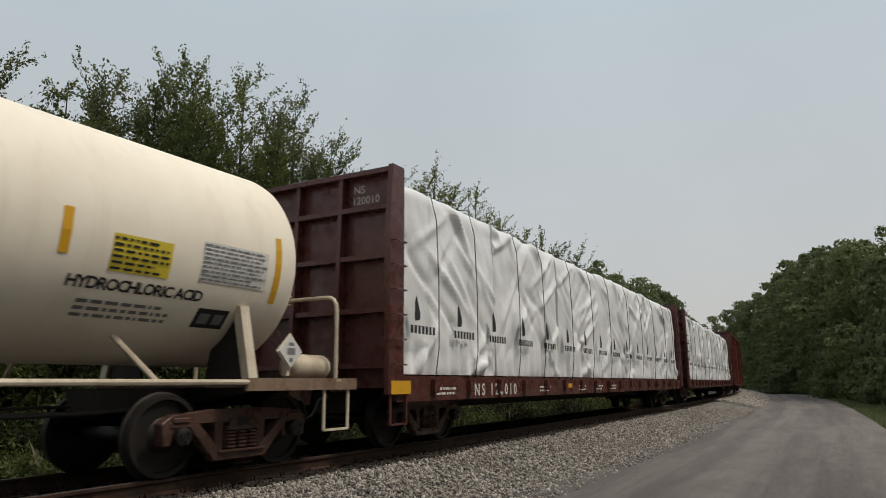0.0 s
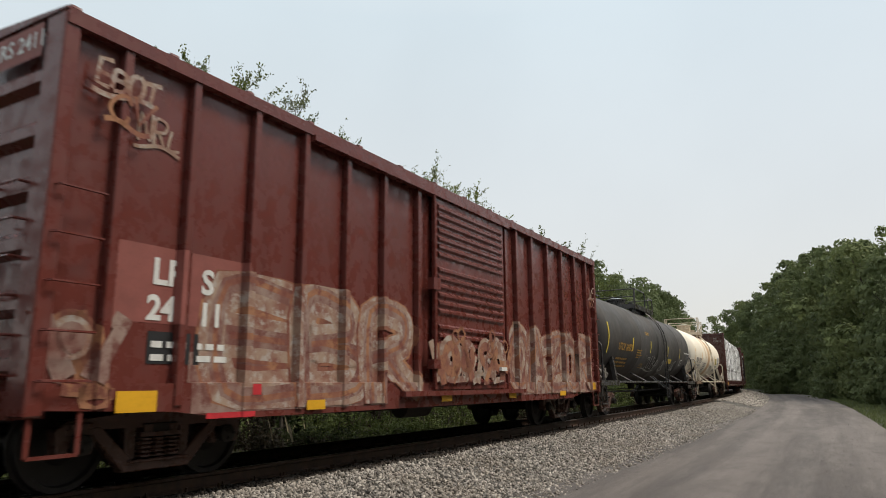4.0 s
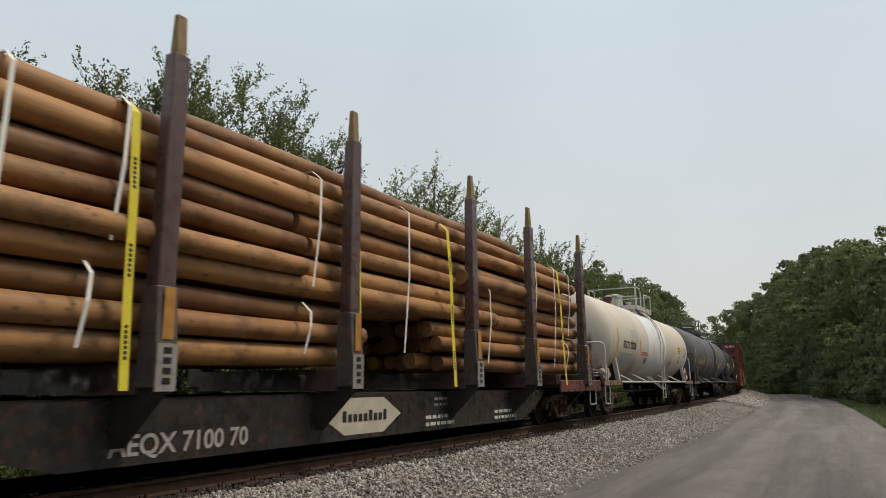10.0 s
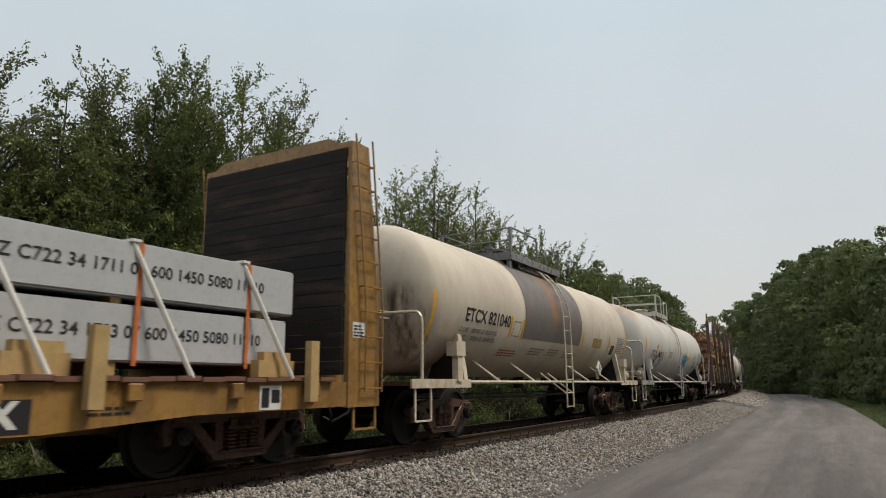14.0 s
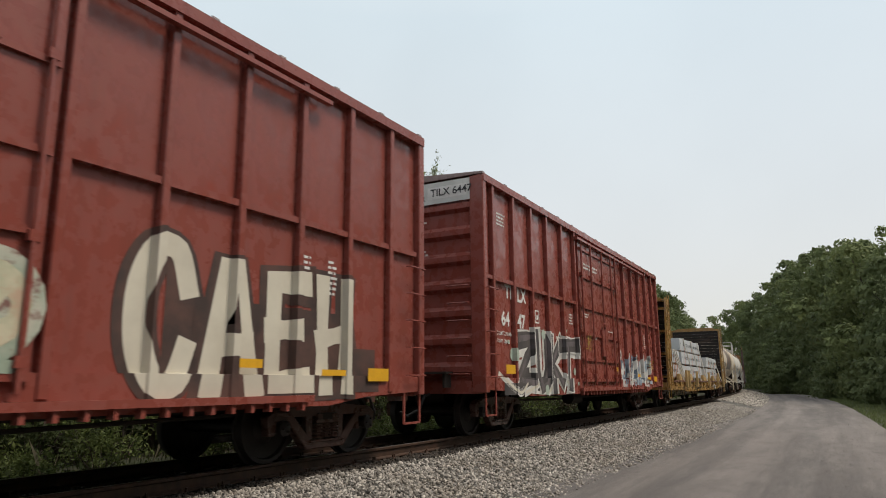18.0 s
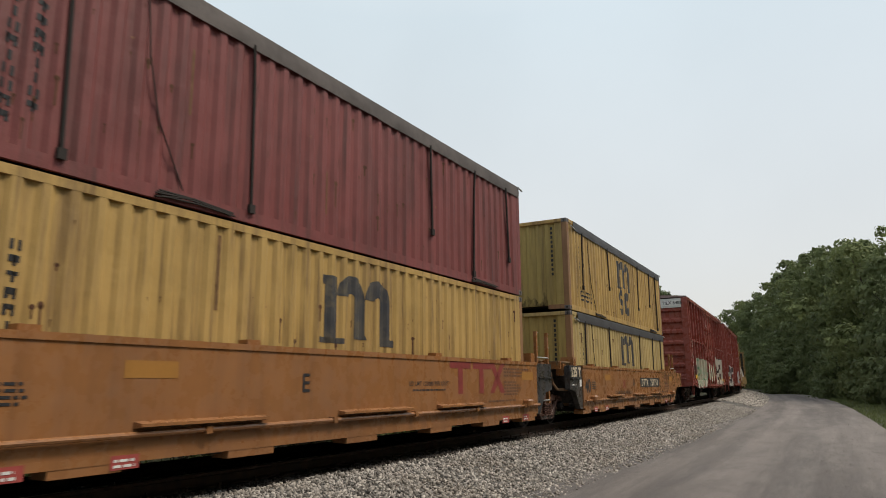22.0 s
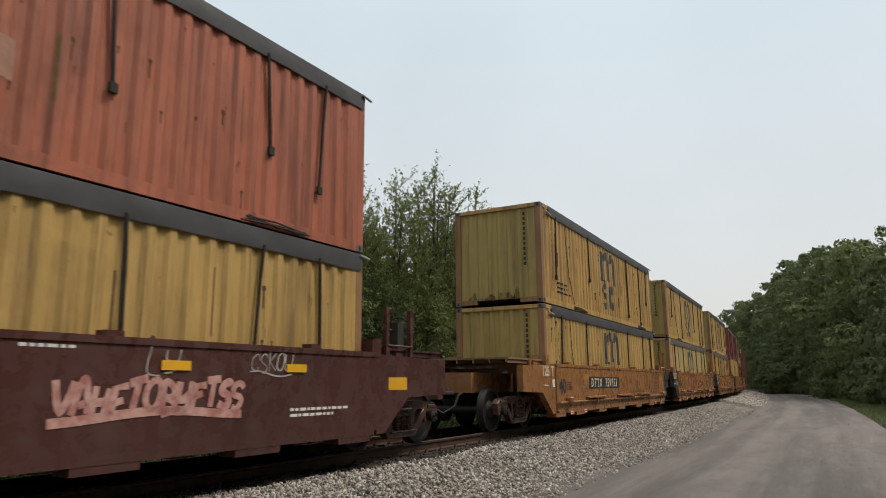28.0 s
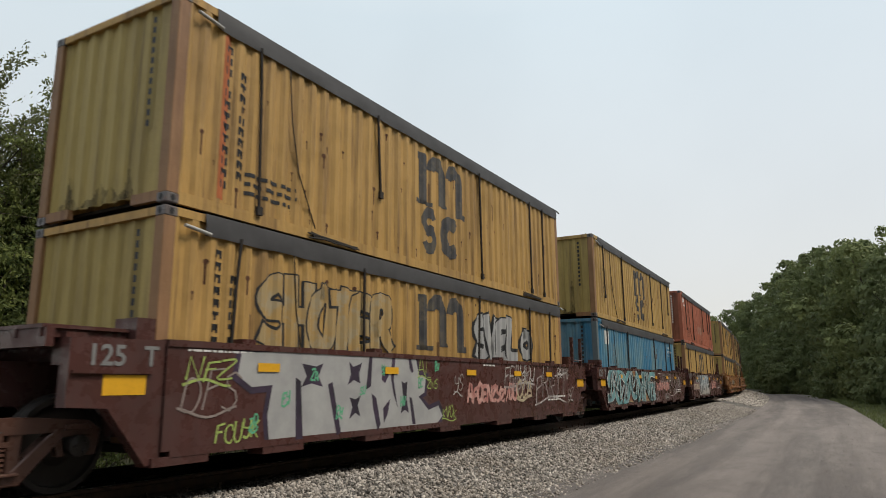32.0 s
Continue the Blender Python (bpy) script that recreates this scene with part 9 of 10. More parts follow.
for row in range(9):
    z = 1.40 + row * 0.304
    for k in range(8):
        x = -1.2 + (k + (0.25 if row % 2 else -0.05)) * 2.4 / 7.4
        x = max(-1.2, min(1.2, x + rng.uniform(-0.03, 0.03)))
        # the lowest rows lie in two lengths, with a hollow between them over the middle of the car
        if row < 3:
            runs = [(-8.85, -0.7 - 0.4 * rng.random()), (1.0 + 0.5 * rng.random(), 8.7)]
        elif row in (4, 6) and k % 3 == 1 or k == 7 and row in (3, 5):
            cut = 3.5 if row == 3 else rng.uniform(-3.4, -2.2)
            runs = [(-8.85, cut), (cut + 0.12, 8.75)]
        else:
            runs = [(-8.85, 8.75)]
        for y0, y1 in runs:
            y0 += rng.uniform(-0.12, 0.3) if y0 < -8 else 0
            y1 += rng.uniform(-0.25, 0.1) if y1 > 8 else 0
            fat = rng.uniform(0.86, 1.06)
            flip = rng.random() < 0.4 and y0 > -8
            m = pose(x, (y0 + y1) / 2, z + rng.uniform(-0.025, 0.025), rng.uniform(-0.2, 0.2), rng.uniform(-60, 60), (180 if flip else 0) + rng.uniform(-0.2, 0.2)) @ Matrix.Diagonal((fat, (y1 - y0) / 17.4, fat, 1))
            pole = part("pole", POLE_MESH[rng.randrange(5)], None, poles, at=m)
            if y0 < -8:
                part("end_tag", TAG, None, pole, "white tag stapled to the sawn end")
for k in range(6):
    part("pole", POLE_MESH[k % 5], None, poles, at=pose(-0.95 + k * 0.36, 0.6 + 0.2 * math.sin(k * 2), 4.12, 0, k * 50, 180) @ Matrix.Diagonal((0.95, 0.56, 0.95, 1)))
for x, y, z, n, rot in ((1.33, -5.6, 2.56, 0.36, 0), (1.32, 5.2, 3.02, 0.38, 0)):
    part("pole", POLE_MESH[1], None, poles, at=pose(x, y, z, 0, 40, rot) @ Matrix.Diagonal((0.9, n, 0.9, 1)))
for y in (-8.15, -5.19, -1.47, 1.30, 5.2, 6.95):
    w = 0.05
    bm = bmesh.new()
    line = [(1.55, 0.96), (1.50, 1.9), (1.47, 2.9), (1.40, 3.78), (1.25, 3.93), (0.6, 3.97), (0.0, 3.98)]
    for sx in (-1, 1):
        rings(bm, [[(sx * x, y - w, z), (sx * x, y + w, z)] for x, z in line], False, False)
    part("tie_strap", bm, M_STRAP_Y, poles, "yellow webbing strap with black print")
    for z in (1.25, 2.05, 2.95):
        sign("strap_print", [(a, b, float(np.interp(b, [q for _, q in line[:4]], [q for q, _ in line[:4]])) + 0.004) for k in range(7) for a, b in ((-0.02, z + k * 0.05), (0.02, z + k * 0.05), (0.02, z + 0.032 + k * 0.05), (-0.02, z + 0.032 + k * 0.05))], [(4 * k, 4 * k + 1, 4 * k + 2, 4 * k + 3) for k in range(7)], M_INK, poles, at_side(0, y, 0))
for y, z0, z1 in ((-8.0, 2.6, 3.96), (-7.95, 1.35, 2.3), (-6.5, 1.4, 3.96), (-5.35, 2.4, 3.96), (-5.6, 1.35, 2.2), (-2.37, 2.3, 3.96), (-2.5, 1.4, 2.1), (-0.12, 1.5, 3.96), (2.9, 1.4, 3.0), (5.36, 2.2, 3.96), (6.55, 1.4, 3.96), (7.6, 2.2, 3.96), (7.35, 1.35, 2.1)):
    bm = bmesh.new()
    pts = [(1.40, z0), (1.47, (z0 + z1) / 2), (1.44, z1 - 0.15), (1.25, z1), (0.9, z1 + 0.03)]
    rings(bm, [[(x, y - 0.022 + 0.03 * i, z), (x, y + 0.022 + 0.03 * i, z)] for i, (x, z) in enumerate(pts)], False, False)
    part("band_strap", bm, M_STRAP_W, poles, "white bundle band")

# ---- bulkhead flat car carrying concrete panels ----
F_YEL = paint("worn_yellow_flat_car_paint", (0.335, 0.19, 0.054), (0.12, 0.065, 0.036), 0.75, 0.55, 0.75, 0.8, (0.22, 0.09, 0.05))
M_PLANK = Nodes("dark_weathered_plank")
c = M_PLANK.mix(M_PLANK.random(), (0.010, 0.008, 0.0075), (0.018, 0.013, 0.0115))
c = M_PLANK.mix(M_PLANK.step(M_PLANK.noise(4, 7, 0.7, (0.15, 1, 1.4)), 0.5, 0.72, 0.8), c, (0.07, 0.044, 0.032))
c = M_PLANK.mix(M_PLANK.step(M_PLANK.noise(1.6, 6, 0.7, (0.5, 1, 1)), 0.56, 0.68, 0.5), c, (0.055, 0.032, 0.024))
M_PLANK.bump(M_PLANK.noise(12, 6, 0.7, (0.1, 1, 1)), 0.5, 0.01)
M_PLANK = M_PLANK.finish(c, 0.9)
M_DECK = plain("worn_deck_wood", (0.20, 0.10, 0.07), 0.9, 0, 0.5, 4)
M_LUMBER = plain("fresh_lumber", (0.50, 0.34, 0.15), 0.75, 0, 0.25, 5)
M_SLAB = plain("pale_grey_concrete", (0.47, 0.48, 0.49), 0.85, 0, 0.12, 1.5)
M_ORANGE_STRAP = plain("orange_web_strap", (0.62, 0.17, 0.04), 0.6)
car = car_thing("bulkhead_flat_car", "worn yellow bulkhead flat car with a plank deck", "flat car", 8.0, 29.0)
FLAT = car
h = 10.5
for s in (-1, 1):
    truck(car, s * 8.3)
    coupler(car, s * h)
    inner, foot, top = (9.72, 10.45, 10.12)
    if s < 0:
        inner, foot, top = 9.35, 10.4, 9.85
    for sx in (-1, 1):
        bm = bmesh.new()
        prism(bm, [(s * inner, 0.70), (s * foot, 0.70), (s * (foot - 0.05), 2.2), (s * top, 4.52), (s * inner, 4.52)], *sorted((sx * 1.46, sx * 1.54)))
        post = part("bulkhead_post", bm, F_YEL, car)
        bm = bmesh.new()
        for i in range(10):
            z = 0.95 + i * 0.36
            y0 = foot - 0.45 - 0.045 * max(0, i - 3)
            pipe(bm, [(sx * 1.54, s * y0, z), (sx * 1.62, s * y0, z), (sx * 1.62, s * (y0 + 0.40), z), (sx * 1.54, s * (y0 + 0.40), z)], 0.013, 5)
        for d in (0.0, 0.40):
            pipe(bm, [(sx * 1.62, s * (foot - 0.45 + d), 0.9), (sx * 1.62, s * (foot - 0.45 + d), 2.1), (sx * 1.62, s * (foot - 0.75 + d), 4.6)], 0.016, 5)
        part("ladder", bm, F_YEL, car)
        stirrup(car, sx * 1.5, s * (foot - 0.3) - 0.25, 0.40, 0.72, 0.5, F_YEL)
        if sx > 0:
            patches("white_tag", [(-0.14, 0.14, 0, 0.22)], M_WHITE, car, at_side(1.544, s * (inner + 0.22), 1.65))
            print_block(car, None, s * (inner + 0.22) - 0.12, 1.67, 0.24, 0.18, 4, M_INK, 3, x=1.548)
    bm = bmesh.new()
    box(bm, -1.46, 1.46, *sorted((s * inner, s * (inner + 0.06))), 4.40, 4.52)
    prism(bm, [(-1.5, 4.42), (1.5, 4.42), (1.1, 4.62), (-1.1, 4.62)], *sorted((s * (inner - 0.02), s * (inner + 0.3))), "y")
    part("bulkhead_cap", bm, F_YEL, car)
    for x in (-0.9, -0.3, 0.3, 0.9):
        bm = bmesh.new()
        prism(bm, [(s * (inner + 0.08), 0.9), (s * (foot - 0.1), 0.9), (s * (top - 0.05), 4.4), (s * (inner + 0.08), 4.4)], x - 0.03, x + 0.03)
        part("bulkhead_rib", bm, F_YEL, car)
    for i in range(17):
        z = 1.14 + i * 0.192
        bm = bmesh.new()
        box(bm, -1.455, 1.455, *sorted((s * (inner - 0.055), s * (inner + 0.0))), z, z + 0.184)
        part("plank", bm, M_PLANK, car)
    for i in range(4):
        shape("bulkhead_beam", F_YEL, car, (-1.45, 1.45, *sorted((s * (inner + 0.06), s * (inner + 0.14))), 1.2 + i * 0.95, 1.3 + i * 0.95))
    shape("end_sill", F_YEL, car, (-1.45, 1.45, *sorted((s * (h - 0.3), s * (h - 0.02))), 0.72, 1.02))
for sx in (-1, 1):
    bm = bmesh.new()
    prism(bm, [(-10.3, 1.04), (-10.3, 0.72), (-7.2, 0.70), (-5.6, 0.60), (5.6, 0.60), (7.2, 0.70), (10.3, 0.72), (10.3, 1.04)], *sorted((sx * 1.46, sx * 1.52)))
    part("side_sill", bm, F_YEL, car)
    for i in range(15):
        y = -9.0 + i * 18.0 / 14
        bm = bmesh.new()
        box(bm, *sorted((sx * 1.52, sx * 1.60)), y - 0.08, y + 0.08, 0.86, 1.03)
        bmesh.ops.bevel(bm, geom=bm.edges[:], offset=0.012, segments=1, affect="EDGES")
        part("stake_pocket", bm, F_YEL, car)
plank_mesh = None
for i in range(60):
    y = -9.25 + i * 0.3135
    if plank_mesh is None:
        bm = bmesh.new()
        box(bm, -1.57, 1.57, -0.148, 0.148, 1.04, 1.09)
        plank_mesh = mesh_of("deck_plank", bm, M_DECK)
    part("deck_plank", plank_mesh, None, car, at=pose(0.01 * (i % 3), y, 0.004 * (i * 7 % 5)))
bm = bmesh.new()
box(bm, -0.4, 0.4, -9.8, 9.8, 0.5, 0.95)
prism(bm, [(-7.0, 0.7), (-5.4, 0.36), (5.4, 0.36), (7.0, 0.7)], -0.45, 0.45)
part("centre_sill", bm, F_YEL, car)
clad("company_mark_panel", *rects([(4.4, 5.5, 0.62, 0.90)]), M_INK, car, [(-20, 1.52), (20, 1.52)], 0.004)
clad("company_mark", *scaled(TTX_SHAPES, 4.5, 0.66, 0.5), M_WHITE, car, [(-20, 1.52), (20, 1.52)], 0.008, "white company mark on black")
write("GSH72A", 0.15, M_INK, car, at_side(1.525, 2.0, 0.72), None, 0.002)
write("L 67-11", 0.15, M_INK, car, at_side(1.525, 0.9, 0.72), None, 0.002)
for y, w in ((-1.5, 0.9), (3.8, 0.4), (6.0, 0.5), (-4.6, 0.8), (-7.0, 0.6)):
    print_block(car, None, y, 0.74, w, 0.1, 2, M_WHITE if y == 3.8 else M_INK, int(y * 11), x=1.525)
write("TTPX 803385", 0.2, M_INK, car, at_side(1.525, -3.2, 0.7), None, 0.004)
patches("white_tag", [(8.1, 8.45, 0.72, 1.0)], M_WHITE, car, at_side(1.525, 0, 0))
patches("panel_print", [(8.13, 8.25, 0.75, 0.97), (8.29, 8.43, 0.8, 0.95)], M_INK, car, at_side(1.529, 0, 0))


def panel_stack(y0, y1, n, seed):
    load = load_thing("concrete_panel_stack", "stack of pale grey concrete panels strapped to a flat car", "concrete panels", FLAT, "panel stacks on the flat car")
    rng = random.Random(seed)
    z = 1.24
    for i in range(n):
        d = rng.uniform(-0.06, 0.06)
        bm = bmesh.new()
        box(bm, -1.25 + d * 0.3, 1.25 + d * 0.3, y0 + d, y1 + d, z, z + 0.575)
        bmesh.ops.bevel(bm, geom=bm.edges[:], offset=0.02, segments=2, affect="EDGES")
        slab = part("panel", bm, M_SLAB, load)
        txt = "KRAZ C722 34 17%02d 07 600 1450 5080 11910" % (3 + 8 * i)
        pts, faces = letters(txt, 0.13, 0.003, 0, 1.02)
        k = (y1 - y0 - 1.4) / max(p.x for p in pts)
        sign("stencilled_number", [(p.x * k, p.y) for p in pts], faces, M_INK, slab, at_side(1.254 + d * 0.3, y0 + 0.9, z + 0.24))
        # small black square painted for the dark of a lifting hole
        patches("lifting_hole", [(0.25, 0.31, 0.3, 0.36)], M_INK, slab, at_side(1.254 + d * 0.3, y0, z))
        for y in (y0 + 0.5, (y0 + y1) / 2, y1 - 0.5):
            shape("spacer", M_LUMBER, load, (-1.2, 1.2, y - 0.05, y + 0.05, z - (0.07 if i else 0.15), z - 0.001))
        z += 0.645
    top = z - 0.07
    for y in (y0 + 1.15, (y0 + y1) / 2 + 0.2, y1 - 0.75):
        bm = bmesh.new()
        cyl(bm, (1.24, y - 0.1, top + 0.02), (1.56, y + 0.5, 1.08), 0.028, n=6)
        part("white_strap", bm, M_STRAP_W, load, "white tie-down strap")
        shape("orange_strap", M_ORANGE_STRAP, load, (1.262, 1.268, y - 0.02, y + 0.03, 1.2, top))
        shape("strap_corner", M_STRAP_W, load, (1.1, 1.29, y - 0.13, y - 0.02, top, top + 0.03))
    for y in (y0 + 1.6, y1 - 0.4):
        shape("wood_block", M_LUMBER, load, (1.30, 1.44, y - 0.3, y + 0.3, 1.095, 1.30), (1.30, 1.42, y - 0.2, y + 0.25, 1.30, 1.40))
        shape("side_stake", M_LUMBER, load, (1.58, 1.68, y + 0.35, y + 0.5, 0.8, 1.55))
    return load


panel_stack(3.95, 8.85, 2, 1)
panel_stack(-5.1, 1.6, 3, 2)
panel_stack(-8.4, -5.65, 2, 3)
shape("dunnage", M_LUMBER, FLAT, (-1.2, 1.35, 1.7, 3.8, 1.095, 1.22), (-1.0, 1.2, 1.9, 3.7, 1.22, 1.32))

# ---- plants ----


def leaf_paint(name, a, b, rough=0.55):
    k = Nodes(name)
    c = k.mix(k.island(), a, b)
    c = k.mix(k.step(k.noise(0.35, 3), 0.4, 0.65, 0.5), c, tuple(v * 0.7 for v in a))
    k.finish(c, rough, 0.0, 0.12)
    tr = k.n.new("ShaderNodeBsdfTranslucent")
    mx = k.n.new("ShaderNodeMixShader")
    mx.inputs[0].default_value = 0.4
    k.put(c, tr.inputs["Color"])
    k.put(k.out.outputs[0], mx.inputs[1])
    k.put(tr.outputs[0], mx.inputs[2])
    k.put(mx.outputs[0], k.n["Material Output"].inputs["Surface"])
    return k.m


LEAF = [leaf_paint("leaf_green", (0.175, 0.20, 0.058), (0.062, 0.086, 0.030)), leaf_paint("leaf_dark", (0.10, 0.125, 0.045), (0.045, 0.066, 0.026)),
        leaf_paint("leaf_grey_green", (0.19, 0.20, 0.088), (0.075, 0.094, 0.045)), leaf_paint("leaf_bright", (0.20, 0.225, 0.066), (0.085, 0.11, 0.038))]
# first two weed colours have the deep shade behind the train painted in
LEAF += [leaf_paint("weed_green", (0.060, 0.072, 0.028), (0.028, 0.038, 0.016)), leaf_paint("weed_brown", (0.060, 0.045, 0.028), (0.026, 0.024, 0.015)), leaf_paint("weed_bright", (0.13, 0.155, 0.05), (0.06, 0.08, 0.028))]
# wood leaves paler, greyer and more even: distance haze in the colour
LEAF += [leaf_paint("wood_green", (0.150, 0.180, 0.080), (0.115, 0.145, 0.066)), leaf_paint("wood_yellow_green", (0.18, 0.21, 0.086), (0.135, 0.165, 0.07))]
M_BARK = plain("grey_brown_bark", (0.075, 0.06, 0.05), 0.95, 0, 0.4, 6)
M_STALK = plain("dry_stalk", (0.30, 0.25, 0.16), 0.9)


def leaf_mesh(name, centres, size, rng, mat, droop=0.25, slim=0.42, along=None, face=None):
    """Many small leaves, each its own island: folded and hanging, or, with face, three-cornered and lying on the skin of a mass of foliage."""
    n = len(centres)
    c = np.asarray(centres, float)
    a = rng.normal(size=(n, 3)) if along is None else along + rng.normal(size=(n, 3)) * 0.55
    a[:, 2] -= droop
    a /= np.linalg.norm(a, axis=1)[:, None] + 1e-9
    b = np.cross(a, rng.normal(size=(n, 3)) + np.array([0.25, 0, 0.9]))
    b /= np.linalg.norm(b, axis=1)[:, None] + 1e-9
    s = size * rng.uniform(0.6, 1.3, (n, 1))
    if face is not None:
        up = face + rng.normal(size=(n, 3)) * 0.38
        a = np.cross(up, rng.normal(size=(n, 3)))
        a /= np.linalg.norm(a, axis=1)[:, None] + 1e-9
        b = np.cross(up, a)
        b /= np.linalg.norm(b, axis=1)[:, None] + 1e-9
        v = np.stack([c - a * s * 0.5 - b * s * slim * 0.45, c + a * s * 0.6, c - a * s * 0.3 + b * s * slim * 0.6], 1).reshape(-1, 3)
        me = bpy.data.meshes.new(name)
        me.vertices.add(3 * n)
        me.vertices.foreach_set("co", v.ravel())
        me.loops.add(3 * n)
        me.loops.foreach_set("vertex_index", np.arange(3 * n, dtype=np.int32))
        me.polygons.add(n)
        me.polygons.foreach_set("loop_start", np.arange(0, 3 * n, 3, dtype=np.int32))
        me.polygons.foreach_set("loop_total", np.full(n, 3, dtype=np.int32))
        me.materials.append(mat)
        me.update()
        return me
    nrm = np.cross(a, b)
    v = np.stack([c - a * s * 0.5, c + b * s * slim * 0.5 + nrm * s * 0.06, c + a * s * 0.5, c - b * s * slim * 0.5 + nrm * s * 0.06], 1).reshape(-1, 3)
    me = bpy.data.meshes.new(name)
    me.vertices.add(4 * n)
    me.vertices.foreach_set("co", v.ravel())
    me.loops.add(4 * n)
    me.loops.foreach_set("vertex_index", np.arange(4 * n, dtype=np.int32))
    me.polygons.add(n)
    me.polygons.foreach_set("loop_start", np.arange(0, 4 * n, 4, dtype=np.int32))
    me.polygons.foreach_set("loop_total", np.full(n, 4, dtype=np.int32))
    me.materials.append(mat)
    me.update()
    return me


def shrub(x, y, z, height, width, seed, leaves=2600, leaf=0.09, mat=0, label="weedy green shrub beside the track", group="shrubs by the track"):
    rng = np.random.RandomState(seed)
    ob = tagged(new("shrub"), label, "shrub", group)
    ob.matrix_basis = pose(x, y, z)
    bm = bmesh.new()
    S, O = [], []
    for k in range(14):
        a, r = rng.uniform(0, 6.28), width * rng.uniform(0.05, 0.5)
        d = Vector((math.cos(a) * r, math.sin(a) * r, height * rng.uniform(0.5, 1.0)))
        p = Vector((math.cos(a) * r * 0.2, math.sin(a) * r * 0.2, 0))
        m = p + d * 0.55 + Vector((0, 0, 0.1 * height))
        e = p + d + Vector((math.cos(a), math.sin(a), -0.1)) * width * 0.18
        cyl(bm, p, m, 0.014, 0.009, n=4)
        cyl(bm, m, e, 0.009, 0.004, n=3)
        for j in range(5):
            t = 0.2 + 0.8 * rng.rand()
            s = p.lerp(m, t * 2) if t < 0.5 else m.lerp(e, t * 2 - 1)
            o = Vector(rng.normal(size=3)) * 0.22 * width
            S.append(tuple(s))
            O.append(tuple(o))
    part("stem", bm, M_BARK, ob)
    S, O = np.array(S), np.array(O)
    pick = rng.randint(0, len(S), leaves)
    t = rng.uniform(0, 1, (leaves, 1))
    C = S[pick] + O[pick] * t + rng.normal(size=(leaves, 3)) * 0.05
    C[:, 2] = np.maximum(C[:, 2], 0.03)
    part("foliage", leaf_mesh("foliage", C, leaf, rng, LEAF[mat]), None, ob)
    return ob


def tall_tree(x, y, z, height, width, seed, leaves=19000, leaf=0.112, mat=0, layered=False, bare=0.2, label="tall leafy tree with upright shoots beside the railway line", group="trees along the line"):
    """A forked trunk whose leaders carry rising branches, each with leafy shoots; layered: level boughs with hanging fronds."""
    rng = np.random.RandomState(seed)
    ob = tagged(new("tree"), label, "tree", group)
    ob.matrix_basis = pose(x, y, z)
    bm = bmesh.new()
    r0 = 0.011 * height + 0.03
    fork = Vector((rng.uniform(-0.15, 0.15), rng.uniform(-0.15, 0.15), height * rng.uniform(0.16, 0.24)))
    cyl(bm, (0, 0, 0), fork, r0 * 1.3, r0, n=7)
    leaders = [(0.08 * width, height)] + [(width * rng.uniform(0.2, 0.62), 0.0) for _ in range(7)]
    S, O = [], []
    for n, (r, top) in enumerate(leaders):
        a = n * 0.898 + rng.uniform(-0.4, 0.4)
        top = top or height * (1.0 - 0.36 * (r / width) ** 1.4) * rng.uniform(0.88, 0.99)
        end = Vector((math.cos(a) * r, math.sin(a) * r, top - 0.5))
        mid = fork.lerp(end, 0.5) + Vector((math.cos(a), math.sin(a), -0.1)) * r * 0.22
        path = [fork * (1 - t) ** 2 + mid * 2 * t * (1 - t) + end * t * t for t in np.linspace(0, 1, 8)]
        for i in range(7):
            cyl(bm, path[i], path[i + 1], r0 * 0.8 * (1 - i / 7.6), r0 * 0.8 * (1 - (i + 1) / 7.6), n=5)
        tip = Vector((rng.uniform(-0.12, 0.12), rng.uniform(-0.12, 0.12), 0.62))
        for _ in range(3):
            S.append(tuple(end - tip * 0.2))
            O.append(tuple(tip * rng.uniform(0.8, 1.2) + Vector(rng.normal(size=3)) * 0.12))
        for k in range(20):
            t = bare + (1.0 - bare) * (k + rng.rand()) / 20
            i = min(6, int(t * 7))
            p = path[i].lerp(path[i + 1], t * 7 - i)
            for _ in range(3):
                S.append(tuple(p))
                O.append(tuple((Vector(rng.normal(size=3)) + Vector((0, 0, 0.4))).normalized() * rng.uniform(0.25, 0.5)))
            b = k * 2.4 + rng.uniform(-0.6, 0.6)
            reach = (width * 0.8 * (1 - 0.72 * t) + 0.45) * rng.uniform(0.5, 1.15)
            up = rng.uniform(0.0, 0.35) if layered else rng.uniform(0.35, 1.0)
            d = Vector((math.cos(b), math.sin(b), up)).normalized()
            bend = Vector((0, 0, -0.18 if layered else 0.28)) * reach
            arc_ = [p + d * reach * q + bend * q * q for q in (0, 0.33, 0.66, 1.0)]
            for i in range(3):
                cyl(bm, arc_[i], arc_[i + 1], 0.024 * (1 - i / 3.4), 0.024 * (1 - (i + 1) / 3.4), n=3)
            for j in range(7):
                q = 0.15 + 0.85 * (j + rng.rand()) / 7
                i = min(2, int(q * 3))
                e = arc_[i].lerp(arc_[i + 1], q * 3 - i)
                side = Vector(rng.normal(size=3)) * (0.5 if layered else 0.42)
                o = side + d * 0.6 + Vector((0, 0, -0.2 if layered else 0.75))
                o = o.normalized() * rng.uniform(0.28, 0.7) * (1.15 if layered else 1.0)
                S.append(tuple(e))
                O.append(tuple(o))
    part("trunk", bm, M_BARK, ob)
    S, O = np.array(S), np.array(O)
    w = np.linalg.norm(O, axis=1) * rng.uniform(0.25, 1.7, len(O))
    pick = rng.choice(len(S), leaves, p=w / w.sum())
    t = rng.uniform(0.0, 1.1, (leaves, 1))
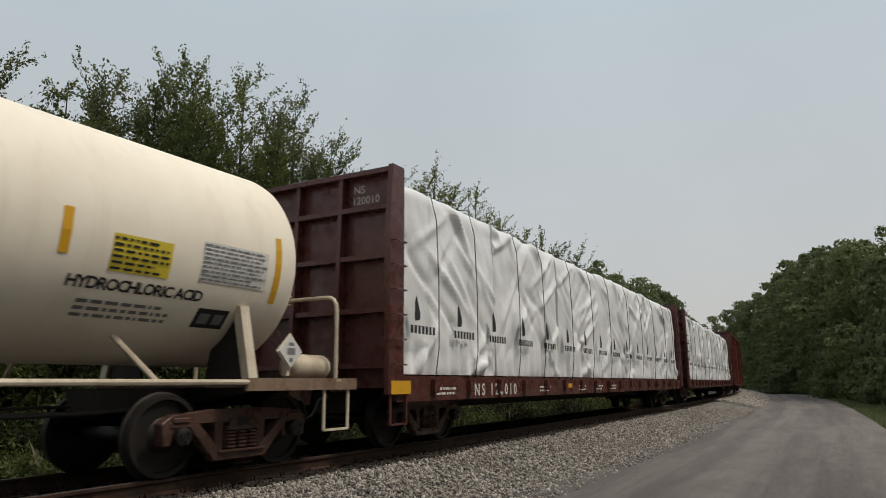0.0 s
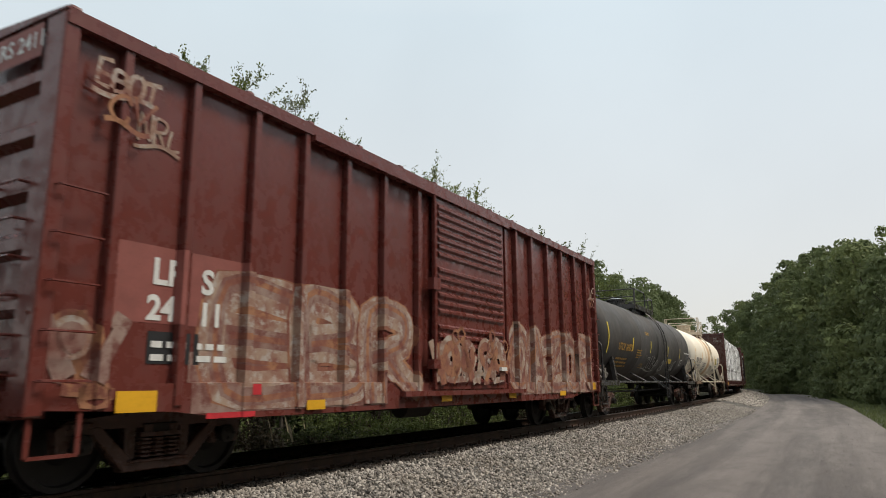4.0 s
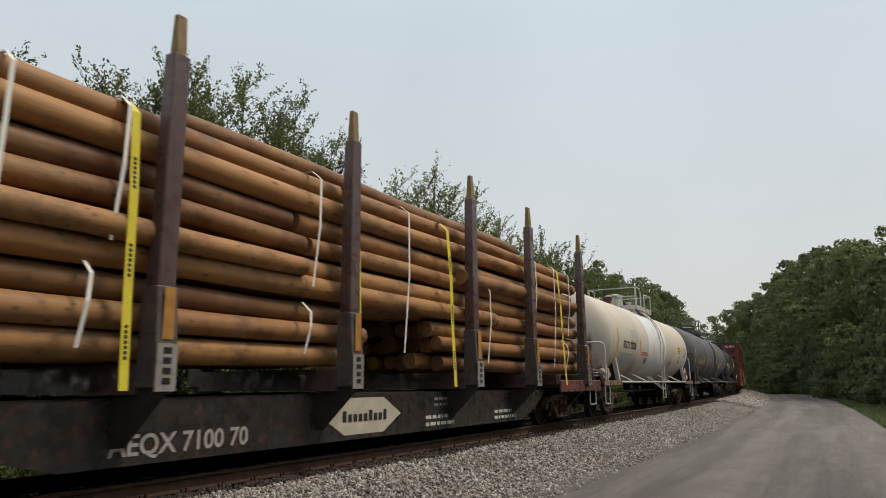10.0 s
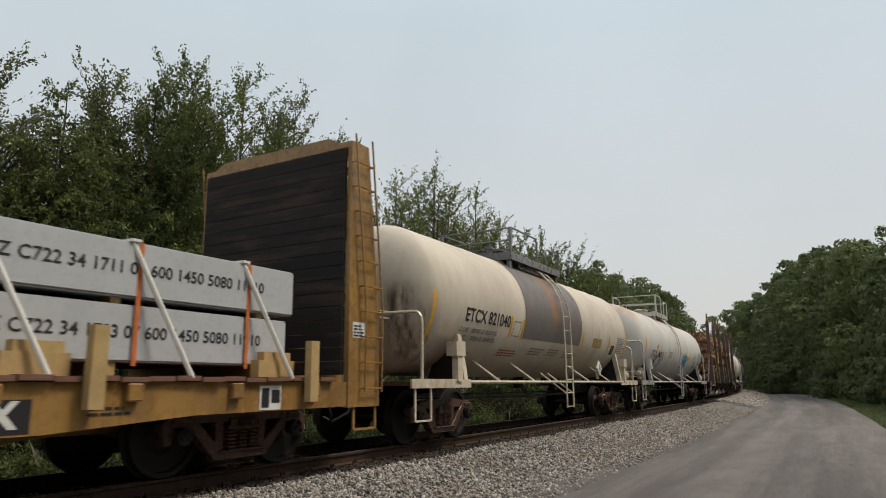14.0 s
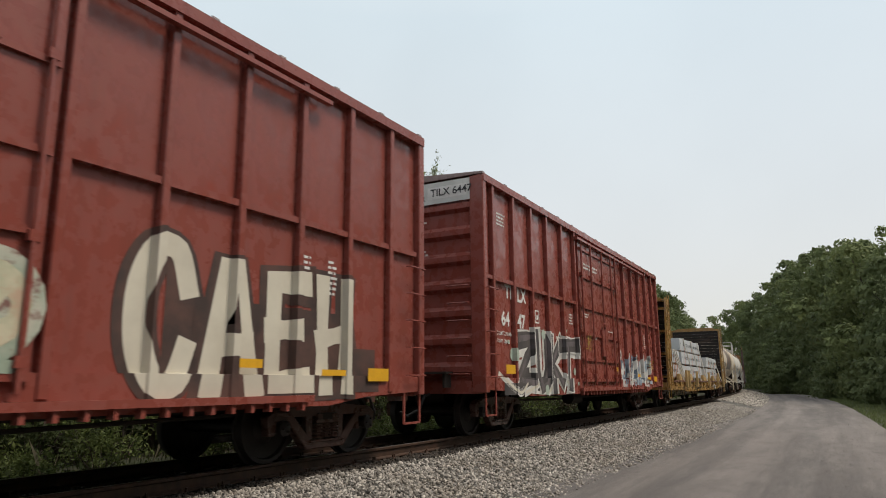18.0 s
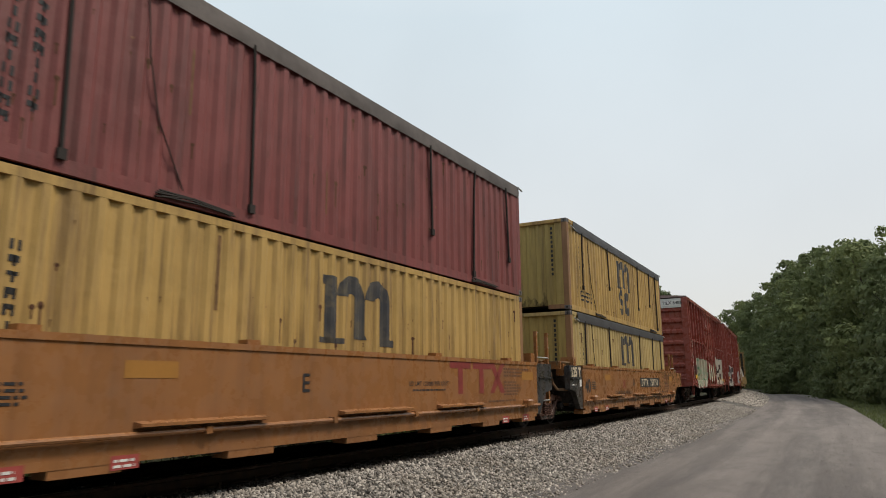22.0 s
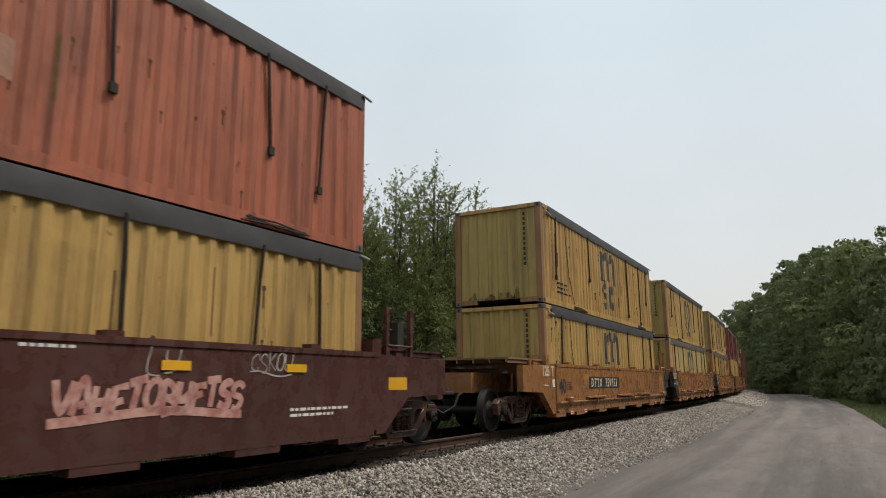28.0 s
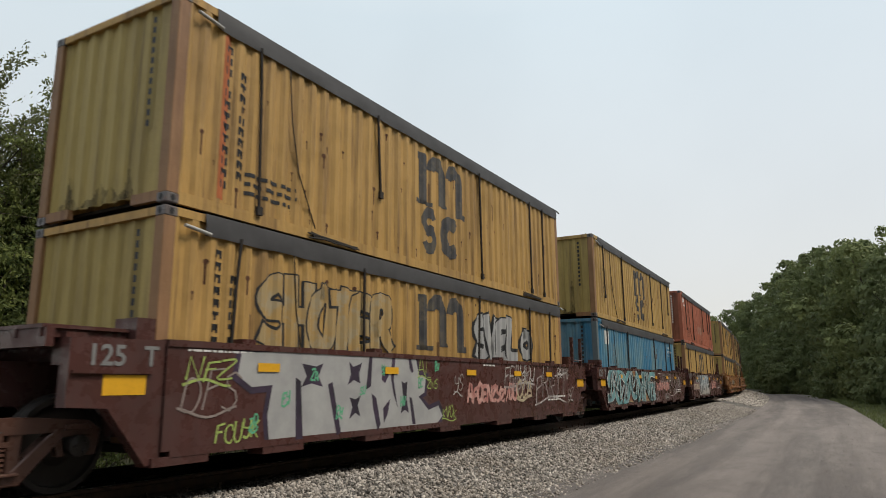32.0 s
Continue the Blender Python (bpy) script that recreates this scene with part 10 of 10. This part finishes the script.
    C = S[pick] + O[pick] * t + rng.normal(size=(leaves, 3)) * np.array([0.055, 0.055, 0.045])
    C[:, 2] -= (0.16 if layered else -0.05) * t[:, 0] ** 2
    along = O[pick] / (np.linalg.norm(O[pick], axis=1)[:, None] + 1e-9)
    along[:, 2] -= 0.5 if layered else 0.0
    part("crown", leaf_mesh("crown", C, leaf, rng, LEAF[mat], 0.2, 0.46, along), None, ob)
    return ob


def wood_tree(x, y, z, height, width, seed, leaves=16000, leaf=0.3, mat=0, label="broad green tree of a wood beside the road", group="trees of the wood"):
    """A crown down to the ground, heaped up from many rounded masses of foliage."""
    rng = np.random.RandomState(seed)
    ob = tagged(new("tree"), label, "tree", group)
    ob.matrix_basis = pose(x, y, z)
    bm = bmesh.new()
    cyl(bm, (0, 0, 0), (0.2, 0, height * 0.45), 0.012 * height + 0.05, 0.01 * height, n=7)
    hubs, sizes = [], []
    n = int(20 + height * 0.8)
    for k in range(n):
        f = (k + rng.rand()) / n
        v = 0.06 + 0.94 * f
        r = width * (math.sin(math.pi * min(1, 0.16 + 0.80 * v)) ** 0.55) * rng.uniform(0.5, 1.0)
        a = k * 2.4 + rng.uniform(-0.5, 0.5)
        size = (0.16 + 0.26 * rng.rand() ** 1.5) * width * (1.15 - 0.5 * v) + 0.3
        hub = Vector((math.cos(a) * r, math.sin(a) * r, max(size * 0.5, v * height - size)))
        if k % 2 == 0:
            cyl(bm, (0.2 * v, 0, min(hub.z, height * 0.45) * 0.8), hub, 0.09, 0.03, n=4)
        hubs.append(tuple(hub))
        sizes.append(size)
    part("trunk", bm, M_BARK, ob)
    hubs, sizes = np.array(hubs), np.array(sizes)
    w = sizes ** 2
    k = rng.choice(n, leaves, p=w / w.sum())
    u = rng.normal(size=(leaves, 3))
    u[:, 2] += 0.8
    u /= np.linalg.norm(u, axis=1)[:, None]
    lump = 1 + 0.22 * np.sin(u[:, 0] * 6 + k) * np.cos(u[:, 1] * 7 + k * 2) + 0.16 * np.sin(u[:, 2] * 11 + k * 3)
    far = np.where(rng.rand(leaves) < 0.08, rng.uniform(1.0, 1.2, leaves), rng.uniform(0.86, 1.02, leaves))
    C = hubs[k] + u * (sizes[k] * lump * far)[:, None] * np.array([1, 1, 0.82])
    C[:, 2] = np.maximum(C[:, 2], 0.05)
    part("crown", leaf_mesh("crown", C, leaf * 1.25, rng, LEAF[mat], 0.3, 0.85, None, u), None, ob)
    return ob


# the row along the far side of the line: (along, beside, height over the rails, half-width, paint, layered)
ROW = [(5.0, -9.6, 7.0, 2.0, 2, 1), (7.6, -10.0, 9.0, 1.6, 2, 0), (9.4, -9.4, 9.1, 1.5, 0, 1), (10.8, -10.0, 9.7, 1.7, 2, 0), (12.1, -9.5, 9.6, 1.6, 1, 0), (13.8, -10.0, 11.5, 1.9, 0, 0),
       (16.2, -10.2, 12.0, 1.9, 0, 0), (18.6, -10.0, 12.0, 1.8, 2, 0), (21.0, -10.0, 10.9, 1.7, 0, 0), (23.4, -10.4, 9.2, 1.6, 3, 0), (26.3, -10.2, 11.0, 1.7, 3, 0), (29.6, -10.0, 12.2, 1.9, 3, 0),
       (32.2, -10.6, 11.4, 1.7, 0, 0), (34.6, -10.0, 12.3, 2.0, 3, 0), (38.6, -10.2, 11.2, 2.2, 2, 0), (42.6, -10.4, 10.8, 2.4, 0, 0), (46.5, -10.2, 11.4, 2.6, 0, 0), (51.0, -10.4, 11.5, 2.6, 1, 0), (56.0, -10.2, 12.2, 2.8, 0, 0)]
for i, (s, lat, hgt, w, m, lay) in enumerate(ROW):
    p = beside(s, lat)
    near = s < 25
    tall_tree(p.x, p.y, -0.75, hgt + 0.75, w * 1.7, 100 + i, 35000 if near else 15000, 0.111 if near else 0.14 if s < 40 else 0.18, m, bool(lay))
# lower trees with level boughs in front of the row, and darker ones behind it
for i, (s, lat, hgt, w, m) in enumerate(((4.2, -8.2, 6.2, 2.6, 1), (7.0, -8.6, 6.6, 2.4, 0), (9.6, -8.4, 6.9, 2.5, 1), (12.4, -8.8, 7.2, 2.6, 0), (15.4, -8.6, 7.2, 2.6, 1), (18.8, -8.8, 7.4, 2.6, 0), (22.6, -8.8, 6.8, 2.6, 1), (26.8, -9.0, 7.2, 2.8, 0), (31.0, -9.0, 7.4, 2.8, 1))):
    p = beside(s, lat)
    tall_tree(p.x, p.y, -0.7, hgt, w, 130 + i, 19000, 0.134, m, True, 0.0, "low spreading tree with hanging fronds beside the line", "low trees by the line")
for i, (s, hgt, w) in enumerate(((2.0, 7.4, 4.0), (6.5, 7.6, 4.0), (11.0, 7.8, 4.0), (16.0, 9.0, 4.2), (21.0, 8.4, 4.2), (26.0, 8.4, 4.2), (31.0, 9.4, 4.2), (37.0, 9.4, 4.4), (44.0, 9.2, 4.6), (52.0, 9.6, 4.8))):
    p = beside(s, -14.5)
    wood_tree(p.x, p.y, -0.8, hgt, w, 150 + i, 9000, 0.24, 1, "dense dark tree behind the row along the line", "trees behind the row")
for i, (s, hgt, w) in enumerate(((62, 13.2, 4.4), (70, 13.8, 4.6), (79, 14.6, 4.8), (89, 15.4, 5.0), (101, 16.2, 5.2), (115, 17.2, 5.6), (132, 18.6, 6.0), (150, 20.0, 6.0), (170, 21.5, 6.0))):
    p = beside(s, -10.5)
    wood_tree(p.x, p.y, -0.8, hgt, w, 170 + i, 12000, 0.24 if s < 95 else 0.34, 7, "tall tree of the row far along the line", "trees along the line")

# the wood along the road, round the bend: (along, beside, height, half-width)
WOOD = [(38, 19.0, 8.6, 4.6), (46, 17.5, 10.4, 4.6), (54, 16.2, 11.8, 4.6), (62, 15.0, 12.8, 4.8), (70, 13.4, 14.6, 4.8), (79, 13.2, 15.6, 5.0), (88, 13.0, 16.6, 5.0), (98, 13.0, 18.6, 5.4), (109, 13.0, 20.2, 5.6),
        (121, 13.0, 21.6, 5.8), (135, 13.0, 23.4, 6.2), (150, 13.0, 23.6, 6.4), (167, 13.0, 23.4, 6.6), (186, 13.0, 23.8, 7.0), (207, 13.0, 24.2, 7.4), (230, 13.0, 24.6, 7.6), (256, 12.0, 25.0, 8.0)]
for i, (s, lat, hgt, w) in enumerate(WOOD):
    p = beside(s, lat)
    wood_tree(p.x, p.y, -0.7, hgt + 0.7, w, 200 + i, 17000, 0.265 if s < 75 else 0.33 if s < 125 else 0.42, (7, 8, 7, 7, 8)[i % 5])
    q = beside(s + 4, lat + 8)
    wood_tree(q.x, q.y, -0.7, hgt * 0.93, w * 1.1, 230 + i, 7000, 0.5, 7)
# younger growth at the edge of the wood
for i in range(20):
    s = 46 + i * 5.6 + 0.12 * i * i
    p = beside(s, 11.4 + max(0.0, (72 - s) * 0.12) + 0.8 * math.sin(i * 2.1))
    wood_tree(p.x, p.y, -0.65, 3.4 + 0.16 * i + 1.2 * math.sin(i * 1.7), 2.3 + 0.05 * i, 260 + i, 6000, 0.2 if s < 80 else 0.3, (7, 8, 7)[i % 3], "bushy young growth at the edge of the wood", "growth at the wood's edge")
for i, (s, lat, hgt, w) in enumerate(((103, 9.0, 5.0, 2.6), (105, 6.4, 4.4, 2.2), (110, 7.6, 7.0, 3.2), (118, 8.2, 10.0, 3.8))):
    p = beside(s, lat)
    wood_tree(p.x, p.y, -0.65, hgt, w, 290 + i, 7000, 0.28, 7, "bushy young growth at the edge of the wood", "growth at the wood's edge")
# unseen trees added along the road past the camera, blocking low sky light
for i, (x, y, hgt) in enumerate(((12, 34, 12), (14, 24, 13), (13, 14, 13), (15, 4, 14), (13, -6, 13), (12, -16, 14), (9, -26, 14), (4, -36, 14), (20, 10, 16), (20, -10, 16), (-2, -48, 15), (18, 30, 15))):
    wood_tree(x, y, -0.7, hgt, 5.0, 480 + i, 2600, 0.85, 0)

rng = random.Random(31)
for i in range(64):
    s = 0.5 + i * 0.8 + rng.uniform(-0.5, 0.5)
    lat = -rng.choice((3.9, 4.6, 5.2, 5.8, 6.4, 7.4))
    p = beside(s, lat)
    hgt = rng.uniform(0.35, 0.8) if lat > -4.7 else rng.uniform(0.7, 1.4) if lat > -5.9 else rng.uniform(1.6, 3.2)
    shrub(p.x, p.y, -0.62, hgt, rng.uniform(1.2, 2.2), 300 + i, 1900 if s < 25 else 1200, 0.10 if s < 25 else 0.15, rng.choice((4, 4, 5, 6, 6)))
for i in range(22):
    p = beside(1.0 + i * 2.4, -7.6 + rng.uniform(-0.5, 0.5))
    shrub(p.x, p.y, -0.7, rng.uniform(2.6, 3.8), 2.8, 420 + i, 2600, 0.17, rng.choice((4, 6, 1)), "tall dense bush under the trees", "bushes under the trees")
for i in range(14):
    p = beside(54 + i * 5, -rng.uniform(6.0, 8.0))
    shrub(p.x, p.y, -0.62, rng.uniform(2.2, 4.4), 4.0, 340 + i, 1600, 0.28, rng.choice((0, 1, 3)))
for s, lat, hgt, w in ((30, 11.4, 2.2, 2.0), (43, 14.4, 2.6, 2.6), (50, 14.0, 3.0, 3.5)):
    p = beside(s, lat)
    shrub(p.x, p.y, -0.62, hgt, w, 360 + int(s), 2600, 0.16, 3, "low green shrub at the edge of the wood", "shrubs at the road's edge")


def blades(name, spots, low, high, mat, label, seed, wide=0.012):
    """Standing grass: one sheet of thin blades."""
    rng = np.random.RandomState(seed)
    n = len(spots)
    p = np.array([tuple(s) for s in spots])
    hgt = rng.uniform(low, high, (n, 1))
    a = rng.uniform(0, 6.28, n)
    d = np.stack([np.cos(a), np.sin(a), np.zeros(n)], 1)
    lean = rng.normal(size=(n, 3)) * 0.25 * hgt
    lean[:, 2] = 0
    v = np.stack([p - d * wide, p + d * wide, p + lean * 0.4 + d * wide * 0.6 + np.array([0, 0, 1.0]) * hgt * 0.6, p + lean + np.array([0, 0, 1.0]) * hgt], 1).reshape(-1, 3)
    me = bpy.data.meshes.new(name)
    me.from_pydata(v.tolist(), [], [(4 * i, 4 * i + 1, 4 * i + 2, 4 * i + 3) for i in range(n)])
    me.materials.append(mat)
    return tagged(new(name, me), label, "grass", "", "stuff")


rng = random.Random(5)
blades("weeds", [beside(rng.uniform(1, 60), -rng.uniform(3.2, 8.0), -0.62) for _ in range(3600)], 0.08, 0.3, LEAF[4], "weeds and grass along the far side of the track", 1)
blades("dry_stalks", [beside(rng.uniform(2, 45), -rng.uniform(3.6, 6.5), -0.62) for _ in range(110)], 0.3, 1.0, M_STALK, "dry pale stalks among the weeds", 2, 0.006)
blades("verge_grass", [beside(24 + 70 * rng.random() ** 1.2, rng.uniform(8.7, 14.5), -0.64) for _ in range(16000)], 0.06, 0.2, LEAF[8], "grass on the verge of the road", 3, 0.02)

# ---- loose stones, ties, small things of the line ----


def stones(name, spots, sizes, mat, label, seed, flat=0.75):
    """Broken stones: eight-cornered lumps, each its own island."""
    rng = np.random.RandomState(seed)
    n = len(spots)
    p = np.array([tuple(s) for s in spots])
    base = np.array([(x, y, z) for x in (-1, 1) for y in (-1, 1) for z in (-1, 1)], float) * 0.5
    v = base[None] * (1 + rng.uniform(-0.7, 0.5, (n, 8, 3)))
    v *= np.array(sizes)[:, None, None] * np.array([1.15, 0.85, flat]) * rng.uniform(0.7, 1.2, (n, 1, 3))
    q = rng.normal(size=(n, 4))
    q /= np.linalg.norm(q, axis=1)[:, None]
    w, x, y, z = q.T
    R = np.stack([1 - 2 * (y * y + z * z), 2 * (x * y - z * w), 2 * (x * z + y * w), 2 * (x * y + z * w), 1 - 2 * (x * x + z * z), 2 * (y * z - x * w),
                  2 * (x * z - y * w), 2 * (y * z + x * w), 1 - 2 * (x * x + y * y)], 1).reshape(n, 3, 3)
    v = np.einsum("nij,nkj->nki", R, v) + p[:, None]
    quads = np.array(((0, 1, 3, 2), (4, 6, 7, 5), (0, 4, 5, 1), (2, 3, 7, 6), (0, 2, 6, 4), (1, 5, 7, 3)), dtype=np.int32)
    f = (np.arange(n, dtype=np.int32)[:, None, None] * 8 + quads[None]).reshape(-1)
    me = bpy.data.meshes.new(name)
    me.vertices.add(8 * n)
    me.vertices.foreach_set("co", v.ravel())
    me.loops.add(24 * n)
    me.loops.foreach_set("vertex_index", f)
    me.polygons.add(6 * n)
    me.polygons.foreach_set("loop_start", np.arange(0, 24 * n, 4, dtype=np.int32))
    me.polygons.foreach_set("loop_total", np.full(6 * n, 4, dtype=np.int32))
    me.materials.append(mat)
    me.update()
    return tagged(new(name, me), label, "stones", "", "stuff")


HEIGHT = lambda a: float(np.interp(a, [p for p, _ in SECTION], [q for _, q in SECTION]))
rng = random.Random(77)
spots, sizes = [], []
while len(spots) < 70000:
    s = 3.5 + 42.0 * rng.random() ** 1.7
    lat = rng.uniform(0.86, 3.75) if rng.random() < 0.9 else rng.uniform(-2.6, 0.7)
    if lat > 3.2 and rng.random() < (lat - 3.2) / 0.6:
        continue
    spots.append(beside(s, lat, HEIGHT(lat) + rng.uniform(-0.012, 0.03)))
    sizes.append(0.02 + 0.034 * rng.random() ** 1.6)
near = [abs((p - beside(p.y, 0)).x) < 1.3 + 0.25 * noise.noise((p.y * 0.8, 5.0, p.x * 2)) for p in spots]
stones("ballast", [p for p, k in zip(spots, near) if not k], [q for q, k in zip(sizes, near) if not k], M_BALLAST, "grey broken ballast stones beside the rails", 1)
stones("grimy_ballast", [p for p, k in zip(spots, near) if k], [q for q, k in zip(sizes, near) if k], M_GRIME_SHADE, "ballast blackened by brake dust along the rails", 9)
spots = [beside(49 + 85 * rng.random() ** 1.3, rng.uniform(0.9, 3.7), 0) for _ in range(9000)]
for p in spots:
    p.z = HEIGHT(min(3.7, max(0.9, (p - beside(p.y, 0)).x))) + rng.uniform(0.0, 0.03)
stones("far_ballast", spots, [rng.uniform(0.08, 0.16) for _ in spots], M_BALLAST, "grey broken ballast stones far along the track", 4)
spots = [beside(3 + 45 * rng.random() ** 1.5, 3.3 + abs(rng.gauss(0, 0.8)) if k % 3 else rng.uniform(3.4, 8.6), -0.59) for k in range(5500)]
stones("road_gravel", spots, [rng.uniform(0.006, 0.018) for _ in spots], M_GRIT, "fine gravel strewn over the edge of the road", 2)

bm = bmesh.new()
box(bm, -1.32, 1.32, -0.115, 0.115, -0.36, -0.178)
bmesh.ops.bevel(bm, geom=bm.edges[:], offset=0.012, segments=1, affect="EDGES")
TIE = mesh_of("tie", bm, M_TIE)
plates, spikes = bmesh.new(), bmesh.new()
for i in range(190):
    s = -6 + i * 0.52
    x, y, a = on_track(s)
    m = Matrix.Translation((x, y, rng.uniform(-0.012, 0.006))) @ Matrix.Rotation(a + rng.uniform(-0.02, 0.02), 4, "Z")
    part("tie", TIE, None, track, at=m)
    if s < 45:
        for lat in (-0.754, 0.754):
            k = len(plates.verts)
            for v in box(plates, lat - 0.17, lat + 0.17, -0.09, 0.09, -0.186, -0.166):
                v.co = m @ v.co
            for dx in (-0.1, 0.1, -0.14, 0.14):
                dy = 0.05 if abs(dx) < 0.12 else -0.05
                for v in box(spikes, lat + dx - 0.012, lat + dx + 0.012, dy - 0.012, dy + 0.012, -0.17, -0.125 + rng.uniform(0, 0.02)):
                    v.co = m @ v.co
tagged(part("tie_plate", plates, M_RAIL, track, "rusty tie plates"), kind="stuff")
tagged(part("spike", spikes, M_RAIL, track, "rusty rail spikes"), kind="stuff")

M_POSTWOOD = plain("old_fence_post", (0.10, 0.085, 0.07), 0.95, 0, 0.4, 5)
fence = thing("wire_fence", "old wooden posts with a single sagging wire among the weeds", "fence")
for s in (4.6, 8.1, 11.4, 15.0, 18.8, 22.6):
    p = beside(s, -6.6)
    bm = bmesh.new()
    cyl(bm, (p.x, p.y, -0.7), (p.x + 0.03, p.y, 0.55), 0.06, 0.05, n=8)
    part("post", bm, M_POSTWOOD, fence)
bm = bmesh.new()
pipe(bm, [beside(s, -6.5, 0.18 + 0.05 * math.cos(s * 1.8)) for s in np.linspace(2, 24, 30)], 0.012, 4)
part("wire", bm, M_RAIL, fence)


def motions():
    for ob, mid, length in TRAIN:
        rows, base = [], length * 0.36
        for i in range(65):
            t = i * 0.5
            s = mid + travel(t)
            x0, y0, a0 = on_track(s - base)
            x1, y1, a1 = on_track(s + base)
            rows.append((t, Matrix.Translation(((x0 + x1) / 2, (y0 + y1) / 2, 0)) @ Matrix.Rotation((a0 + a1) / 2, 4, "Z")))
        walk(ob, rows)
    # wheels turn while their car is near; beyond that they cannot be told from still ones
    where = {ob: mid for ob, mid, _ in TRAIN}
    for wheel, car, along in WHEELS:
        mid = where[car]
        rows = []
        for i in range(0, 961, 2):
            t = i / FPS
            s = mid + travel(t)
            if -22 < s < 75:
                rows.append((t, pose(0, along, 0.457) @ Matrix.Rotation(-(travel(t) / 0.457) % (2 * math.pi), 4, "X")))
        if rows:
            rows = [(0.0, rows[0][1])] * (rows[0][0] > 0) + rows + [(32.0, rows[-1][1])] * (rows[-1][0] < 32)
            walk(wheel, rows)


motions()
